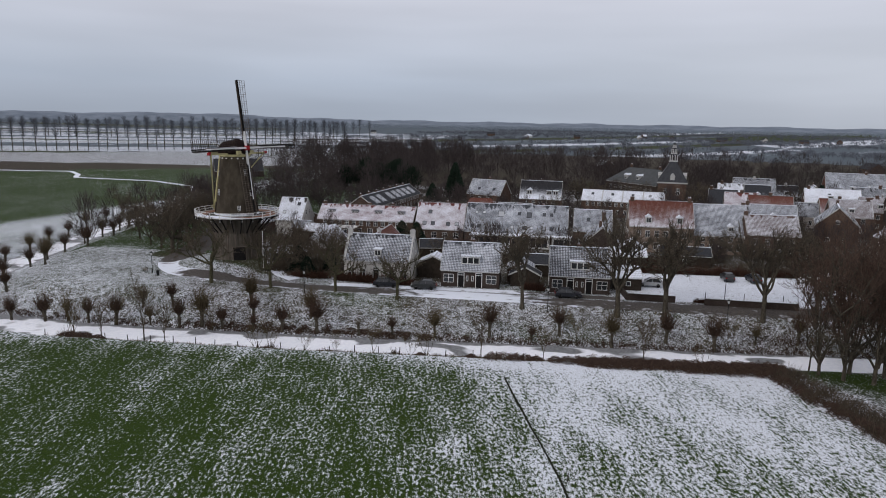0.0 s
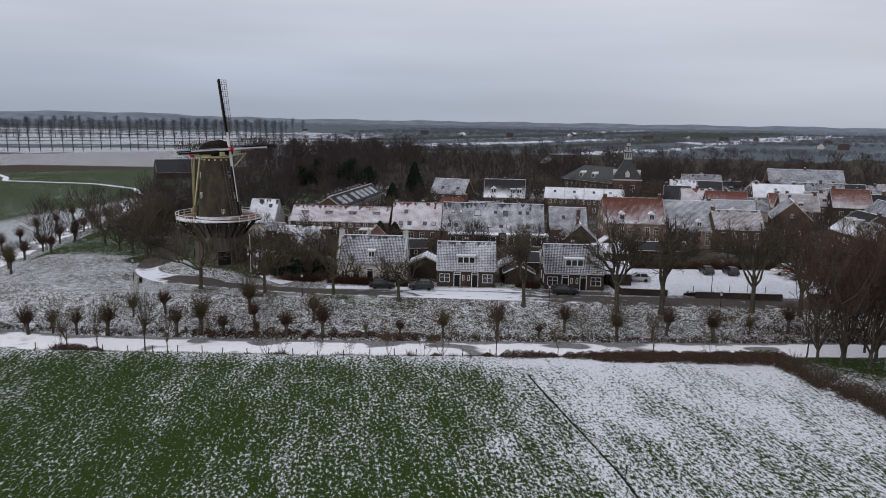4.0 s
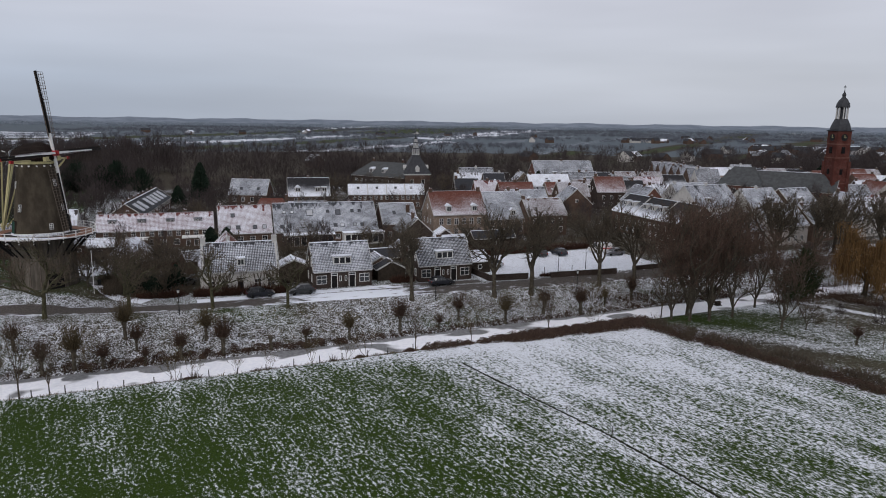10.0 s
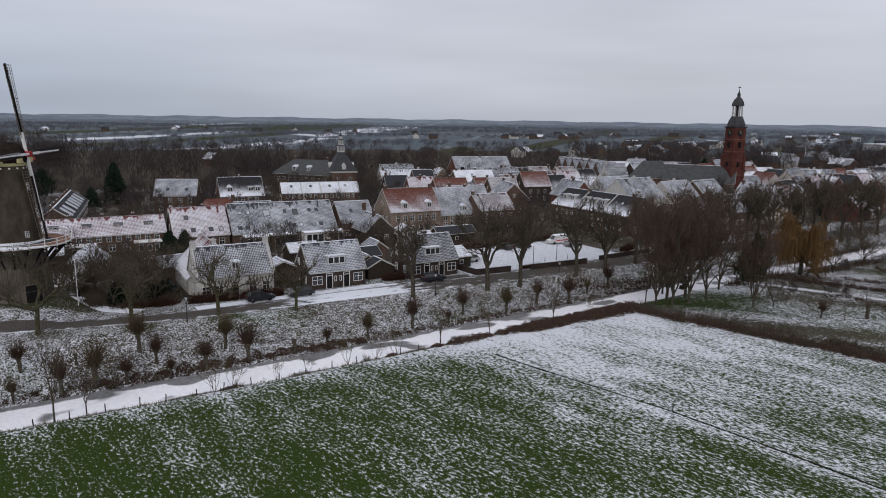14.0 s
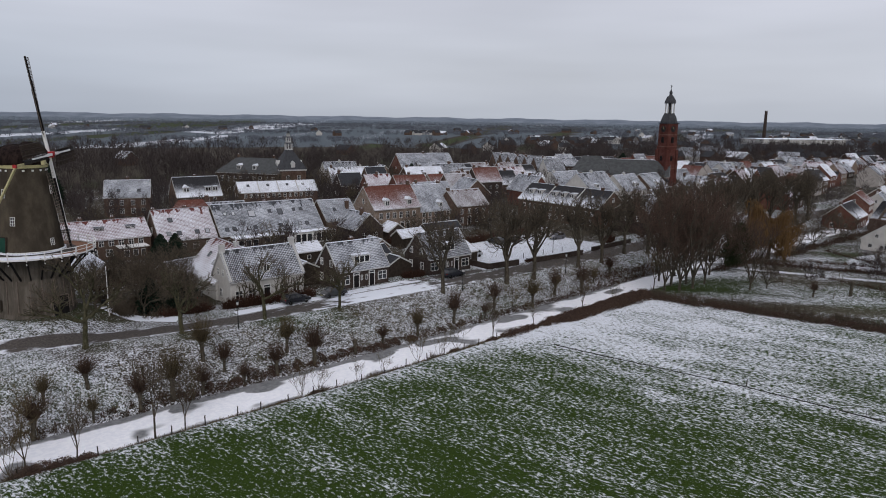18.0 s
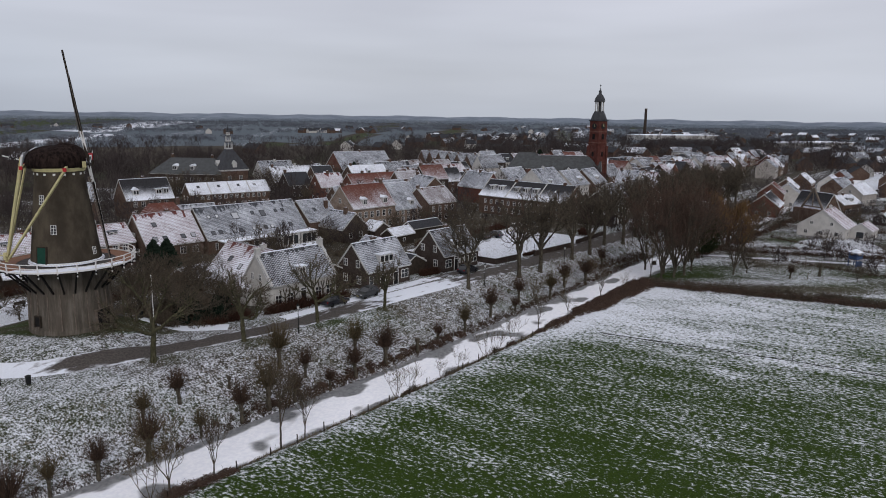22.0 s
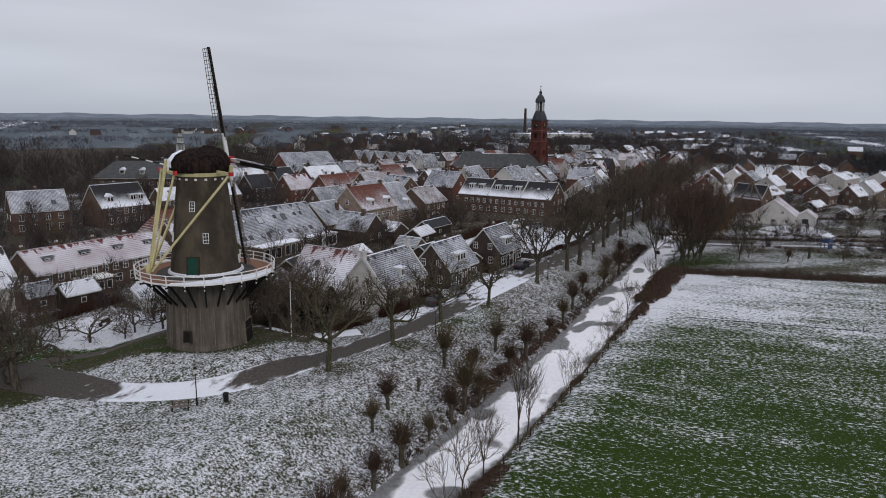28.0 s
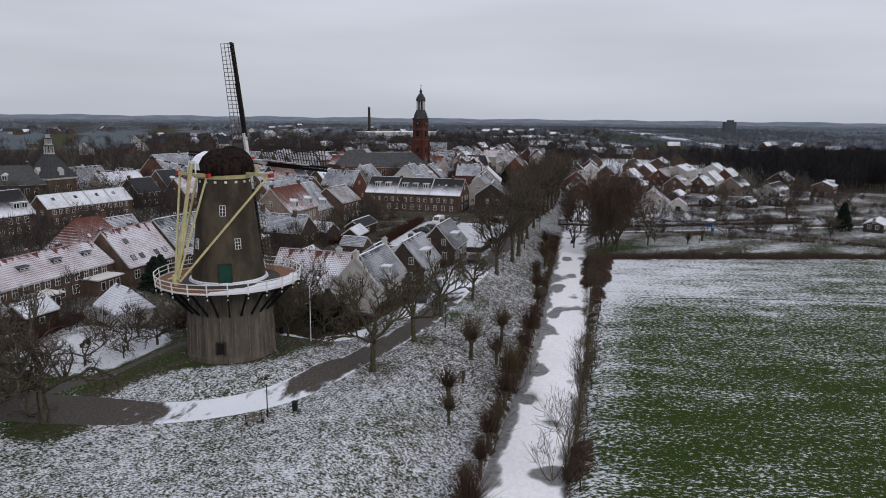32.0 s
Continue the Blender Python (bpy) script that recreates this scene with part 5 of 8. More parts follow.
# terraces of the old streets
for cx, cy, cyaw, n in ((86, 207, -13, 3), (104, 198, -13, 4), (120, 186, -13, 2), (120, 208, -13, 4), (128, 228, -13, 5), (136, 246, -13, 4), (104, 262, -13, 5), (66, 222, -13, 2), (150, 140, 6, 3), (176, 146, 5, 3), (186, 164, -10, 3), (190, 184, -13, 4), (196, 206, -13, 4), (206, 130, 6, 4), (214, 152, -6, 4), (228, 176, -10, 4), (236, 200, -12, 5), (246, 140, 5, 5), (262, 164, -6, 5), (276, 190, -10, 5), (290, 130, 6, 5), (300, 156, 0, 5), (320, 182, -8, 6), (214, 232, -13, 5), (206, 256, -13, 4), (250, 232, -13, 5), (336, 140, 5, 5), (370, 164, 0, 6), (160, 118, 8, 2)):
    yaw_r = radians(cyaw)
    off = -n * 4.6
    for i in range(n):
        L = rng.uniform(7.2, 11)
        off += L / 2
        x, y = cx + off * math.cos(yaw_r), cy + off * math.sin(yaw_r) + rng.uniform(-.8, .8)
        off += L / 2 + rng.choice((0.1, 0.1, 1.8))
        if free(x, y, L / 2):
            e = rng.choice((3.2, 4.6, 5.4, 5.8))
            side = rng.random() < .25
            town_house(x, y, cyaw + (90 if side else 0) + rng.uniform(-2, 2), L if not side else 9.0, rng.uniform(7.5, 9.5), e, e + rng.uniform(3.2, 4.6), rng.choice(WALLS), rng.choice(ROOFS), x < 150)
# the eastern edge of the town, lower houses with darker walls
for x, y, yw, L, D, e, r, w, rf in ((147, 81, 60, 12, 9, 2.6, 9.6, "brick_brown", "roof_mixed"), (164, 77, -20, 11, 8, 4.6, 7.4, "plaster", "roof_white"), (158, 98, 8, 16, 10, 4.4, 8.8, "brick_red", "roof_white"), (176, 101, 10, 11, 9, 6.6, 10.6, "brick_red", "roof_red"), (190, 99, 10, 12, 9, 6.2, 10, "plaster", "roof_grey"), (205, 103, 8, 12, 9, 5.6, 9.6, "plaster", "roof_white"), (172, 60, -20, 10, 9, 4.8, 8.6, "brick_brown", "roof_brown"), (181, 50, -25, 9, 8, 4.2, 8.2, "plaster", "roof_white"), (178, 38, -25, 12, 9, 4.6, 8.4, "brick_pale", "roof_mixed"), (176, 24, -25, 20, 8, 3.4, 6.2, "plaster_grey", "roof_white"), (183, 4, -25, 10, 8, 5.2, 7.2, "plaster", "roof_white"), (150, 62, -22, 9, 5, 2.4, 4.2, "brick_dark", "roof_white"),
                                    (136, 52, -24, 9, 5, 2.3, 3.8, "brick_dark", "roof_white"), (137, 40, -24, 8, 5, 2.3, 3.8, "brick_dark", "roof_mixed"), (145, 28, -24, 10, 5, 2.4, 4, "brick_dark", "roof_white"), (200, 78, -15, 12, 9, 5, 9, "plaster_grey", "roof_white"), (214, 64, -18, 12, 9, 4.4, 8.4, "brick_red", "roof_brown"), (204, 44, -22, 12, 9, 4.4, 8.6, "plaster", "roof_white"), (222, 88, -10, 14, 9, 5, 9, "brick_brown", "roof_grey"), (240, 70, -14, 14, 9, 5, 9, "plaster", "roof_white"), (236, 104, 4, 13, 9, 5.4, 9.6, "brick_brown", "roof_white"), (256, 52, -18, 22, 11, 5, 8, "plaster_grey", "roof_white"), (226, 34, -22, 13, 9, 4.6, 8.6, "brick_red", "roof_white"), (212, 14, -25, 14, 9, 4.6, 8.4, "brick_brown", "roof_grey"),
                                    (262, 98, 3, 13, 9, 5, 9, "plaster", "roof_white"), (282, 76, -10, 14, 9, 5, 9, "brick_brown", "roof_white"), (274, 34, -18, 16, 10, 4.5, 8, "plaster", "roof_white"), (300, 100, 0, 14, 9, 5, 9, "brick_red", "roof_grey"), (312, 60, -12, 16, 10, 5, 8.6, "brick_brown", "roof_white"), (92, 14, -25, 12, 5, 2.5, 3.6, "brick_dark", "roof_white"), (101, 6, -25, 10, 5, 2.5, 3.6, "brick_dark", "roof_mixed")):
    w = "brick_brown" if w == "plaster" and x > 115 and rng.random() < 0.75 else w
    rf = "roof_mixed" if rf == "roof_white" and rng.random() < 0.3 else rf
    town_house(x, y, yw, L * 0.95, D * 0.92, e * 0.85, r * 0.85, w, rf, x < 215)
house("barn", "large dark barn with patchy snow beyond the meadow", -148, 342, 30, 24, 14, 3.2, 9.0, "brick_dark", "roof_dark", roof2="roof_grey", category="barn")
house("villa", "white plastered villa with a snow-dusted red roof", 115.5, 72.0, -4, 10.5, 11.4, 2.7, 6.9, "plaster", "roof_pink", wins=row("l", (-3.6, 0, 3.6), .7, .9, 1.0, "pair") + row("l", (-2.4, 2.4), 3.2, .8, .9, "pair") + row("f", (-3, 0, 3), .8, 1.0, 1.2, "pair"), chim=[(1.5, 0, .7)])
house("garage", "low white garage beside the villa", 117.5, 63.8, -4, 7.0, 5.0, 2.2, 3.9, "plaster", "roof_pink", wins=row("l", (0,), .2, 1.8, 1.7, "plain"), category="garage")
# farm and hamlets on the plain: many tiny roofs
far = MB()
frng = random.Random(3)
for cx, cy, n, sx, sy in ((700, 900, 16, 60, 30), (1100, 1000, 14, 300, 60), (420, 1300, 8, 240, 60), (60, 1500, 6, 260, 70), (1400, 700, 14, 200, 100), (1050, 420, 22, 130, 90), (1300, 250, 14, 160, 130), (600, 560, 34, 60, 30), (430, 430, 18, 120, 30), (470, 250, 40, 70, 60), (450, 90, 36, 60, 70), (560, -40, 14, 100, 80)):
    for _ in range(n):
        x, y = frng.gauss(cx, sx), frng.gauss(cy, sy)
        L, D, h = frng.uniform(8, 18), frng.uniform(7, 10), frng.uniform(3, 5)
        a = frng.uniform(0, math.pi)
        ca, sa = math.cos(a), math.sin(a)
        z = ground_z(x, y)
        loc = lambda u, v, w: (x + u * ca - v * sa, y + u * sa + v * ca, z + w)
        far.slot = frng.choice((0, 0, 0, 0, 3))
        far.add([loc(-L / 2, -D / 2, 0), loc(L / 2, -D / 2, 0), loc(L / 2, D / 2, 0), loc(-L / 2, D / 2, 0), loc(-L / 2, -D / 2, h), loc(L / 2, -D / 2, h), loc(L / 2, D / 2, h), loc(-L / 2, D / 2, h), loc(-L / 2, 0, h + 3.5), loc(L / 2, 0, h + 3.5)],
                [(0, 1, 5, 4), (2, 3, 7, 6), (1, 2, 6, 9, 5), (3, 0, 4, 8, 7)])
        far.slot = frng.choice((1, 2, 4, 4, 4, 4, 4))
        far.add([loc(-L / 2 - .3, -D / 2 - .4, h - .2), loc(L / 2 + .3, -D / 2 - .4, h - .2), loc(L / 2 + .3, 0, h + 3.6), loc(-L / 2 - .3, 0, h + 3.6), loc(-L / 2 - .3, D / 2 + .4, h - .2), loc(L / 2 + .3, D / 2 + .4, h - .2)], [(0, 1, 2, 3), (3, 2, 5, 4)])
single("far_hamlets", far, [M["brick_brown"], M["roof_white"], M["roof_grey"], M["plaster"], M["roof_dark"]], "scattered far farmhouses with snowed roofs", "far houses", kind="stuff")
fac = thing("factory_hall", pose(840, 395, 1, 0, 0, -28), "long pale factory hall on the plain", "factory")
part("wall", MB().box(-60, 60, -20, 20, -1, 8), M["plaster"], fac)
part("roof", MB().box(-61, 61, -21, 21, 8.002, 8.6), M["snow"], fac)
fac = thing("factory_hall", pose(760, 210, 1, 0, 0, -20), "low white greenhouse block on the plain", "factory")
part("wall", MB().box(-55, 55, -18, 18, -1, 6), M["plaster"], fac)
part("roof", MB().box(-56, 56, -19, 19, 6.002, 6.6), M["snow"], fac)
st = thing("factory_chimney", pose(905, 462, 1), "tall dark brick factory chimney", "chimney")
part("shaft", MB().tube([(0, 0, -1, 2.6), (0, 0, 20, 2.2), (0, 0, 44, 1.8)], 14), M["brick_dark"], st)
part("rim", MB().tube([(0, 0, 43.2, 2.2), (0, 0, 44.2, 2.2)], 14), M["stone"], st)

# far concrete with distance haze painted into its blue-grey
M["haze_stone"] = plain("haze_tinted_concrete", (0.075, 0.082, 0.095), 0.9, 0.15, 0.1)
blk = thing("tower_block", pose(1865, -194, 0, 0, 0, 12), "haze-tinted concrete silo block on the far plain", "silo")
part("wall", MB().box(-9, 9, -15, 15, -1, 28), M["haze_stone"], blk)
part("head_house", MB().box(-6, 6, -9, 6, 28.002, 32), M["haze_stone"], blk)

# ---- windmill ----
MX, MY = -53.8, 123.1
MZ = 3.5
NA = -25.0
g = Graph("weathered_mill_base_brick", 0.92)
streaks = g.noise(1.3, 5, 0.65, g.vec((1.6, 1.6, 0.16)))
fine = g.noise(9.0, 3)
low = g.noise(0.5, 4)
c1_ = g.mix(g.step(streaks, 0.35, 0.68), (0.050, 0.044, 0.037), (0.150, 0.134, 0.113))
M["mill_base"] = g.colour(g.mix(g.math("MULTIPLY", g.step(low, 0.45, 0.7), 0.6), g.mix(g.math("MULTIPLY", fine, 0.5), c1_, (0.12, 0.105, 0.085)), (0.075, 0.062, 0.050)))
g.bump(fine, 0.4, 0.02)
g = Graph("brown_mill_tower_brick", 0.92)
streaks = g.noise(0.45, 5, 0.62, g.vec((1.1, 1.1, 0.6)))
fine = g.noise(10.0, 3)
M["mill_tower"] = g.colour(g.mix(g.math("MULTIPLY", fine, 0.45), g.mix(g.step(streaks, 0.35, 0.68), (0.040, 0.033, 0.025), (0.096, 0.081, 0.060)), (0.034, 0.028, 0.021)))
g.bump(fine, 0.4, 0.02)
g = Graph("wet_brown_planks", 0.6)
M["planks"] = g.colour(g.mix(g.island(), (0.11, 0.05, 0.028), (0.24, 0.12, 0.07)))
mill = thing("windmill", pose(MX, MY, MZ), "tall brick tower windmill with white gallery and dark thatched cap", "windmill")


def ring(z, r):
    return (0, 0, z, r)


part("plinth", MB().tube([ring(-0.8, 4.72), ring(0.05, 4.70), ring(1.05, 4.64), ring(1.12, 4.58)], 20), M["mill_base"], mill, "weathered stone plinth")
part("base", MB().tube([ring(1.1, 4.56), ring(5.3, 4.36), ring(8.4, 4.15)], 20), M["mill_base"], mill)
for i in range(20):
    a = 2 * math.pi * i / 20
    ca, sa = math.cos(a), math.sin(a)
    part("rib", MB().beam((4.58 * ca, 4.58 * sa, 1.1), (4.38 * ca, 4.38 * sa, 5.4), 0.10, 0.14), M["grey_wood"], mill)
part("tower", MB().tube([ring(8.4, 3.95), ring(8.9, 3.82), ring(14, 3.2), ring(19.8, 2.55)], 32), M["mill_tower"], mill, smooth=False)
part("plinth_ring", MB().tube([ring(8.72, 4.10), ring(8.9, 4.06), ring(8.98, 3.9)], 32), M["roof_white"], mill)
NP = 12
part("gallery_floor", MB().tube([ring(8.42, 7.25), ring(8.6, 7.3)], NP * 2), M["dark_wood"], mill)
prng = random.Random(5)
for i in range(96):
    a0, a1 = 2 * math.pi * (i + .04) / 96, 2 * math.pi * (i + .96) / 96
    q = [(r * math.cos(a), r * math.sin(a)) for r, a in ((5.3, a0), (7.25, a0), (7.25, a1), (5.3, a1))]
    part("plank", MB().add([(x, y, 8.60) for x, y in q] + [(x, y, 8.64) for x, y in q], [(0, 1, 2, 3), (7, 6, 5, 4), (0, 4, 5, 1), (1, 5, 6, 2), (2, 6, 7, 3), (3, 7, 4, 0)]), M["planks"], mill)
part("inner_floor", MB().tube([ring(8.6, 5.28), ring(8.63, 5.28)], 32), M["asphalt"], mill)
# snow lies on the gallery's southern side
sn = MB()
sv = []
for i in range(15):
    a0, w = radians(195 + i * 8), 1.0 - abs(i - 7) / 9
    sv += [(r * math.cos(a0), r * math.sin(a0), z) for r, z in ((7.15 - 2.6 * w, 8.645), (7.1 - 2.6 * w, 8.68), (7.2, 8.69), (7.22, 8.645))]
sn.add(sv, [(4 * i + k, 4 * i + 4 + k, 4 * i + 5 + k, 4 * i + 1 + k) for i in range(14) for k in range(3)])
part("snow_cover", sn, M["snow"], mill, "settled snow")
for i in range(24):
    a = 2 * math.pi * i / 24
    ca, sa = math.cos(a), math.sin(a)
    part("brace", MB().beam((4.3 * ca, 4.3 * sa, 5.5), (6.9 * ca, 6.9 * sa, 8.36), 0.16, 0.2), M["black"], mill)
    part("joist", MB().beam((3.9 * ca, 3.9 * sa, 8.32), (7.6 * ca, 7.6 * sa, 8.32), 0.14, 0.18), M["black"], mill)
    part("rail_post", MB().beam((7.4 * ca, 7.4 * sa, 8.0), (7.52 * ca, 7.52 * sa, 9.58), 0.10, 0.10), M["white"], mill)
    b = 2 * math.pi * (i + 1) / 24
    cb, sb = math.cos(b), math.sin(b)
    part("hand_rail", MB().beam((7.54 * ca, 7.54 * sa, 9.6), (7.54 * cb, 7.54 * sb, 9.6), 0.10, 0.07), M["white"], mill)
    part("mid_rail", MB().beam((7.5 * ca, 7.5 * sa, 9.15), (7.5 * cb, 7.5 * sb, 9.15), 0.05, 0.07), M["white"], mill)
    part("kick_board", MB().beam((7.42 * ca, 7.42 * sa, 8.66), (7.42 * cb, 7.42 * sb, 8.66), 0.06, 0.18), M["white"], mill)


def on_tower(az, z, lean=7.0):
    r = float(np.interp(z, [8.9, 14, 19.8], [3.82, 3.2, 2.55]))
    return pose(0, 0, 0, 0, 0, az + 90) @ pose(0, -r - 0.01, z, -lean)


for az, z, w, h in ((205, 15.7, 0.6, 1.1), (229, 12.3, 0.6, 1.1), (300, 9.6, 0.55, 0.9), (345, 12.2, .6, 1.1), (330, 16, .6, 1.1), (150, 12.2, .6, 1.1), (100, 15.6, .6, 1.1)):
    f, p = window_meshes(w, h, "small")
    o = part("window", f, None, mill)
    o.matrix_basis = on_tower(az, z)
    part("pane", p, None, o)
for az in (206, 26):
    o = part("gallery_door", MB().box(-0.55, 0.55, -0.12, 0.3, 0, 2.1), M["green_paint"], mill, "dark green boarded door")
    o.matrix_basis = on_tower(az, 8.7, 6)
    part("door_frame", MB().box(-0.68, -0.55, -0.14, 0.3, 0, 2.22).box(0.55, 0.68, -0.14, 0.3, 0, 2.22).box(-0.55, 0.55, -0.14, 0.3, 2.1, 2.22), M["dark_wood"], o)
for az, w, h, z in ((197, 0.75, 1.15, 1.6),):
    # a solid black block paints the shade inside the open hatch
    o = part("hatch", MB().box(-w / 2, w / 2, -0.06, 0.35, 0, h), M["black"], mill, "black block painting the dark of an open hatch")
    o.matrix_basis = pose(0, 0, 0, 0, 0, az + 90) @ pose(0, -4.60, z, -3)
    part("hatch_frame", MB().box(-w / 2 - .12, -w / 2, -.1, .3, -.1, h + .1).box(w / 2, w / 2 + .12, -.1, .3, -.1, h + .1).box(-w / 2, w / 2, -.1, .3, h, h + .12), M["dark_wood"], o)
o = part("cart_door", MB().box(-1.1, 1.1, -0.08, 0.4, 0, 2.7), M["black"], mill, "dark boarded cart door")
o.matrix_basis = pose(0, 0, 0, 0, 0, 296 + 90) @ pose(0, -4.6, 0.3, -3)
part("door_frame", MB().box(-1.2, -1.1, -.1, .3, 0, 2.8).box(1.1, 1.2, -.1, .3, 0, 2.8).box(-1.1, 1.1, -.1, .3, 2.7, 2.8).box(-1.1, 1.1, -.1, .3, 1.78, 1.83), M["grey_wood"], o)
# cap: an oval thatched hood on a cream ring, turned to the sails
cap = MB()
rows_c = ((19.75, 2.9, 2.7), (20.2, 3.15, 2.8), (20.8, 3.1, 2.68), (21.45, 2.75, 2.2), (21.95, 2.15, 1.45), (22.22, 1.25, 0.6), (22.28, 0.45, 0.15))
o_v = []
for z, rx, ry in rows_c:
    for i in range(24):
        a = 2 * math.pi * i / 24
        k = 1.0 + (0.10 if math.cos(a) < -0.3 else 0)
        zz = z + (0.35 * (math.cos(a) > 0.2) * math.cos(a) if z > 20.5 else 0)
        o_v.append((rx * k * math.cos(a), ry * math.sin(a), zz + 0.05 * math.sin(5 * a + z)))
cap.add(o_v, [(k * 24 + i, k * 24 + (i + 1) % 24, (k + 1) * 24 + (i + 1) % 24, (k + 1) * 24 + i) for k in range(len(rows_c) - 1) for i in range(24)] + [tuple(range((len(rows_c) - 1) * 24, len(rows_c) * 24)), tuple(reversed(range(24)))])
head_m = pose(0, 0, 0, 0, 0, NA)
cp = part("cap", cap, M["thatch"], mill, "dark brown thatch", smooth=True)
cp.matrix_basis = head_m
part("ring_beam", MB().tube([ring(19.4, 2.74), ring(19.8, 2.84)], 32), M["cream"], mill)
for i in range(16):
    a = 2 * math.pi * (i + .5) / 16
    part("star_block", MB().box(-.13, .13, -.06, .1, -.11, .11), M["white"], mill).matrix_basis = pose(0, 0, 0, 0, 0, math.degrees(a)) @ pose(0, -2.62, 19.1)
sp = MB()
sp.add([(-3.2, -1.1, 20.3), (-3.25, 0.9, 20.4), (-3.18, -0.9, 20.9), (-3.12, 0.7, 21.0), (-2.65, -0.8, 21.65), (-2.6, 0.5, 21.7), (-1.7, -0.4, 22.1), (-1.75, 0.3, 22.12)], [(0, 1, 3, 2), (2, 3, 5, 4), (4, 5, 7, 6)])
o = part("snow_cover", sp, M["snow"], cp, "patch of snow")
o.matrix_basis = pose(-0.28, 0, 0.05)
# front boards, axle and tail
o = part("breast_board", MB().box(2.5, 2.9, -1.9, 1.9, 19.8, 20.5), M["cream"], cp)
part("axle", MB().limb((0.5, 0, 20.65), (3.7, 0, 21.05), 0.36, 0.34, 10), M["dark_metal"], cp)
part("front_beam", MB().beam((0.9, -6.4, 19.9), (0.9, 6.4, 19.9), 0.26, 0.30), M["cream"], cp)
for s in (-1, 1):
    part("beam_end", MB().beam((0.9, s * 6.4, 19.9), (0.9, s * 6.95, 19.95), 0.36, 0.40), M["red_paint"], cp)
    part("beam_end", MB().beam((-3.6, s * 2.5, 19.9), (-3.6, s * 2.95, 19.95), 0.34, 0.4), M["red_paint"], cp)
    part("long_pole", MB().beam((0.9, s * 6.3, 19.85), (-5.9, s * 0.35, 9.3), 0.22), M["cream"], cp)
    part("short_pole", MB().beam((-3.6, s * 2.45, 19.8), (-6.0, s * 0.3, 9.6), 0.18), M["cream"], cp)
part("back_beam", MB().beam((-3.6, -2.5, 19.9), (-3.6, 2.5, 19.9), 0.28, 0.32), M["cream"], cp)
part("tail_pole", MB().beam((-3.7, 0, 21.0), (-6.2, 0, 8.9), 0.28), M["cream"], cp)
part("winch", MB().tube([(-6.2, 0, 9.2, .3), (-6.2, 0, 10.0, .3)], 10).beam((-7.0, 0, 9.7), (-5.5, 0, 9.7), .1).beam((-6.2, -.9, 9.6), (-6.2, .9, 9.6), .1), M["cream"], cp)
fr = MB()
for s in (-1, 1):
    fr.beam((-3.75, s * .75, 20.0), (-3.6, s * .6, 21.2), .12)
fr.beam((-3.6, -.6, 21.2), (-3.6, .6, 21.2), .12).beam((-3.7, -.7, 20.5), (-3.7, .7, 20.5), .1)
part("tail_frame", fr, M["white"], cp)
for i in range(6):
    p0, p1 = Vector((-3.6, 0.2, 20.6)), Vector((-7.6, 0.9, 21.7))
    part("rod", MB().beam(p0.lerp(p1, i / 6), p0.lerp(p1, (i + 1) / 6), 0.11), M["black" if i % 2 else "white"], cp)
# sails: four arms, lattice on the trailing side
HUB = Vector((2.85, 0, 21.0))
up_l = Vector((-0.133, -0.012, 0.991)).normalized()
right_l = (Vector((0, 1, 0)) - up_l * up_l.y).normalized()
hub_c = HUB + Vector((0.35, 0, 0.0))
part("poll_end", MB().beam(hub_c - Vector((.5, 0, 0)), hub_c + Vector((.45, 0, 0)), .75), M["red_paint"], cp)
nrm = right_l.cross(up_l).normalized()
for k, (arm, side) in enumerate(((up_l, right_l), (right_l, -up_l), (-up_l, -right_l), (-right_l, up_l))):
    c = hub_c + nrm * (0.18 if k % 2 else -0.18)
    sail = part("sail", MB().beam(c, c + arm * 3.0, 0.34, 0.34, up=tuple(nrm)), M["white"], cp, "white inner stock")
    part("stock", MB().beam(c + arm * 3.0, c + arm * 8.2, 0.30, 0.30, up=tuple(nrm)).beam(c + arm * 8.2, c + arm * 12.25, 0.22, 0.22, up=tuple(nrm)), M["black"], sail, "black tarred stock")
    part("stock_face", MB().beam(c + arm * 3.0 + nrm * .17, c + arm * 9.4 + nrm * .13, 0.2, 0.03, up=tuple(nrm)), M["white" if k else "black"], sail)
    n_bar = 25
    for i in range(n_bar):
        r = 2.3 + i * (12.15 - 2.3) / (n_bar - 1)
        tw_ = nrm * (-0.35 + 0.3 * i / n_bar)
        part("lattice_bar", MB().beam(c + arm * r - side * 0.42 - tw_ * .2, c + arm * r + side * 1.75 + tw_, 0.055), M["grey_wood" if k % 2 == 0 else "dark_wood"], sail)
    for s, t in ((-0.42, -.2), (0.55, .31), (1.15, .65), (1.75, 1.0)):
        part("lattice_lath", MB().beam(c + arm * 2.3 + side * s + nrm * (-0.35 * t), c + arm * 12.15 + side * s + nrm * (-0.06 * t), 0.05), M["grey_wood" if k % 2 == 0 else "dark_wood"], sail)
    part("wind_board", MB().beam(c + arm * 2.6 - side * .32, c + arm * 12.1 - side * .32, .28, .03, up=tuple(nrm)), M["black" if k % 2 else "dark_wood"], sail)
    if k in (1, 3):
        part("furled_cloth", MB().limb(c + arm * 2.4 + side * .2 - nrm * .2, c + arm * 9.8 + side * .12 - nrm * .15, .13, .07, 6), M["roof_red"], sail, "furled red-brown sailcloth")

# ---- trees ----


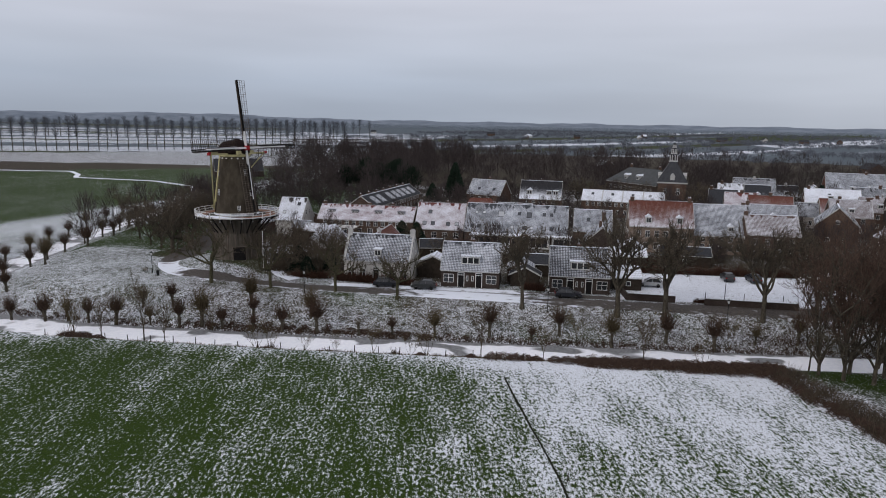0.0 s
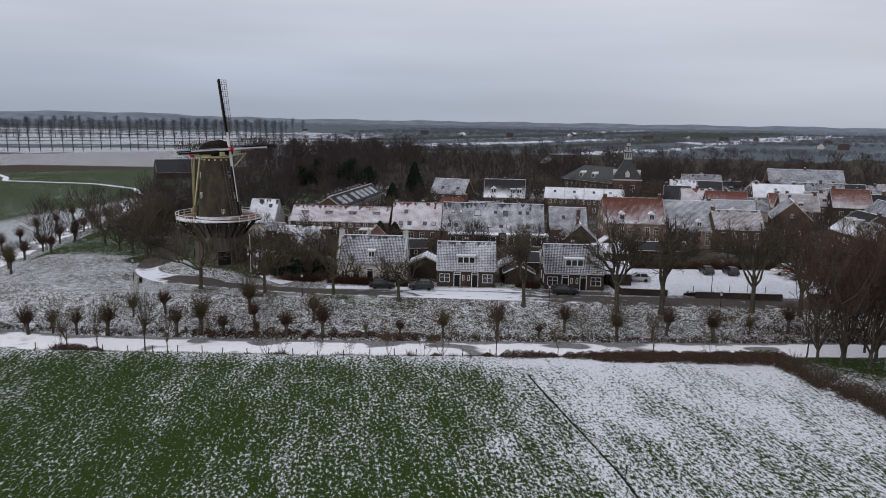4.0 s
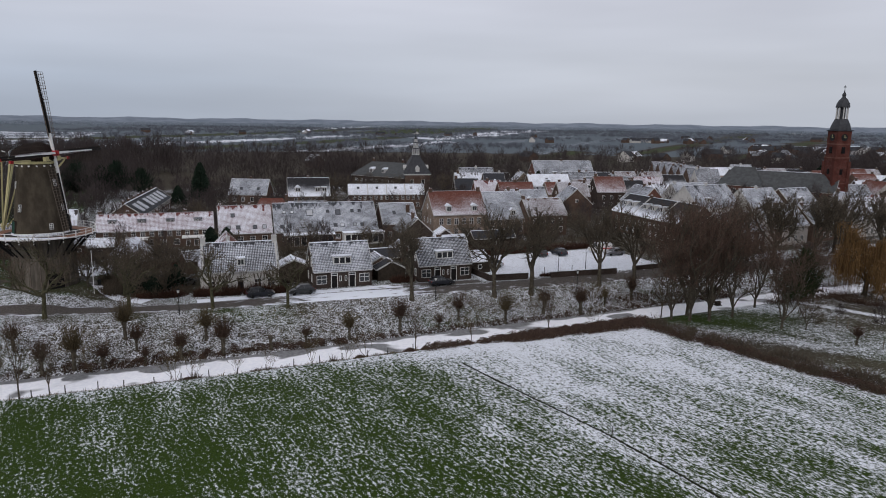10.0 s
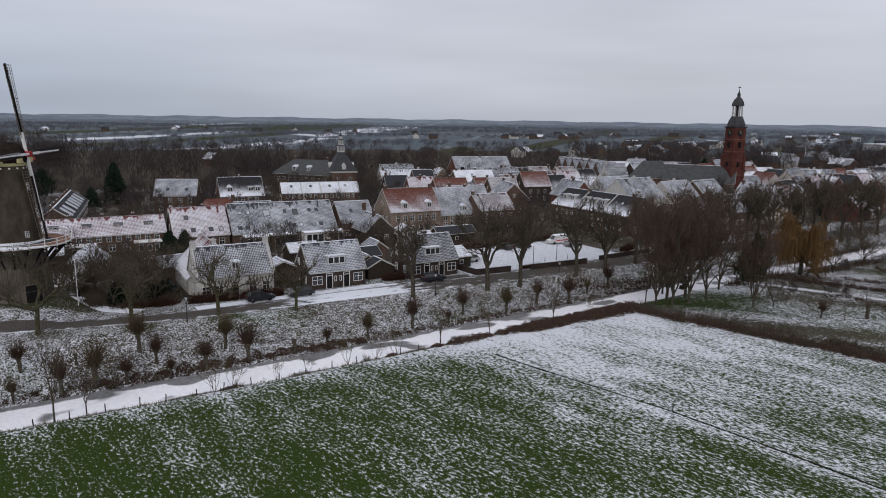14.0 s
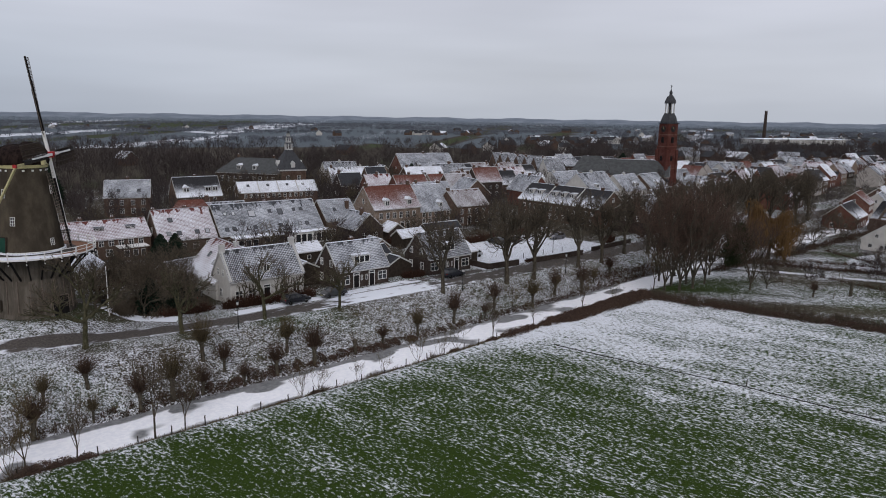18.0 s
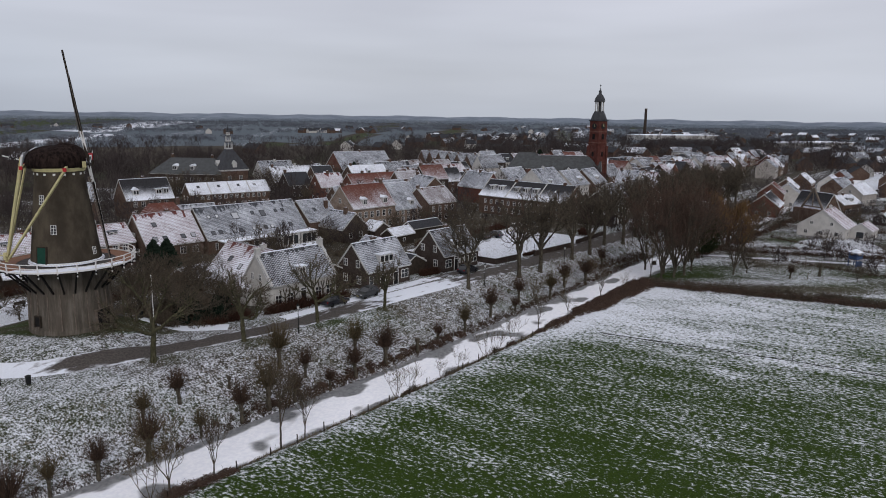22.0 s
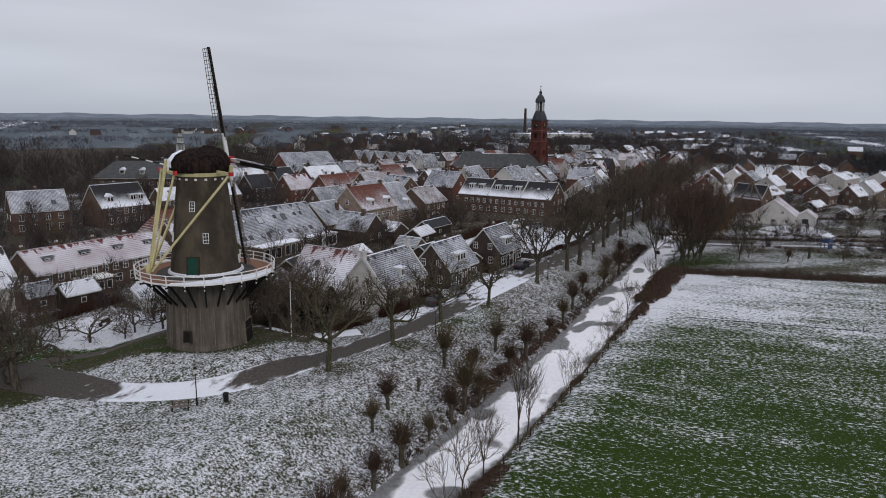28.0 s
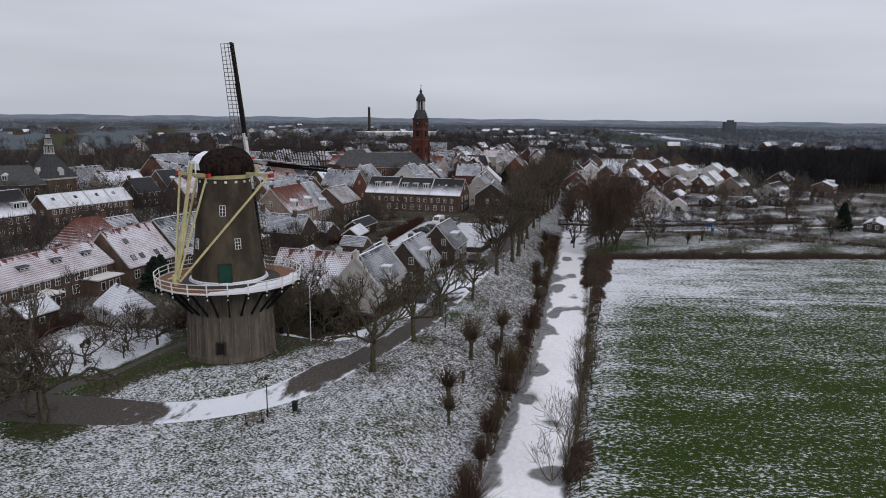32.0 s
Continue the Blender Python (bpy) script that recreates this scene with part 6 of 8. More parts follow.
def tubes(P0, P1, R0, R1, n):
    """Many tapered prisms at once: vertices and quads."""
    P0, P1, R0, R1 = (np.asarray(v, float) for v in (P0, P1, R0, R1))
    d = P1 - P0
    d /= np.maximum(np.linalg.norm(d, axis=1, keepdims=True), 1e-6)
    ref = np.where(np.abs(d[:, 2:3]) > 0.9, np.array([[1.0, 0, 0]]), np.array([[0, 0, 1.0]]))
    s = np.cross(d, ref)
    s /= np.maximum(np.linalg.norm(s, axis=1, keepdims=True), 1e-6)
    u = np.cross(s, d)
    ang = 2 * np.pi * np.arange(n) / n
    off = s[:, None, :] * np.cos(ang)[None, :, None] + u[:, None, :] * np.sin(ang)[None, :, None]
    v = np.concatenate([P0[:, None, :] + off * R0[:, None, None], P1[:, None, :] + off * R1[:, None, None]], 1)
    k = len(P0)
    base = (np.arange(k) * 2 * n)[:, None]
    i = np.arange(n)
    f = np.stack([base + i, base + (i + 1) % n, base + n + (i + 1) % n, base + n + i], -1).reshape(-1, 4)
    return v.reshape(-1, 3), f


def raw_mesh(name, chunks, *mats, slots=None, smooth=False):
    """One mesh from (vertices, quads) chunks; a chunk's slot is its place in slots."""
    me = bpy.data.meshes.new(name)
    o, V, F, S = 0, [], [], []
    for i, (v, f) in enumerate(chunks):
        V.append(v)
        F.append(f + o)
        o += len(v)
        S.append(np.full(len(f), slots[i] if slots else 0))
    V, F, S = np.concatenate(V), np.concatenate(F), np.concatenate(S)
    k = F.shape[1]
    me.vertices.add(len(V))
    me.vertices.foreach_set("co", V.reshape(-1))
    me.loops.add(F.size)
    me.loops.foreach_set("vertex_index", F.reshape(-1).astype(np.int32))
    me.polygons.add(len(F))
    me.polygons.foreach_set("loop_start", np.arange(0, F.size, k, dtype=np.int32))
    for m in mats:
        me.materials.append(m)
    me.polygons.foreach_set("material_index", S.astype(np.int32))
    me.update(calc_edges=True)
    return me


def grow(seed, H, trunk, r0, limbs, spread_a, levels, kids, ratio, up=0.25, wobble=0.16, twig_r=0.018, thin_at=0.035):
    """A bare tree: lists of thick limbs and of thin twigs."""
    rg = random.Random(seed)
    thick, thin = [], []

    def branch(p, d, length, r, level):
        n = 4 if level < 2 else 3
        pts = [p]
        for i in range(n):
            d = (d + Vector((rg.gauss(0, wobble), rg.gauss(0, wobble), rg.gauss(0, wobble) + up * 0.25))).normalized()
            q = pts[-1] + d * (length / n)
            a, b = r * (1 - 0.6 * i / n), r * (1 - 0.6 * (i + 1) / n)
            (thick if r > thin_at else thin).append((pts[-1], q, max(a, twig_r), max(b, twig_r * .8)))
            pts.append(q)
        if level >= levels:
            return
        k = kids[min(level, len(kids) - 1)]
        for j in range(k):
            t = rg.uniform(0.3, 1.0) if j < k - 1 else 1.0
            i = min(n - 1, int(t * n))
            base = pts[i].lerp(pts[i + 1], t * n - i) if t < 1 else pts[-1]
            side = Vector((rg.gauss(0, 1), rg.gauss(0, 1), rg.gauss(0, 0.6)))
            side = (side - d * side.dot(d)).normalized()
            ang = rg.uniform(0.45, 1.0) if j < k - 1 else rg.uniform(0.05, .3)
            nd = (d * math.cos(ang) + side * math.sin(ang) + Vector((0, 0, up * 0.5))).normalized()
            branch(base, nd, length * ratio * rg.uniform(0.7, 1.15), r * (0.52 if j < k - 1 else 0.62), level + 1)

    lean = Vector((rg.gauss(0, .03), rg.gauss(0, .03), 1)).normalized()
    p, n = Vector((0, 0, -0.4)), 4
    rr = r0 * 1.35
    for i in range(n):
        q = p + (lean + Vector((rg.gauss(0, .03), rg.gauss(0, .03), 0))).normalized() * ((trunk + .4) / n)
        nr = r0 * (1.0 - 0.22 * (i + 1) / n)
        thick.append((p, q, rr, nr))
        p, rr = q, nr
    for i in range(limbs):
        a = 2 * math.pi * (i + rg.uniform(-.3, .3)) / limbs
        tilt = radians(spread_a * rg.uniform(.6, 1.2))
        if i == 0:
            tilt *= .25
        d = Vector((math.cos(a) * math.sin(tilt), math.sin(a) * math.sin(tilt), math.cos(tilt)))
        branch(p - Vector((0, 0, rg.uniform(0, trunk * .18))), d, (H - trunk) * rg.uniform(.48, .62), r0 * rg.uniform(.5, .66), 0)
    return thick, thin


def limb_arrays(items, n):
    a = np.array([[*p, *q, ra, rb] for p, q, ra, rb in items])
    return tubes(a[:, :3], a[:, 3:6], a[:, 6], a[:, 7], n)


def tree_kind(name, label, grown, mats, category="tree", group="", hidden_at=None):
    thick, thin = grown
    e = thing(name, pose(0, 0, 0), label, category, group)
    part("trunk", raw_mesh("trunk", [limb_arrays(thick, 6)], mats[0]), None, e)
    part("crown", raw_mesh("crown", [limb_arrays(thin, 3)], mats[1]), None, e)
    return e


class Stand:
    """Kinds of a tree; the first use moves the model, later uses copy it."""

    def __init__(self, models):
        self.models, self.used = models, [False] * len(models)

    def put(self, i, x, y, turn=0.0, scale=1.0, z=None):
        i %= len(self.models)
        m = pose(x, y, ground_z(x, y) if z is None else z, 0, 0, turn)
        if not self.used[i]:
            self.used[i] = True
            self.models[i].matrix_basis = m @ Matrix.Scale(scale, 4)
            return self.models[i]
        ob = copy_thing(self.models[i], m)
        ob.scale = (scale, scale, scale)
        return ob


trng = random.Random(11)
small_lane = Stand([tree_kind("lane_tree", "bare young lane tree with mossy trunk", grow(20 + i, 10.0, 3.4, 0.30, 5, 48, 4, (4, 5, 4, 4), .60, up=.16, wobble=.22, twig_r=.018), (M["bark_green"], M["twig"]), group="trees along the lane") for i in range(2)])
lane = Stand([tree_kind("lane_tree", "tall bare lane tree with ascending limbs", grow(30 + i, 15.5, 4.6, 0.42, 6, 36, 4, (5, 5, 5, 4), .56, up=.26, wobble=.20, twig_r=.015), (M["bark"], M["twig"]), group="trees along the lane") for i in range(3)])
for i, (x, y, s) in enumerate(((-52.0, 107.6, 1.12), (-41.1, 106.2, .98), (-30.0, 105.6, .95), (-19.4, 103.5, .86))):
    small_lane.put(i, x, y, 70 * i, s)
for i, (x, y, s) in enumerate(((0.1, 103.2, .84), (14.4, 102.6, 1.0), (21.2, 102.4, 1.02), (35.6, 103.6, .95), (43.0, 103.4, .92), (53.4, 105.3, .95), (60.5, 104.0, 1.0), (70, 105.2, 1.0), (78.3, 105.0, 1.05), (88.5, 104.5, 1.05), (96.4, 104.0, 1.1), (107, 103.6, 1.1), (119, 103.6, 1.1), (84, 110.4, .9), (101, 110, .9), (128, 104, 1.1), (138, 104.4, 1.1), (126, 110.6, 1), (148, 105, 1.0))):
    lane.put(i, x, y, 97 * i, s)
clump = Stand([tree_kind("grove_tree", "dense bare grove tree with red-brown twigs", grow(40 + i, 14.5, 1.6, 0.25, 6, 25, 4, (5, 4, 4, 4), .60, up=.34, wobble=.18), (M["bark"], M["twig_grove"]), group="grove at the field corner") for i in range(2)])
for i, (x, y, s) in enumerate(((36.4, 85.0, .9), (38.6, 83.4, 1.1), (40.4, 86.2, 1.15), (41.6, 82.6, 1.15), (44.0, 85.2, 1.1), (46.6, 83.0, .95), (48.9, 75.6, .8), (54.6, 86.4, .85), (67.4, 86.0, .7), (47, 92.6, .9))):
    clump.put(i, x, y, 83 * i, s)
# thin willows and pole trees on the near bank
sapling = Stand([tree_kind("sapling", "thin bare sapling on the water's edge", grow(50 + i, 6.5, 1.6 if i < 2 else .3, 0.085, 4, 24 if i < 2 else 42, 3, (4, 4, 3), .6, up=.3, wobble=.14, twig_r=.014, thin_at=.09), (M["bark"], M["twig_olive"]), group="saplings along the moat") for i in range(3)])
for i, (x, y, s) in enumerate(((-62.2, 86.2, 1.2), (-33.6, 85.8, .62), (-28.5, 85.5, .45), (-19.2, 85.6, .72), (-12.0, 86.2, .75), (-35.5, 86.2, .8), (3.1, 86.2, .7), (-14.6, 86.9, .6), (36.0, 87.0, 1.3), (-63.4, 87.2, .9), (23, 86, .6), (-45, 92.9, .9), (-24.5, 86.0, .5), (8, 93.6, .8), (18, 93.5, .8), (29, 93.8, .9), (-60, 92.9, .9))):
    y = y + bend(x) if y > 92 else y
    sapling.put((0 if s > 1 else 2) if i not in (6, 13, 14) else 1, x, y, 61 * i, s)


def pollard(seed, tr, nshoot, reach, mats, name="pollard_willow", label="pollard willow with a knotty head and bare shoots"):
    rg = random.Random(seed)
    e = thing(name, pose(0, 0, 0), label, "tree", "pollards along the moat")
    t = MB()
    lean = rg.gauss(0, .12)
    t.limb((0, 0, -.4), (lean * .4, 0, tr * .5), .27, .20, 7).limb((lean * .4, 0, tr * .5), (lean, 0, tr), .20, .24, 7)
    t.tube([(lean, 0, tr - .15, .24), (lean, 0, tr + .1, .36), (lean, 0, tr + .35, .30), (lean, 0, tr + .45, .12)], 8)
    part("trunk", t, mats[0], e)
    P0, P1, R0, R1 = [], [], [], []
    for _ in range(int(nshoot * 1.35)):
        a, b = rg.uniform(0, 2 * math.pi), abs(rg.gauss(0, .62))
        d = Vector((math.cos(a) * math.sin(b), math.sin(a) * math.sin(b), math.cos(b)))
        p = Vector((lean + .22 * math.cos(a), .22 * math.sin(a), tr + .2))
        ln = reach * rg.uniform(.35, 1.15)
        m = p + d * ln * .5
        q = m + (d + Vector((rg.gauss(0, .15), rg.gauss(0, .15), .3))).normalized() * ln * .5
        P0 += [p, m]
        P1 += [m, q]
        R0 += [.017, .012]
        R1 += [.012, .006]
    part("crown", raw_mesh("crown", [tubes(P0, P1, R0, R1, 3)], mats[1]), None, e)
    return e


tall = Stand([tree_kind("sapling", "tall thin bare sapling on the field bank", grow(57 + i, 8.0, 2.0, .10, 5, 17, 3, (5, 4, 3), .6, up=.5, wobble=.09, twig_r=.012, thin_at=.09), (M["bark"], M["twig"]), group="saplings along the moat") for i in range(2)])
for i, (x, y, s) in enumerate(((-58.3, 86.2, .8), (-51.6, 85.7, 1.1), (-48.6, 85.9, .8), (-5.0, 86.6, .8), (16.0, 87.2, .8))):
    tall.put(i, x, y, 130 * i, s)
poll = Stand([pollard(60, 1.8, 330, 2.5, (M["bark"], M["twig_red"])), pollard(61, 1.6, 330, 2.3, (M["bark"], M["twig_red"])), pollard(62, 2.0, 330, 2.9, (M["bark"], M["twig_olive"])), pollard(63, 1.6, 14, 0.9, (M["bark"], M["twig"]), "pollard_stump", "freshly cut pollard willow with short stubs")])
for i, (x, y) in enumerate(((-77, 92.6), (-71.6, 92.9), (-68.5, 93.6), (-64.8, 93.2), (-60.4, 93.2), (-55.0, 93.4), (-50.4, 93.4), (-54.1, 98.6), (-47.0, 93.6), (-48.5, 98.4), (-43.8, 93.4), (-41.4, 99.0), (-38.9, 93.2), (-34.6, 93.5), (-31.4, 97.0), (-29.4, 93.6), (-18.4, 94.0), (-12.2, 93.8), (-4.4, 94.6), (1.6, 93.8), (12.8, 93.6), (5.6, 95.6), (27, 93.8), (-58.5, 97.5), (-40, 96.2), (20.5, 95.0), (33, 95.5), (39, 96.0))):
    poll.put(i % 3 if i not in (9,) else 3, x, y + bend(x), 50 * i, (.95, 1.2, .7, .85, 1.1, .6, 1.0)[i % 7])
poll.put(3, -23.2, 93.8, 20, 1.0)
# the western moat's two rows of pollards
for k, (x, y) in enumerate(((-93, 111), (-94.6, 120), (-97, 128), (-99.5, 137), (-101.6, 147), (-103, 156), (-104, 165), (-107, 174), (-109.6, 183), (-111, 194), (-86, 103), (-104, 111), (-106.5, 121), (-109, 131), (-111, 141), (-113.5, 151), (-115.6, 161), (-118, 172), (-120, 184), (-122.5, 197), (-90, 118), (-92, 134), (-95, 148))):
    poll.put(k % 3, x, y, 77 * k, 1.0)
# fruit trees in the garden by the mill and old trees at the junction
fruit = Stand([tree_kind("fruit_tree", "low gnarled bare fruit tree in snow", grow(70 + i, 4.6, 1.0, 0.15, 5, 62, 3, (5, 4, 4), .62, up=.10, wobble=.3), (M["bark"], M["twig"]), group="fruit trees by the mill") for i in range(2)])
for i, (x, y, s) in enumerate(((-58.2, 138.6, 1.15), (-52.8, 137.4, 1.0), (-58.6, 143.8, 1.0), (-55.3, 136.0, .7), (-50.2, 135.4, 1.1), (-48.2, 139.6, 1.0), (-62.4, 141.6, 1.1), (-46, 133.6, 1.2))):
    fruit.put(i, x, y, 70 * i, s)
old = Stand([tree_kind("old_tree", "spreading bare old tree by the path", grow(80, 9.0, 2.6, 0.34, 5, 66, 4, (5, 4, 4, 3), .62, up=.08, wobble=.26), (M["bark"], M["twig"]))])
for i, (x, y, s) in enumerate(((-71.4, 131.2, 1.3), (-73.5, 144, 1.0), (-78.5, 148, 1.1), (-80, 158, 1.1), (-84, 168, 1.15), (-77, 170, 1.0), (-88, 180, 1.2), (-80, 186, 1.2), (-64, 146, .8))):
    old.put(0, x, y, 40 * i, s)
yard = Stand([tree_kind("garden_tree", "dense bare garden tree between the houses", grow(90 + i, 8.0, 1.6, 0.2, 6, 45, 4, (5, 4, 4, 3), .62, up=.2, wobble=.22), (M["bark"], M["twig"]), group="garden trees") for i in range(2)])
for i, (x, y, s) in enumerate(((-47.6, 119.6, .9), (-42.0, 117.6, .85), (-36.4, 117.2, .8), (-41.4, 121.6, 1.0), (-43.6, 126.2, .95), (-36.6, 123.6, 1.0), (-38, 130, .9), (-33.5, 128.6, .8), (-14.6, 132, .8), (-8, 145, .8), (3, 143, .8), (12.6, 142, .8), (28, 146, .75), (40, 147, .75), (47, 143, .8), (58, 146, .8), (56, 116, .6), (-24, 146, .7), (-46, 158, .6), (20, 172, .8), (-28, 190, .9), (8, 196, .9), (46, 200, .9), (24, 236, 1.1), (31, 240, 1.2), (37, 234, 1.1), (44, 232, 1.0), (54, 230, 1.1), (18, 244, 1.2), (60, 232, 1.1), (92, 240, 1.1), (100, 208, .8), (124, 176, .8), (140, 170, .9), (152, 158, .9), (178, 130, 1), (196, 122, 1), (130, 100, 1.0), (140, 94, 1.0), (120, 98, .9), (98, 96.5, .8), (88, 84, .7), (104, 86, .8), (118, 84, .8), (126, 66, .8), (120, 50, .9), (104, 34, 1.0), (96, 52, .6), (130, 32, 1.0), (112, 18, 1.1), (150, 45, .9), (160, 20, 1.1), (194, 60, 1), (86, 66, .5), (58, 56, .45), (61, 40, .7), (74, 30, .9), (52, 74, .6))):
    yard.put(i, x, y, 57 * i, s)
for i, (x, y, s) in enumerate((((-80, 138, 1.1), (-76, 135, 1.25), (-77, 144, 1.1), (-81, 156, 1.25), (-84, 169, 1.1), (-86, 144, 1.25)))):
    yard.put(i, x, y, 49 * i, s)
# weeping willow over the water
rg = random.Random(14)
e = thing("weeping_willow", pose(80.6, 86.6, ground_z(80.6, 86.6)), "weeping willow with golden hanging shoots", "tree")
thick, thin = grow(95, 11, 2.8, .42, 6, 58, 2, (4, 4), .6, up=.1, wobble=.25)
P0, P1, R0, R1 = [], [], [], []
for p, q, ra, rb in thick[6:] + thin:
    for _ in range(7):
        a = Vector(p).lerp(q, rg.random())
        if a.z < 3.5:
            continue
        o = Vector((rg.gauss(0, .5), rg.gauss(0, .5), rg.uniform(-.2, .5)))
        m = a + o
        b = m + Vector((rg.gauss(0, .3), rg.gauss(0, .3), -rg.uniform(1.2, 4.2)))
        P0 += [a, m]
        P1 += [m, b]
        R0 += [.03, .026]
        R1 += [.026, .012]
part("trunk", raw_mesh("trunk", [limb_arrays(thick, 6)], M["bark"]), None, e)
part("crown", raw_mesh("crown", [tubes(P0, P1, R0, R1, 3)], M["twig_gold"]), None, e, "golden shoots")
e.matrix_basis = e.matrix_basis @ Matrix.Scale(1.2, 4)


def conifer(seed, H, R, n, mat):
    rg = random.Random(seed)
    e = thing("conifer", pose(0, 0, 0), "dark green conifer among bare trees", "tree")
    part("trunk", MB().limb((0, 0, -.3), (0, 0, H * .9), R * .10, .04, 6), M["bark"], e)
    P0, P1, R0, R1 = [], [], [], []
    for i in range(n):
        t = rg.random() ** .8
        z = H * (.06 + .9 * t)
        a = rg.uniform(0, 2 * math.pi)
        r = R * (1 - t) ** .75 * rg.uniform(.55, 1.08) + .15
        c = Vector((math.cos(a) * r, math.sin(a) * r, z))
        d = Vector((math.cos(a), math.sin(a), rg.uniform(-.2, .9))) * rg.uniform(.4, .9) * (R * .3)
        P0.append(c - d * .6)
        P1.append(c + d * .4)
        R0.append(.16 * R ** .5)
        R1.append(.02)
    part("crown", raw_mesh("crown", [tubes(P0, P1, R0, R1, 4)], mat), None, e)
    return e


con = Stand([conifer(1, 13.6, 4.2, 1500, M["needle"]), conifer(2, 7, 3.2, 700, M["needle"])])
for i, x, y, s in ((0, -25.6, 249, 1.0), (1, -33, 243, .9), (1, -27.6, 152.4, .8), (1, -24.4, 153.6, .75), (0, 91, 226, .8), (1, 95, 231, 1.0), (1, 33, 144, .5), (1, -40.6, 119.2, .7), (1, -38.2, 116.6, .5), (0, 86, 24, .6), (1, -34.8, 120.2, .6), (1, 82, 139, .5), (1, 262, 250, 1.4), (1, 160, 128, .9)):
    con.put(i, x, y, 33 * i, s)

# poplar rows on the western plain

def poplar(seed):
    rg = random.Random(seed)
    H = 27.0
    thick = [(Vector((0, 0, -.5)), Vector((0, 0, 9)), .42, .34), (Vector((0, 0, 9)), Vector((.2, 0, 20)), .34, .18), (Vector((.2, 0, 20)), Vector((.1, .2, H)), .18, .05)]
    thin = []
    for _ in range(130):
        z = 9 + 16.5 * rg.random() ** .8
        a = rg.uniform(0, 2 * math.pi)
        ln = (1.6 + 4.6 * math.sin(math.pi * (z - 7) / 21)) * rg.uniform(.55, 1.1)
        d = Vector((math.cos(a) * .66, math.sin(a) * .66, .74))
        p = Vector((.1, 0, z))
        m = p + d * ln * .6
        thin += [(p, m, .045, .036), (m, m + (d + Vector((0, 0, .4))) * ln * .5, .036, .02)]
        for _ in range(3):
            thin.append((m, m + Vector((rg.gauss(0, 1.1), rg.gauss(0, 1.1), rg.uniform(.6, 2.0))), .034, .02))
    return thick, thin


# the poplar crowns take the twig colour with haze painted in
pop = Stand([tree_kind("poplar", "tall bare roadside poplar", poplar(100 + i), (M["bark"], M["twig_haze_mid"]), group="poplar row on the plain") for i in range(2)])
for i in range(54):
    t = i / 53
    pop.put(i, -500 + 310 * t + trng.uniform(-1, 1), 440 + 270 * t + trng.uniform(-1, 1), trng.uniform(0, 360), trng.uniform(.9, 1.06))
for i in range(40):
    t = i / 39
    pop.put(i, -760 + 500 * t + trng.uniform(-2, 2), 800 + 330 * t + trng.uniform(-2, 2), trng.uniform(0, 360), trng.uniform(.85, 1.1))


def thicket(name, label, spots, mat, kind="stuff", category="woodland"):
    """Many bare trees in one body: (x, y, height, radius, strands, thickness)."""
    rg = np.random.default_rng(len(spots))
    P0, P1, R0, R1 = [], [], [], []
    for x, y, h, r, n, th in spots:
        z = ground_z(x, y)
        P0.append(np.array([[x, y, z - .5]]))
        P1.append(np.array([[x, y, z + h * .55]]))
        R0.append(np.array([r * .018 + th * .3]))
        R1.append(np.array([th * .8]))
        a, b = rg.uniform(0, 2 * np.pi, n), rg.uniform(0, 1, n)
        rr = r * np.sqrt(rg.uniform(0, 1, n)) * np.sin(np.pi * (0.22 + .72 * b))
        c = np.stack([x + rr * np.cos(a), y + rr * np.sin(a), z + h * (.22 + .72 * b)], -1)
        d = np.stack([rr * np.cos(a) / r * .9, rr * np.sin(a) / r * .9, rg.uniform(.5, 1.3, n)], -1)
        d += rg.normal(0, .25, (n, 3))
        d *= (h * .11 * rg.uniform(.6, 1.4, n) / np.maximum(np.linalg.norm(d, axis=1), .1))[:, None]
        P0.append(c - d)
        P1.append(c + d)
        R0.append(np.full(n, th))
        R1.append(np.full(n, th * .3))
    me = raw_mesh(name, [tubes(np.concatenate(P0), np.concatenate(P1), np.concatenate(R0), np.concatenate(R1), 3)], mat)
    return tagged(new(name, me), label, category, kind=kind)


wr = random.Random(21)


def band(n, x0, y0, x1, y1, w, h, strands=80, th=.075, wide=1.0):
    out = []
    for _ in range(n):
        t = wr.random()
        out.append((x0 + (x1 - x0) * t + wr.gauss(0, w), y0 + (y1 - y0) * t + wr.gauss(0, w), h * wr.uniform(.78, 1.08), h * wide * wr.uniform(.30, .42), strands, th))
    return out


thicket("woodland", "bare brown park wood behind the town", band(90, -95, 318, 60, 345, 16, 14) + band(120, 40, 306, 150, 335, 16, 13) + band(130, 150, 300, 320, 265, 16, 13) + band(70, -60, 380, 80, 420, 25, 15) + band(110, -110, 330, -40, 400, 14, 19, 110, .085), M["twig_far"])
thicket("woodland", "dark evergreens at the edge of the park wood", [(x + wr.uniform(-2, 2), y + wr.uniform(-3, 3), h, h * .42, 420, .10) for x, y, h in ((-70, 268, 10), (-64, 276, 12), (-58, 270, 11), (-51, 274, 12), (-46, 268, 10), (-66, 286, 12), (-55, 288, 12))], M["needle"])
thicket("woodland", "ivy-clad tree beside the grove", [(63.6, 85.4, 9.5, 3.0, 700, .06), (61.4, 86.0, 6.5, 2.2, 380, .06)], M["ivy"])
thicket("woodland", "bare trees west of the mill", band(70, -92, 150, -72, 290, 6, 12, 130, .06) + band(30, -98, 262, -60, 275, 9, 13, 110, .06) + band(16, -74, 200, -56, 240, 6, 9, 110, .05), M["twig_far"])
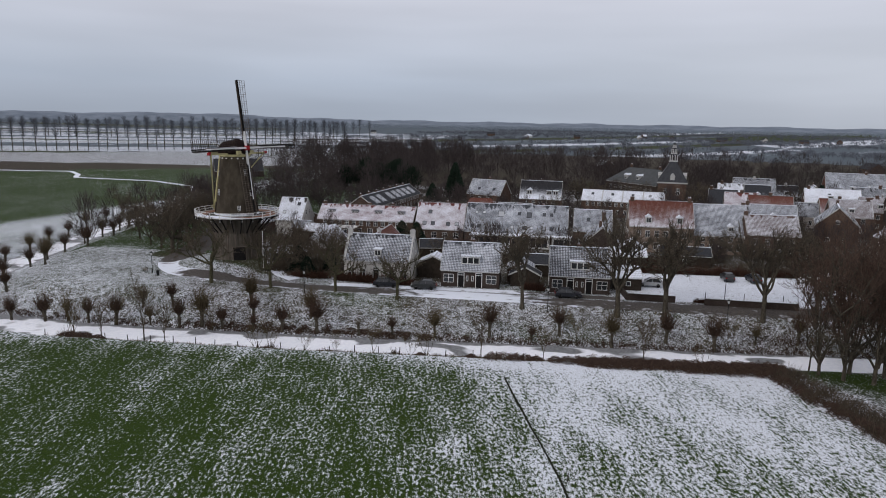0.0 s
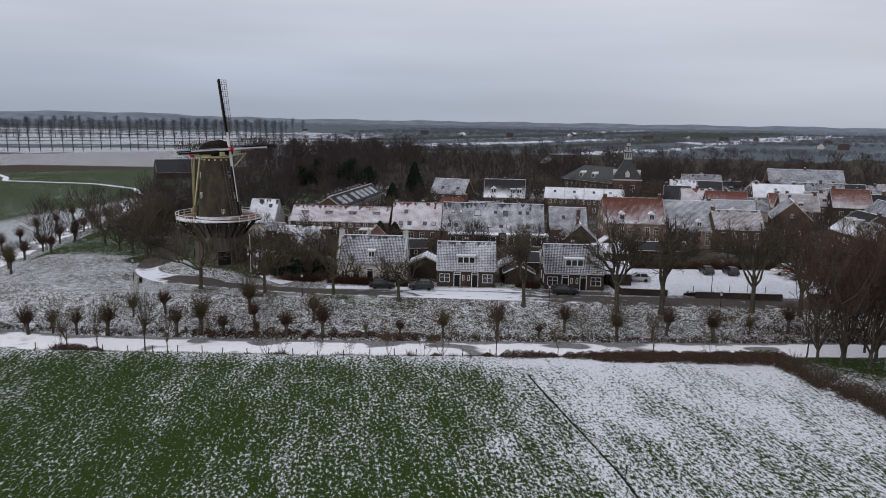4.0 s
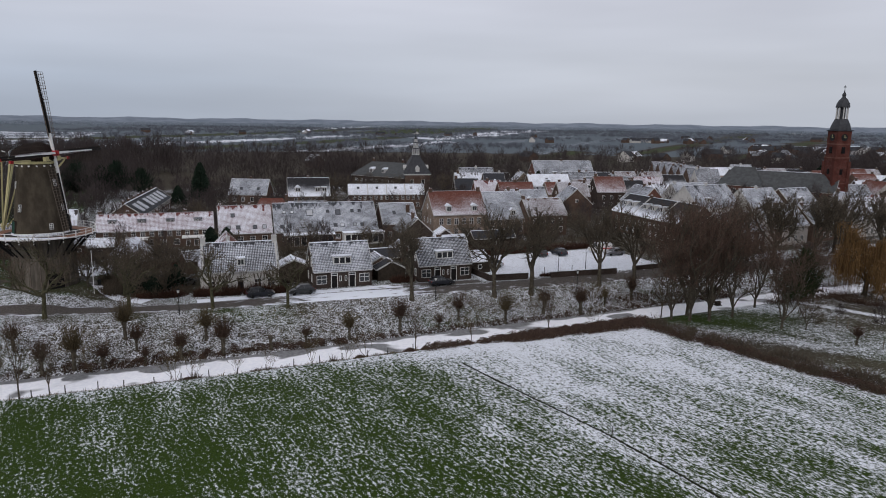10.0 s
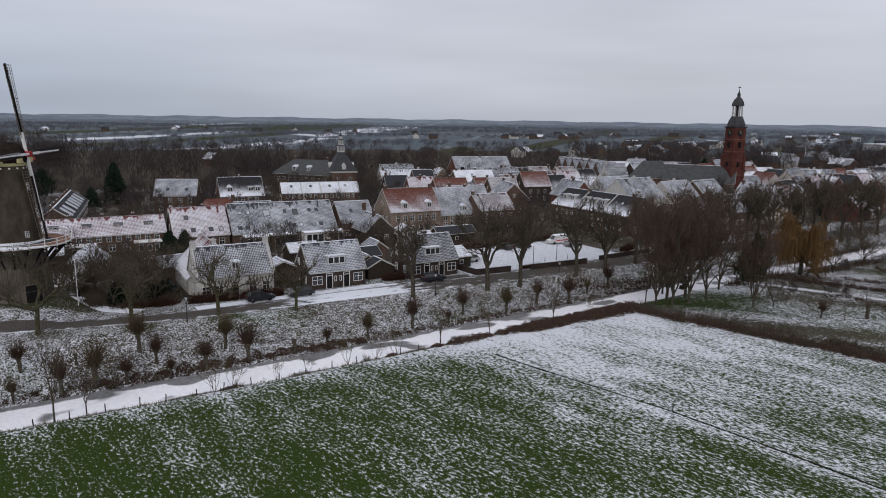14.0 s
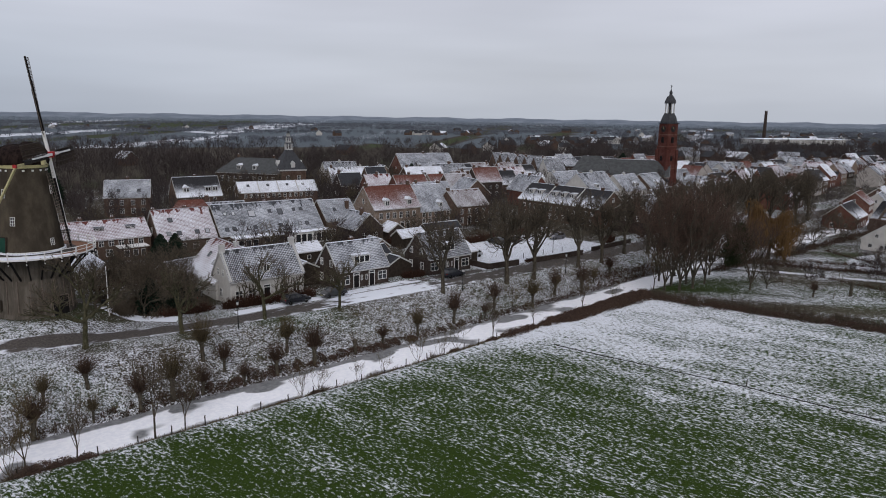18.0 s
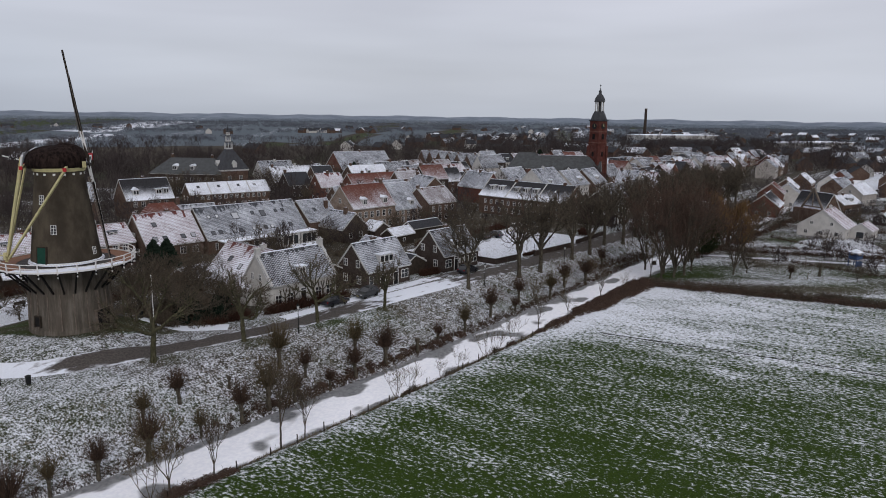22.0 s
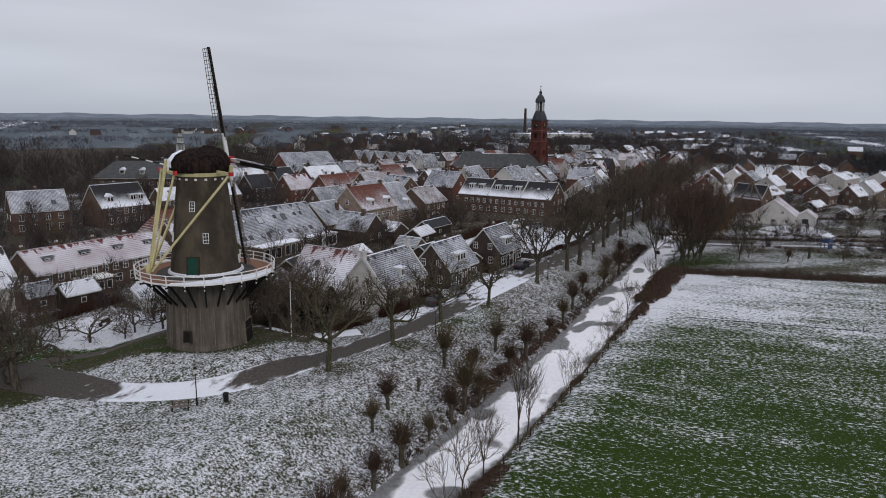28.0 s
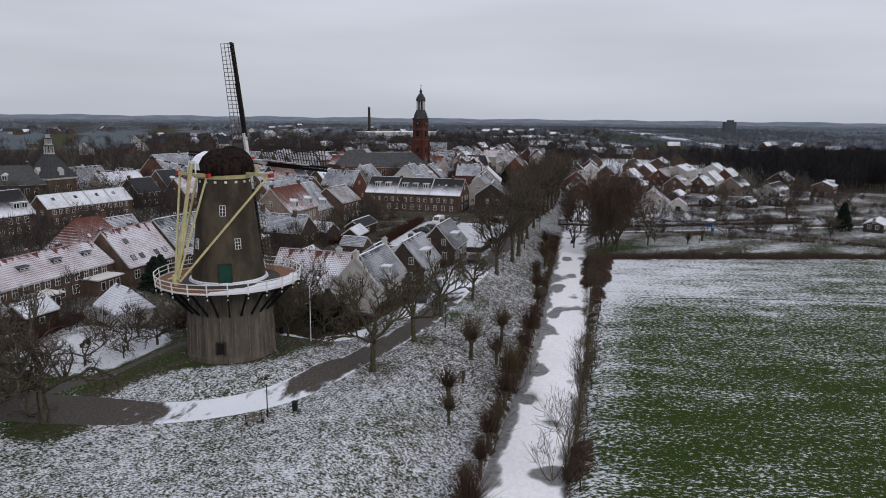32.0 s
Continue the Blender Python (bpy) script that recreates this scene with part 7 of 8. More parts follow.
thicket("woodland", "wide bare woods on the plain", band(110, 200, 400, 700, 420, 40, 14, 60, .13) + band(170, 300, 300, 600, 200, 34, 14, 60, .12) + band(110, 300, 60, 460, 150, 34, 13, 60, .10) + band(50, -60, 500, 240, 520, 35, 13, 60, .13) + band(140, 420, 300, 800, 120, 40, 14, 50, .14), M["twig_far"])
thicket("woodland", "dark bare wood east of the town", band(220, 225, -10, 340, -66, 18, 15, 130, .11) + band(110, 300, 20, 420, -20, 24, 13, 80, .12), M["twig_dark"])
gs = []
for _ in range(60):
    x, y = wr.uniform(-20, 150), wr.uniform(150, 262)
    if all(math.hypot(x - p[0], y - p[1]) > p[2] * .75 + 1.2 for p in TAKEN):
        h = wr.uniform(8, 12)
        gs.append((x, y, h, h * .36, 170, .045))
for _ in range(760):
    x, y = wr.uniform(-75, 150), wr.uniform(140, 292)
    if all(math.hypot(x - p[0], y - p[1]) > p[2] * .8 + 1.5 for p in TAKEN):
        h = wr.uniform(2.5, 8)
        gs.append((x, y, h, h * .42, 110, .045))
for _ in range(260):
    x, y = wr.uniform(62, 230), wr.uniform(-10, 112)
    if (y > 98 or y < 84) and all(math.hypot(x - p[0], y - p[1]) > p[2] * .8 + 1.5 for p in TAKEN):
        h = wr.uniform(1.8, 6)
        gs.append((x, y, h, h * .42, 100, .045))
for _ in range(130):
    x, y = wr.uniform(150, 400), wr.uniform(100, 260)
    if all(math.hypot(x - p[0], y - p[1]) > p[2] * .7 + 1.5 for p in TAKEN):
        h = wr.uniform(5, 10)
        gs.append((x, y, h, h * .4, 70, .06))
thicket("garden_growth", "bare shrubs and small trees of the town gardens", gs, M["twig_far"], category="shrubs")
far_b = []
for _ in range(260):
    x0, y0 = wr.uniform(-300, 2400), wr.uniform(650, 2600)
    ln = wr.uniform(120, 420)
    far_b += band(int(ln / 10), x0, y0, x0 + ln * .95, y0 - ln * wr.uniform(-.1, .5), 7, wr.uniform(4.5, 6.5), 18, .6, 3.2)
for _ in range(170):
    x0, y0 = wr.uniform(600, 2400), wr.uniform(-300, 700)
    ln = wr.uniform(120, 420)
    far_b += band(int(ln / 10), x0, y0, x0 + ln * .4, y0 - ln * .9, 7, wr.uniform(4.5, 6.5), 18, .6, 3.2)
# the belts carry painted blue haze across the plain
thicket("far_tree_lines", "far hedgerows and tree belts across the plain", far_b, M["twig_haze_mid"])
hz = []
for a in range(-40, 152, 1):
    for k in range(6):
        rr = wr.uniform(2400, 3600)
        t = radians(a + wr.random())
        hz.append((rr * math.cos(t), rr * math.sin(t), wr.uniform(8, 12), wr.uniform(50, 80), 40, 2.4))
# these woods have distance haze painted into their colour
thicket("far_tree_lines", "woods along the horizon", hz, M["twig_haze_far"])
# low wooded rise that closes the plain, distance haze painted into its colour
rv, rf = [], []
for i in range(240):
    az = -50 + 205 * i / 239
    t = radians(az)
    hill = 27 + 3 * math.sin(az * .9) + 2 * math.sin(az * 2.3 + 1) + 22 * math.exp(-((az - 117) / 7.5) ** 2) + 12 * math.exp(-((az - 129) / 6.0) ** 2)
    for r, z in ((4050, 0.0), (4200, hill * .8), (4400, hill), (4650, 0.0)):
        rv.append((r * math.cos(t), r * math.sin(t), z))
for i in range(239):
    for k in range(3):
        o = i * 4 + k
        rf.append((o, o + 1, o + 5, o + 4))
g = Graph("wooded_rise_with_painted_haze", 1.0)
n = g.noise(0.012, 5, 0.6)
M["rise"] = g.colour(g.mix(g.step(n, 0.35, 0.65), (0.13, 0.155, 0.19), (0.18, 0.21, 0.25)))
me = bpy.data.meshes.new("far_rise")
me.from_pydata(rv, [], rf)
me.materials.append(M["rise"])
tagged(new("far_rise", me), "low wooded rise tinted with painted haze along the horizon", "hills", kind="structure")


def brush(name, label, spots, mat, category="hedge", kind="stuff"):
    """Low strands: (x, y, radius, height, strands)."""
    rg = np.random.default_rng(len(spots) + 3)
    P0, P1, R0, R1 = [], [], [], []
    for x, y, r, h, n in spots:
        a, b = rg.uniform(0, 2 * np.pi, n), np.sqrt(rg.uniform(0, 1, n))
        px, py = x + r * b * np.cos(a), y + r * b * np.sin(a)
        pz = height(px, py) - .05
        p = np.stack([px, py, pz + h * .45 * rg.uniform(0, 1, n) * (1 - b)], -1)
        d = np.stack([np.cos(a) * b * .6, np.sin(a) * b * .6, np.full(n, 1.0)], -1) + rg.normal(0, .35, (n, 3))
        d *= (h * rg.uniform(.45, 1.0, n) * (1.05 - .5 * b))[:, None] * .8
        P0.append(p)
        P1.append(p + d)
        R0.append(np.full(n, .028))
        R1.append(np.full(n, .012))
    me = raw_mesh(name, [tubes(np.concatenate(P0), np.concatenate(P1), np.concatenate(R0), np.concatenate(R1), 3)], mat)
    return tagged(new(name, me), label, category, kind=kind)


hs = []
for i in range(110):
    t = i / 109
    y = 84.6 - 118 * t
    for k in range(3):
        hs.append((30.6 + .31 * (84.0 - y) + wr.uniform(-.2, 3.8), y + wr.uniform(-.5, .5), wr.uniform(.7, 1.4), wr.uniform(.7, 1.7), 75))
brush("field_hedge", "tangled brown hedge along the field's end", hs, M["twig"])


def bramble(name, label, spots, mat, category="scrub", kind="stuff"):
    """Mounds of arching canes: (x, y, radius, height, canes)."""
    rg = np.random.default_rng(len(spots) + 11)
    P0, P1, R0, R1 = [], [], [], []
    for x, y, r, h, n in spots:
        a, b, c = rg.uniform(0, 2 * np.pi, n), np.sqrt(rg.uniform(0, 1, n)), rg.uniform(0, 2 * np.pi, n)
        px, py = x + r * b * np.cos(a), y + r * b * np.sin(a)
        pz = height(px, py) + h * (1 - b * b) * rg.uniform(.45, 1.05, n) + .08
        ln = rg.uniform(.22, .55, n)
        m = np.stack([px, py, pz], -1)
        t = np.stack([np.cos(c) * ln, np.sin(c) * ln, rg.normal(0, .10, n)], -1)
        sag = np.stack([np.zeros(n), np.zeros(n), ln * rg.uniform(.25, .8, n)], -1)
        for e in (m - t - sag, m + t - sag):
            P0.append(m)
            P1.append(e)
            R0.append(np.full(n, .022))
            R1.append(np.full(n, .012))
    me = raw_mesh(name, [tubes(np.concatenate(P0), np.concatenate(P1), np.concatenate(R0), np.concatenate(R1), 3)], mat)
    return tagged(new(name, me), label, category, kind=kind)


hs = []
for i in range(44):
    x = 8 + 24 * i / 43
    lo, hi = 84.4, 87.0 + bend(x)
    for k in range(4):
        hs.append((x + wr.uniform(-.5, .5), lo + (hi - lo) * (k + wr.random()) / 4, wr.uniform(.8, 1.4), wr.uniform(.5, 1.15), 150))
for x, y, r, h in ((-6.2, 85.6, .9, .5), (-3.4, 85.3, 1.2, .9), (-2.0, 85.5, 1.3, 1.0), (-.6, 85.4, 1.2, .9), (.8, 85.6, 1.1, .8), (2.2, 85.7, .9, .6), (4.6, 85.5, 1.0, .7), (6.2, 85.4, 1.2, .8), (-62.6, 85.4, 1.3, .9), (-61.2, 85.2, 1.4, 1.0), (-59.6, 85.1, 1.2, .8), (-57.8, 85.0, 1.0, .6), (-13.0, 85.8, .7, .4), (-34.0, 85.8, .6, .4)):
    hs.append((x, y, r, h, 210))
for i in range(60):
    t = i / 59
    y = 84 - 56 * t
    hs.append((30.8 + .31 * (84 - y) + wr.uniform(-.2, .8), y, wr.uniform(.8, 1.2), wr.uniform(.5, 1.0), 110))
for i in range(26):
    x = -47 + 34 * i / 25 + wr.uniform(-.8, .8)
    hs.append((x, 93.7 + wr.uniform(-.4, .8), wr.uniform(.4, .9), wr.uniform(.3, .8), 75))
bramble("bramble_thicket", "arching brown bramble mounds along the field edge", hs, M["twig_grove"])
hs = []
for i in range(150):
    x = -66 + 62 * i / 149
    hs.append((x, 85.7 + wr.uniform(-.5, .7), wr.uniform(.3, .6), wr.uniform(.15, .45), 26))
for x in (-63, -62, -60.6, -61.5, -38, -34.6, -33.2, -26, -16.5, -13):
    hs.append((x, 85.9 + wr.uniform(-.5, .5), wr.uniform(.5, .9), wr.uniform(.5, 1.1) * (1.5 if x < -59 else 1), 110))
brush("bank_scrub", "brown bramble scrub on the moat's field bank", hs, M["twig"], "scrub")
hs = []
for i in range(420):
    x = -82 + 150 * i / 419 + wr.uniform(-.4, .4)
    yy = 93.5 if x > -66 else 93.5 + (-66 - x) * .15
    hs.append((x, yy + bend(x) + wr.uniform(-.4, .9), wr.uniform(.25, .6), wr.uniform(.25, .8), 30))
brush("waterside_scrub", "withered red-brown plants along the moat's town bank", hs, M["twig_red"], "scrub")
hs = []
for i in range(330):
    x = -66 + 98 * i / 329
    hs.append((x, 85.9 + wr.uniform(-.7, .5), .4, wr.uniform(.2, .6), 22))
brush("edge_grass", "withered grass on the moat's field edge", hs, M["dry_grass"], "grass")
hs = []
for x0, y0, x1, y1, w, h, n in ((73, 85, 99, 32, .8, 1.4, 110), (84, 79, 110, 24, .5, 1.1, 60), (125, 70, 150, 16, .9, 1.8, 60), (101, 82, 61, 20, .6, 1.1, 60), (92, 97, 130, 99, .8, 1.2, 40), (34, 98.5, 60, 98, 1.5, 1.4, 40), (60, 88, 78, 87, 1.4, 1.8, 30), (84, 85.5, 140, 85, 1.2, 1.6, 60), (70, 96.5, 150, 99, 1.2, 1.5, 50), (62, 20, 70, 74, .5, 1.2, 40)):
    for i in range(n):
        t = i / n
        hs.append((x0 + (x1 - x0) * t + wr.gauss(0, w * .4), y0 + (y1 - y0) * t + wr.gauss(0, w * .4), w, h * wr.uniform(.7, 1.2), 45))
brush("garden_hedges", "brown winter hedges of the eastern gardens", hs, M["twig_red"])

# ---- cars ----
PAINT = {}


def paint(name, c):
    if name not in PAINT:
        g = Graph(name, 0.28)
        g.b.inputs["Specular IOR Level"].default_value = 0.6
        n = g.noise(1.5, 4)
        PAINT[name] = g.colour(g.mix(g.step(n, .3, .7), shade(c, .85), shade(c, 1.1)))
    return PAINT[name]


M["lamp_red"] = plain("red_lamp_glass", (0.25, 0.01, 0.01), 0.3, .1)
M["lamp_clear"] = plain("clear_lamp_glass", (0.5, 0.5, 0.5), 0.2, .1)


def car(x, y, yaw, c_name, c, label, van=False, snow_roof=False):
    L, W = (5.0, 1.95) if van else (4.25, 1.76)
    e = thing("van" if van else "car", pose(x, y, ground_z(x, y) + 0.05, 0, 0, yaw), label, "van" if van else "car")
    mat = paint(c_name, c)
    if van:
        low = [(-2.5, .35), (-2.5, 1.0), (-2.45, 1.05), (1.5, 1.05), (2.35, .95), (2.5, .8), (2.5, .35)]
        top = [(-2.45, 1.05), (-2.4, 1.9), (-2.25, 2.0), (.75, 2.0), (1.0, 1.92), (1.75, 1.05)]
    else:
        low = [(-2.12, .32), (-2.12, .72), (-2.02, .88), (-1.2, .93), (.95, .93), (1.75, .82), (2.08, .68), (2.12, .5), (2.1, .32)]
        top = [(-1.95, .93), (-1.55, 1.36), (-1.2, 1.46), (-.1, 1.47), (.2, 1.42), (1.02, .93)]

    def loft(prof, w0, w1):
        mb = MB()
        n = len(prof)
        zs = [p[1] for p in prof]
        f = lambda z: w0 + (w1 - w0) * (z - min(zs)) / (max(zs) - min(zs))
        v = [(px, s * f(pz), pz) for s in (-1, 1) for px, pz in prof]
        mb.add(v, [tuple(range(n)), tuple(reversed(range(n, 2 * n)))] + [(i, n + i, n + (i + 1) % n, (i + 1) % n) for i in range(n)])
        return mb

    part("body", loft(low, W / 2, W / 2 - .03), mat, e)
    part("cabin", loft(top, W / 2 - .05, W / 2 - .24 if not van else W / 2 - .12), mat if van else M["glass"], e)
    rw = W / 2 - .26 if not van else W / 2 - .16
    if not van:
        part("roof_panel", MB().box(-1.32, .12, -rw, rw, 1.462, 1.50), mat, e)
        for px, pz, qx, qz in ((-1.85, .95, -1.4, 1.46), (-.35, .94, -.35, 1.46), (1.0, .95, .15, 1.46)):
            for s in (-1, 1):
                part("pillar", MB().beam((px, s * (W / 2 - .055), pz), (qx, s * (rw + .015), qz), .09), mat, e)
    else:
        for s in (-1, 1):
            part("side_window", MB().box(.4, 1.25, s * (W / 2 - .11) - .02, s * (W / 2 - .11) + .02, 1.12, 1.7), M["glass"], e)
        part("windscreen", MB().add([(1.72, -.72, 1.1), (1.72, .72, 1.1), (1.08, .66, 1.86), (1.08, -.66, 1.86), (1.76, -.72, 1.1), (1.76, .72, 1.1), (1.12, .66, 1.86), (1.12, -.66, 1.86)], [(3, 2, 1, 0), (4, 5, 6, 7), (0, 1, 5, 4), (2, 3, 7, 6), (1, 2, 6, 5), (3, 0, 4, 7)]), M["glass"], e)
        for s in (-1, 1):
            part("stripe", MB().box(-2.3, 1.0, s * (W / 2 - .005) - .012, s * (W / 2 - .005) + .012, .75, .98), M["red_paint"], e)
    for sx in (-1, 1):
        for s in (-1, 1):
            cx = sx * (1.3 if not van else 1.55)
            t = MB()
            o = 14
            for r, yy in ((.31, -.1), (.33, -.06), (.33, .06), (.31, .1)):
                t.v += [(cx + r * math.cos(2 * math.pi * i / o), s * (W / 2 - .1) + yy, .33 + r * math.sin(2 * math.pi * i / o)) for i in range(o)]
            t.f = [(k * o + i, k * o + (i + 1) % o, (k + 1) * o + (i + 1) % o, (k + 1) * o + i) for k in range(3) for i in range(o)] + [tuple(reversed(range(o))), tuple(range(3 * o, 4 * o))]
            t.s = [0] * len(t.f)
            w = part("wheel", t, M["rubber"], e)
            part("rim", MB().limb((cx, s * (W / 2 - .01), .33), (cx, s * (W / 2 + .012), .33), .2, .17, 10), M["metal"], w)
    for s in (-1, 1):
        part("headlight", MB().box(L / 2 - .14, L / 2 + .01, s * .6 - .17, s * .6 + .17, .6, .74), M["lamp_clear"], e)
        part("tail_light", MB().box(-L / 2 - .015, -L / 2 + .08, s * .66 - .1, s * .66 + .1, .68, .86), M["lamp_red"], e)
        part("mirror", MB().box(.72, .86, s * (W / 2 + .02), s * (W / 2 + .17) + .0, .96, 1.08) if s > 0 else MB().box(.72, .86, -W / 2 - .17, -W / 2 - .02, .96, 1.08), mat, e)
    part("number_plate", MB().box(L / 2 + .002, L / 2 + .02, -.26, .26, .42, .53), M["cream"], e)
    if snow_roof:
        part("snow_cover", MB().box(-1.28 if not van else -2.2, .08 if not van else .7, -rw + .04, rw - .04, 1.502 if not van else 2.002, 1.54 if not van else 2.05), M["snow"], e, "settled snow")
    return e


car(-22.6, 110.4, 2, "black_car_paint", (0.012, 0.014, 0.02), "black hatchback parked before the white cottage")
car(-16.2, 110.3, 184, "dark_car_paint", (0.02, 0.022, 0.022), "dark estate car parked on the snowy strip", snow_roof=False)
car(7.4, 108.9, 2, "black_car_paint", (0.012, 0.014, 0.02), "small black car beside the brick cottage")
car(22.0, 119.6, 172, "silver_car_paint", (0.32, 0.33, 0.34), "silver car on the snowed car park")
car(52.0, 127.6, 176, "white_van_paint", (0.6, 0.6, 0.6), "white van with red stripe on the car park", van=True, snow_roof=True)
car(52.6, 123.2, 178, "grey_car_paint", (0.10, 0.10, 0.11), "grey car parked in the snow")
car(37.0, 127.6, 88, "dark_car_paint", (0.02, 0.022, 0.022), "dark car at the car park's hedge")
car(41.4, 127.2, 92, "black_car_paint", (0.012, 0.014, 0.02), "black car at the car park's hedge")
car(-33.4, 121.5, 60, "dark_car_paint", (0.02, 0.022, 0.022), "dark car in the snowy drive beside the cottage")
car(-73.5, 163, 75, "silver_car_paint", (0.32, 0.33, 0.34), "silver car by the western lane")

# ---- lamps, posts and furniture of the lane ----


def street_lamp(x, y):
    e = thing("street_lamp", pose(x, y, ground_z(x, y)), "black cast-iron street lamp with lantern head", "street lamp", "lamps along the lane")
    part("pole", MB().tube([(0, 0, -.3, .09), (0, 0, .6, .09), (0, 0, .75, .055), (0, 0, 3.2, .04)], 8), M["dark_metal"], e)
    part("collar", MB().tube([(0, 0, .6, .11), (0, 0, .72, .11)], 8).tube([(0, 0, 2.9, .07), (0, 0, 3.0, .07)], 8), M["dark_metal"], e)
    la = part("lantern", MB().tube([(0, 0, 3.2, .12), (0, 0, 3.62, .20)], 6), M["lamp_clear"], e, "clear glass lantern")
    part("lantern_cap", MB().tube([(0, 0, 3.62, .24), (0, 0, 3.72, .18), (0, 0, 3.86, .05), (0, 0, 4.0, .02)], 6), M["dark_metal"], la)


for x, y in ((-65.4, 112.7), (4.0, 102.7), (30.2, 102.3), (62.5, 102.6), (-34.6, 103.9)):
    street_lamp(x, y)
e = thing("flagpole", pose(-46.6, 117.2, ground_z(-46.6, 117.2)), "white flagpole beside the mill", "flagpole")
part("pole", MB().tube([(0, 0, -.3, .07), (0, 0, 6.6, .04)], 8), M["white"], e)
part("truck", MB().tube([(0, 0, 6.6, .07), (0, 0, 6.72, .05)], 8), M["white"], e)
e = thing("bench", pose(-67.0, 113.1, ground_z(-67.0, 113.1), 0, 0, -47), "weathered park bench facing the fields", "bench")
for i in range(3):
    part("slat", MB().box(-.9, .9, -.22 + i * .16, -.10 + i * .16, .42, .46), M["grey_wood"], e)
for i in range(2):
    part("back_slat", MB().box(-.9, .9, .27, .31, .56 + i * .18, .68 + i * .18), M["grey_wood"], e)
for s in (-1, 1):
    part("leg", MB().box(s * .7 - .05, s * .7 + .05, -.2, -.12, -.1, .42).box(s * .7 - .05, s * .7 + .05, .24, .27, -.1, .92), M["dark_metal"], e)
e = thing("bench", pose(-52.8, 143.4, ground_z(-52.8, 143.4), 0, 0, 190), "dark garden bench standing in snow", "bench")
for i in range(3):
    part("slat", MB().box(-.8, .8, -.22 + i * .16, -.10 + i * .16, .42, .46), M["dark_wood"], e)
part("back", MB().box(-.8, .8, .27, .31, .5, .92), M["dark_wood"], e)
for s in (-1, 1):
    part("leg", MB().box(s * .65 - .05, s * .65 + .05, -.2, .3, -.1, .42), M["dark_wood"], e)
for x, y, lab in ((-63.4, 111.0, "dark grey litter bin beside the lane"), (-46.2, 121.2, "dark grey litter bin near the mill")):
    e = thing("litter_bin", pose(x, y, ground_z(x, y)), lab, "litter bin")
    part("barrel", MB().tube([(0, 0, -.1, .24), (0, 0, .78, .27)], 12), M["dark_metal"], e)
    part("lid", MB().tube([(0, 0, .78, .30), (0, 0, .86, .30), (0, 0, .95, .12)], 12), M["dark_metal"], e)
for i in range(22):
    x = -66 + i * 3.15 + trng.uniform(-.4, .4)
    y = 84.9 + trng.uniform(-.15, .15)
    hh = trng.uniform(.75, 1.05)
    single("fence_post", MB().limb((0, 0, -.3), (trng.gauss(0, .05), trng.gauss(0, .05), hh), .065, .055, 7).add([(-.05, -.05, hh), (.05, -.05, hh), (.05, .05, hh), (-.05, .05, hh)], [(0, 1, 2, 3)]), M["dark_wood"], "weathered wooden fence post on the field edge", "fence post", "fence posts along the moat", m=pose(x, y, ground_z(x, y)))
# the furrow across the field
for i, (x, y) in enumerate(((4.2, 54.9), (5.0, 48.5), (5.7, 43), (2.7, 61), (6.4, 37), (7.1, 31))):
    single("furrow_post", MB().limb((0, 0, -.3), (.02, 0, .85 if i == 0 else .55), .06 if i == 0 else .035, .05 if i == 0 else .03, 6), M["dark_wood"], "thin wooden marker post along the furrow", "post", "posts along the furrow", m=pose(x + .3, y, 0.0))
g = Graph("dark_furrow_soil", 0.95)
r, gr, br, al = g.attr("lane")
n = g.noise(2.4, 4)
M["furrow"] = g.colour(g.mix(g.step(g.math("ADD", n, g.math("MULTIPLY", r, .6)), .75, .95), (0.014, 0.016, 0.008), (0.62, 0.65, 0.70)))
furrow_y = [78.4 - 1.1 * i for i in range(72)]
furrow_x = [float(np.interp(-y, [-78.4, -73.5, -65.8, -54.9, -44, -30, -14, 0], [-1.6, -.6, 1.3, 4.0, 5.6, 7.4, 9.4, 11])) for y in furrow_y]
ribbon("furrow", [(x + wr.gauss(0, .07), y, wr.uniform(.13, .25), wr.uniform(0, .18), .9) for x, y in zip(furrow_x, furrow_y)], "dark narrow furrow across the sown field", "furrow", lift=.10, material="furrow", cols=5)
hs = []
for i in range(260):
    t = i / 259
    y = 78.4 - 74 * t
    x = np.interp(-y, [-78.4, -73.5, -65.8, -54.9, -44, -30, -14, 0], [-1.6, -.6, 1.3, 4.0, 5.6, 7.4, 9.4, 11])
    hs.append((float(x) + wr.gauss(0, .12), y, .22, wr.uniform(.12, .3), 10))
brush("furrow_grass", "dark rough grass along the furrow", hs, M["ivy"], "grass")

# ---- walls, hedges and fences of the front gardens ----
for x0, y0, x1, y1, h in ((16.6, 109.3, 24.0, 108.7, 1.05), (28.3, 108.1, 42.0, 107.5, 1.0), (16.6, 109.3, 16.2, 116, 1.05), (46.5, 108.6, 62, 109.6, .9)):
    e = thing("garden_wall", pose(0, 0, 2.4), "low dark wall along the car park", "wall", "car park walls")
    part("wall_body", MB().beam((x0, y0, h / 2 - .2), (x1, y1, h / 2 - .2), .28, h + .4), M["brick_dark"], e)
    part("coping", MB().beam((x0, y0, h + .05), (x1, y1, h + .05), .38, .09), M["dark_wood"], e)
for i in range(5):
    x, y = 29.5 + 3.0 * i, 112.5
    single("bollard", MB().limb((0, 0, -.3), (0, 0, 3.4 if i in (1, 3) else 1.0), .06, .05, 8), M["dark_metal"], "dark slim post on the car park", "post", "posts on the car park", m=pose(x, y, 2.5))
hs = []
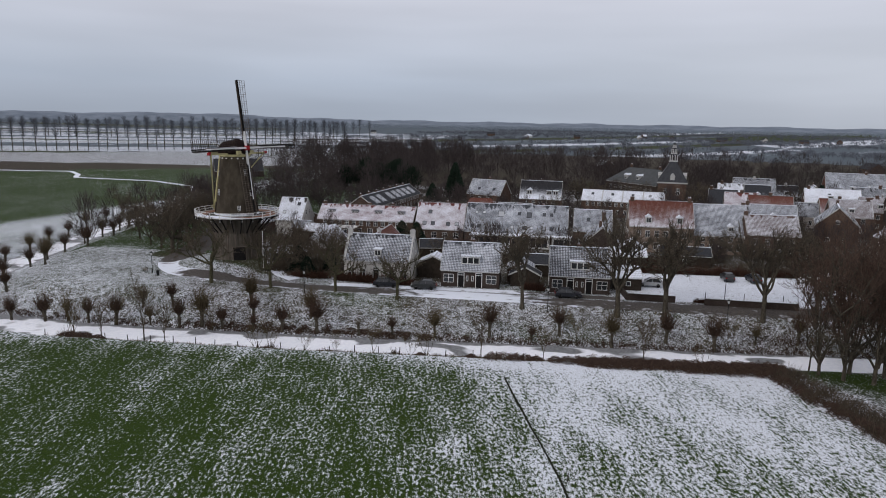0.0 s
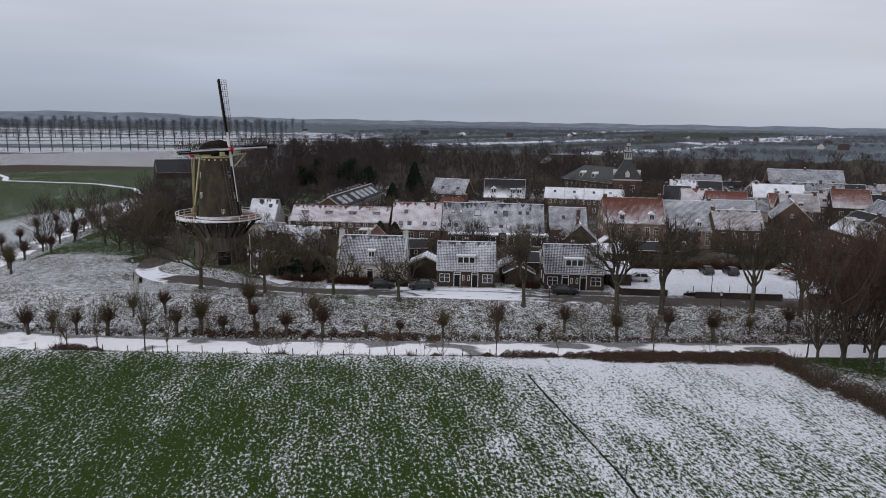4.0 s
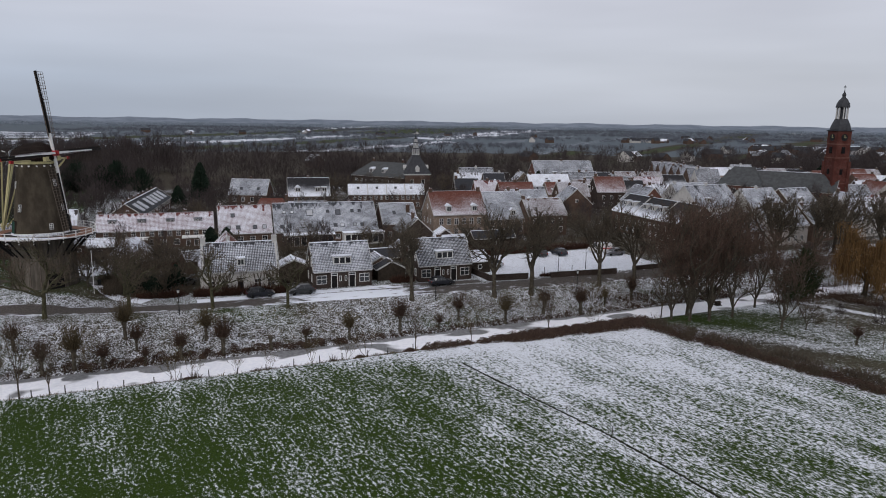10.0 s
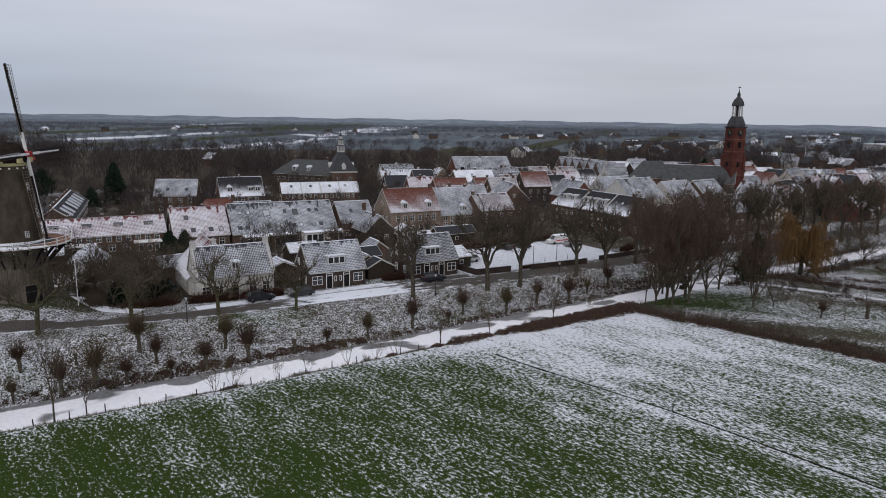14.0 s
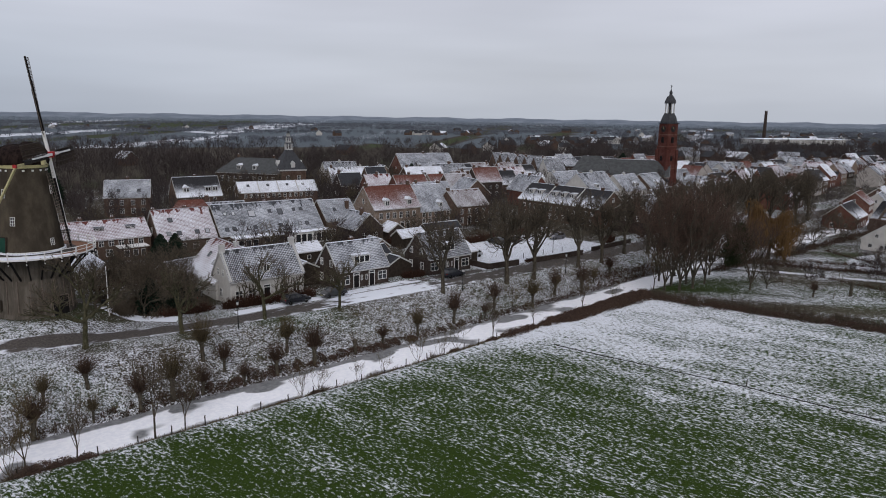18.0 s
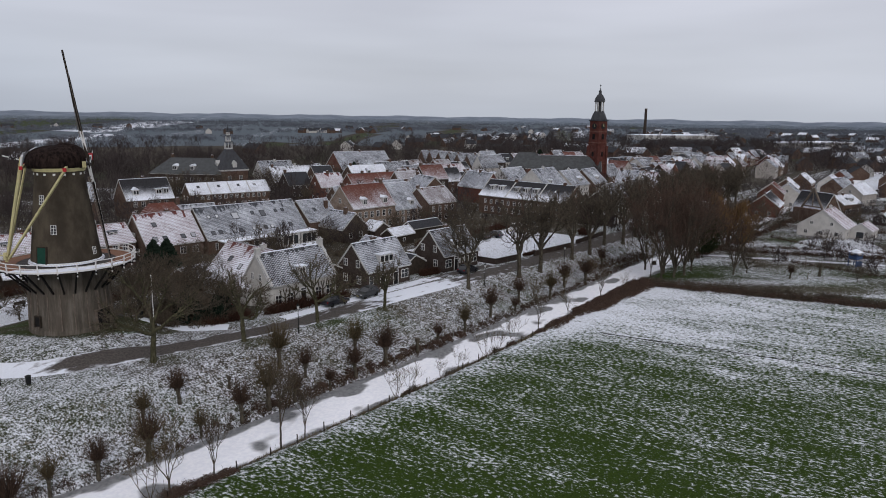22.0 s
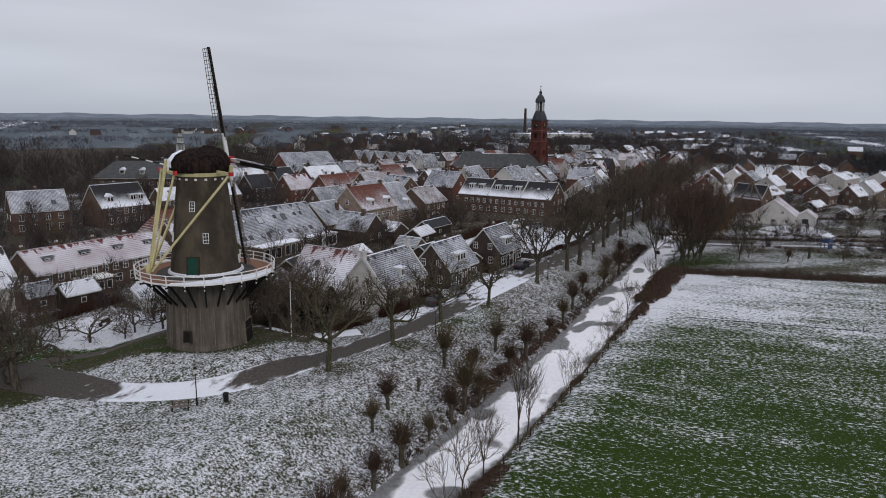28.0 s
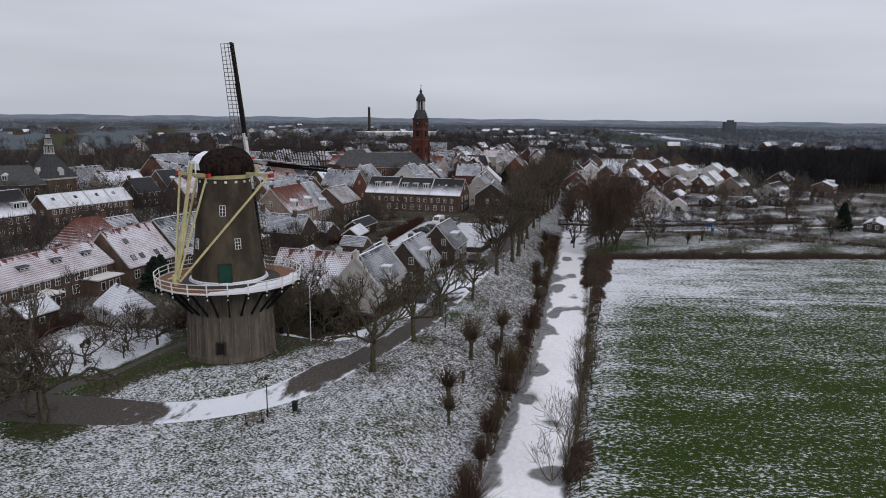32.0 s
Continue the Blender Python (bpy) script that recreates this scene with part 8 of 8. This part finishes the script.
for x0, y0, x1, y1, w, h, n in ((-31.8, 113.7, -25.6, 112.9, .5, 1.6, 34), (-24.2, 112.8, -18.6, 112.2, .5, 1.6, 32), (-40, 115.4, -34, 114.8, 1.0, 1.2, 20), (20, 131.5, 56, 133.5, .9, 1.8, 60), (27.5, 109.6, 33, 109.6, .6, .8, 16), (0.4, 113.2, 3.4, 112.6, .5, 1.4, 14), (-43, 137, -30, 141, .8, 1.6, 30), (58, 113, 64, 116, .9, 1.2, 16), (18, 142.5, 34, 141, .7, 1.6, 30), (-58, 151, -44, 152, .8, 1.7, 34)):
    for i in range(n):
        t = i / n
        hs.append((x0 + (x1 - x0) * t + wr.gauss(0, w * .2), y0 + (y1 - y0) * t + wr.gauss(0, w * .2), w, h * wr.uniform(.85, 1.1), 110))
brush("garden_hedge", "clipped brown beech hedges of the front gardens", hs, M["hedge_leaf"])
hs = []
for _ in range(90):
    x, y = wr.uniform(-46, -32), wr.uniform(115.5, 128)
    hs.append((x, y, wr.uniform(.6, 1.3), wr.uniform(.8, 2.2), 90))
for _ in range(120):
    x, y = wr.uniform(-30, 60), wr.uniform(134, 152)
    hs.append((x, y, wr.uniform(.6, 1.2), wr.uniform(.7, 1.8), 70))
brush("garden_shrubs", "bare brown shrubs filling the back gardens", hs, M["twig"], "shrubs")
# espalier limes before the cottage
for x in (-29.2, -27.6, -22.3, -20.4):
    e = thing("espalier_lime", pose(x, 113.4, ground_z(x, 113.4)), "knotty pruned lime against the white cottage", "tree", "pruned limes before the cottage")
    t = MB().limb((0, 0, -.3), (0, 0, 2.0), .13, .10, 7)
    for s in (-1, 1):
        t.limb((0, 0, 1.7), (s * .7, 0, 2.2), .09, .07, 6).limb((s * .7, 0, 2.2), (s * .8, 0, 3.0), .08, .09, 6).limb((0, 0, 2.0), (s * .3, 0, 3.1), .07, .08, 6)
    part("trunk", t, M["bark"], e)
    P0, P1 = [], []
    for _ in range(24):
        b = Vector((wr.choice((-.8, -.3, .3, .8)), 0, wr.uniform(2.6, 3.1)))
        P0.append(b)
        P1.append(b + Vector((wr.gauss(0, .2), wr.gauss(0, .15), wr.uniform(.1, .4))))
    part("crown", raw_mesh("crown", [tubes(P0, P1, [.04] * 24, [.015] * 24, 3)], M["twig"]), None, e)

# ---- playground and gardens beyond the hedge ----
e = thing("play_tower", pose(74.8, 59.0, ground_z(74.8, 59), 0, 0, -28), "blue wooden play tower with slide and snowy roof", "playground tower")
for sx in (-1, 1):
    for sy in (-1, 1):
        part("post", MB().box(sx * .85 - .07, sx * .85 + .07, sy * .85 - .07, sy * .85 + .07, -.3, 3.0), M["blue_paint"], e)
part("platform", MB().box(-.95, .95, -.95, .95, 1.4, 1.5), M["grey_wood"], e)
for k in range(4):
    o = part("panel", MB().box(-.8, .8, -.9, -.86, 1.5, 2.15), M["blue_paint"], e)
    o.matrix_basis = pose(0, 0, 0, 0, 0, 90 * k)
part("lower_panel", MB().box(-.8, .8, -.9, -.86, .1, 1.2), M["blue_paint"], e)
part("roof", MB().add([(-1.15, -1.15, 2.95), (1.15, -1.15, 2.95), (1.15, 1.15, 2.95), (-1.15, 1.15, 2.95), (0, 0, 3.7)], [(0, 1, 4), (1, 2, 4), (2, 3, 4), (3, 0, 4), (3, 2, 1, 0)]), M["roof_white"], e)
part("slide", MB().beam((.3, -.9, 1.5), (.3, -3.6, .25), .6, .06).beam((0, -.9, 1.62), (0, -3.6, .37), .05, .2).beam((.6, -.9, 1.62), (.6, -3.6, .37), .05, .2), M["metal"], e)
e = thing("swing", pose(85.4, 47.4, ground_z(85.4, 47.4), 0, 0, -70), "wooden swing frame on the play lawn", "swing")
part("top_beam", MB().beam((-1.6, 0, 2.2), (1.6, 0, 2.2), .12), M["grey_wood"], e)
for s in (-1, 1):
    for q in (-1, 1):
        part("leg", MB().beam((s * 1.5, 0, 2.2), (s * 1.7, q * .8, -.1), .1), M["grey_wood"], e)
    part("seat", MB().box(s * .6 - .2, s * .6 + .2, -.08, .08, .5, .54), M["rubber"], e)
    for q in (-.18, .18):
        part("chain", MB().beam((s * .6 + q, 0, .54), (s * .6 + q, 0, 2.15), .025), M["metal"], e)
for i, (x, y) in enumerate(((57.8, 73.7), (58.6, 72.4), (54.3, 63.6), (66.2, 66.5), (63, 56), (70.5, 68.5))):
    single("garden_post", MB().limb((0, 0, -.3), (0, 0, 1.7 - .15 * (i % 3)), .07, .06, 7), M["grey_wood"], "weathered post in the eastern gardens", "post", "posts in the gardens", m=pose(x, y, ground_z(x, y)))
poll.put(3, 58.8, 62.5, 30, 1.3)
poll.put(1, 52.8, 66.4, 80, .7)
# timber gable frame of the barn under construction
e = thing("timber_gable", pose(139.5, 80.6, ground_z(139.5, 80.6), 0, 0, 60), "bare timber A-frame gable on brick", "barn")
for s in (-1, 1):
    part("rafter", MB().beam((s * 5.4, 0, 1.2), (0, 0, 10.0), .45), M["grey_wood"], e)
part("tie_beam", MB().beam((-3.2, 0, 4.6), (3.2, 0, 4.6), .35), M["grey_wood"], e)
part("king_post", MB().beam((0, 0, 4.6), (0, 0, 9.8), .3), M["grey_wood"], e)
part("wall", MB().box(-5, 5, .3, 2.0, -.4, 4.0), M["brick_brown"], e)
# footbridge over the moat
e = thing("footbridge", pose(74.0, 94.4, 0.35), "dark timber footbridge across the frozen moat", "bridge")
for i in range(16):
    part("deck_plank", MB().box(-.8, .8, -4 + i * .5, -3.55 + i * .5, .42, .50), M["grey_wood"], e)
for s in (-1, 1):
    part("girder", MB().box(s * .6 - .1, s * .6 + .1, -4.4, 4.4, .1, .42), M["dark_wood"], e)
    part("rail", MB().box(s * .8 - .05, s * .8 + .05, -4.2, 4.2, 1.35, 1.45), M["dark_wood"], e)
    for yy in (-4, -2, 0, 2, 4):
        part("rail_post", MB().box(s * .8 - .05, s * .8 + .05, yy - .05, yy + .05, .1, 1.35), M["dark_wood"], e)
    part("pile", MB().box(s * .6 - .12, s * .6 + .12, -2.0, -1.76, -1.6, .1).box(s * .6 - .12, s * .6 + .12, 1.76, 2.0, -1.6, .1), M["dark_wood"], e)
e = thing("nest_box", pose(53.4, 93.4, -1.0), "dark floating nest box frozen into the ice", "nest box")
part("raft", MB().box(-.6, .6, -.5, .5, -.05, .12), M["dark_wood"], e)
part("hut", MB().box(-.4, .4, -.35, .35, .121, .55).add([(-.5, -.45, .55), (.5, -.45, .55), (.5, .45, .55), (-.5, .45, .55), (-.5, 0, .8), (.5, 0, .8)], [(0, 1, 5, 4), (2, 3, 4, 5), (1, 2, 5), (3, 0, 4)]), M["dark_wood"], e)

# ---- tufts that break the snow on the bank ----
tr = np.random.default_rng(9)
hs = []
for _ in range(2600):
    x, dd = tr.uniform(-88, 60), tr.uniform(4.2, 13.4)
    y = 90.0 + bend(x) + dd if x > -66 else 90.0 + dd + (-66 - x) * .18
    hs.append((x, y, tr.uniform(.12, .34), tr.uniform(.10, .30), 7))
brush("bank_grass", "withered grass tufts standing through the snow", hs, M["dry_grass"], "grass")
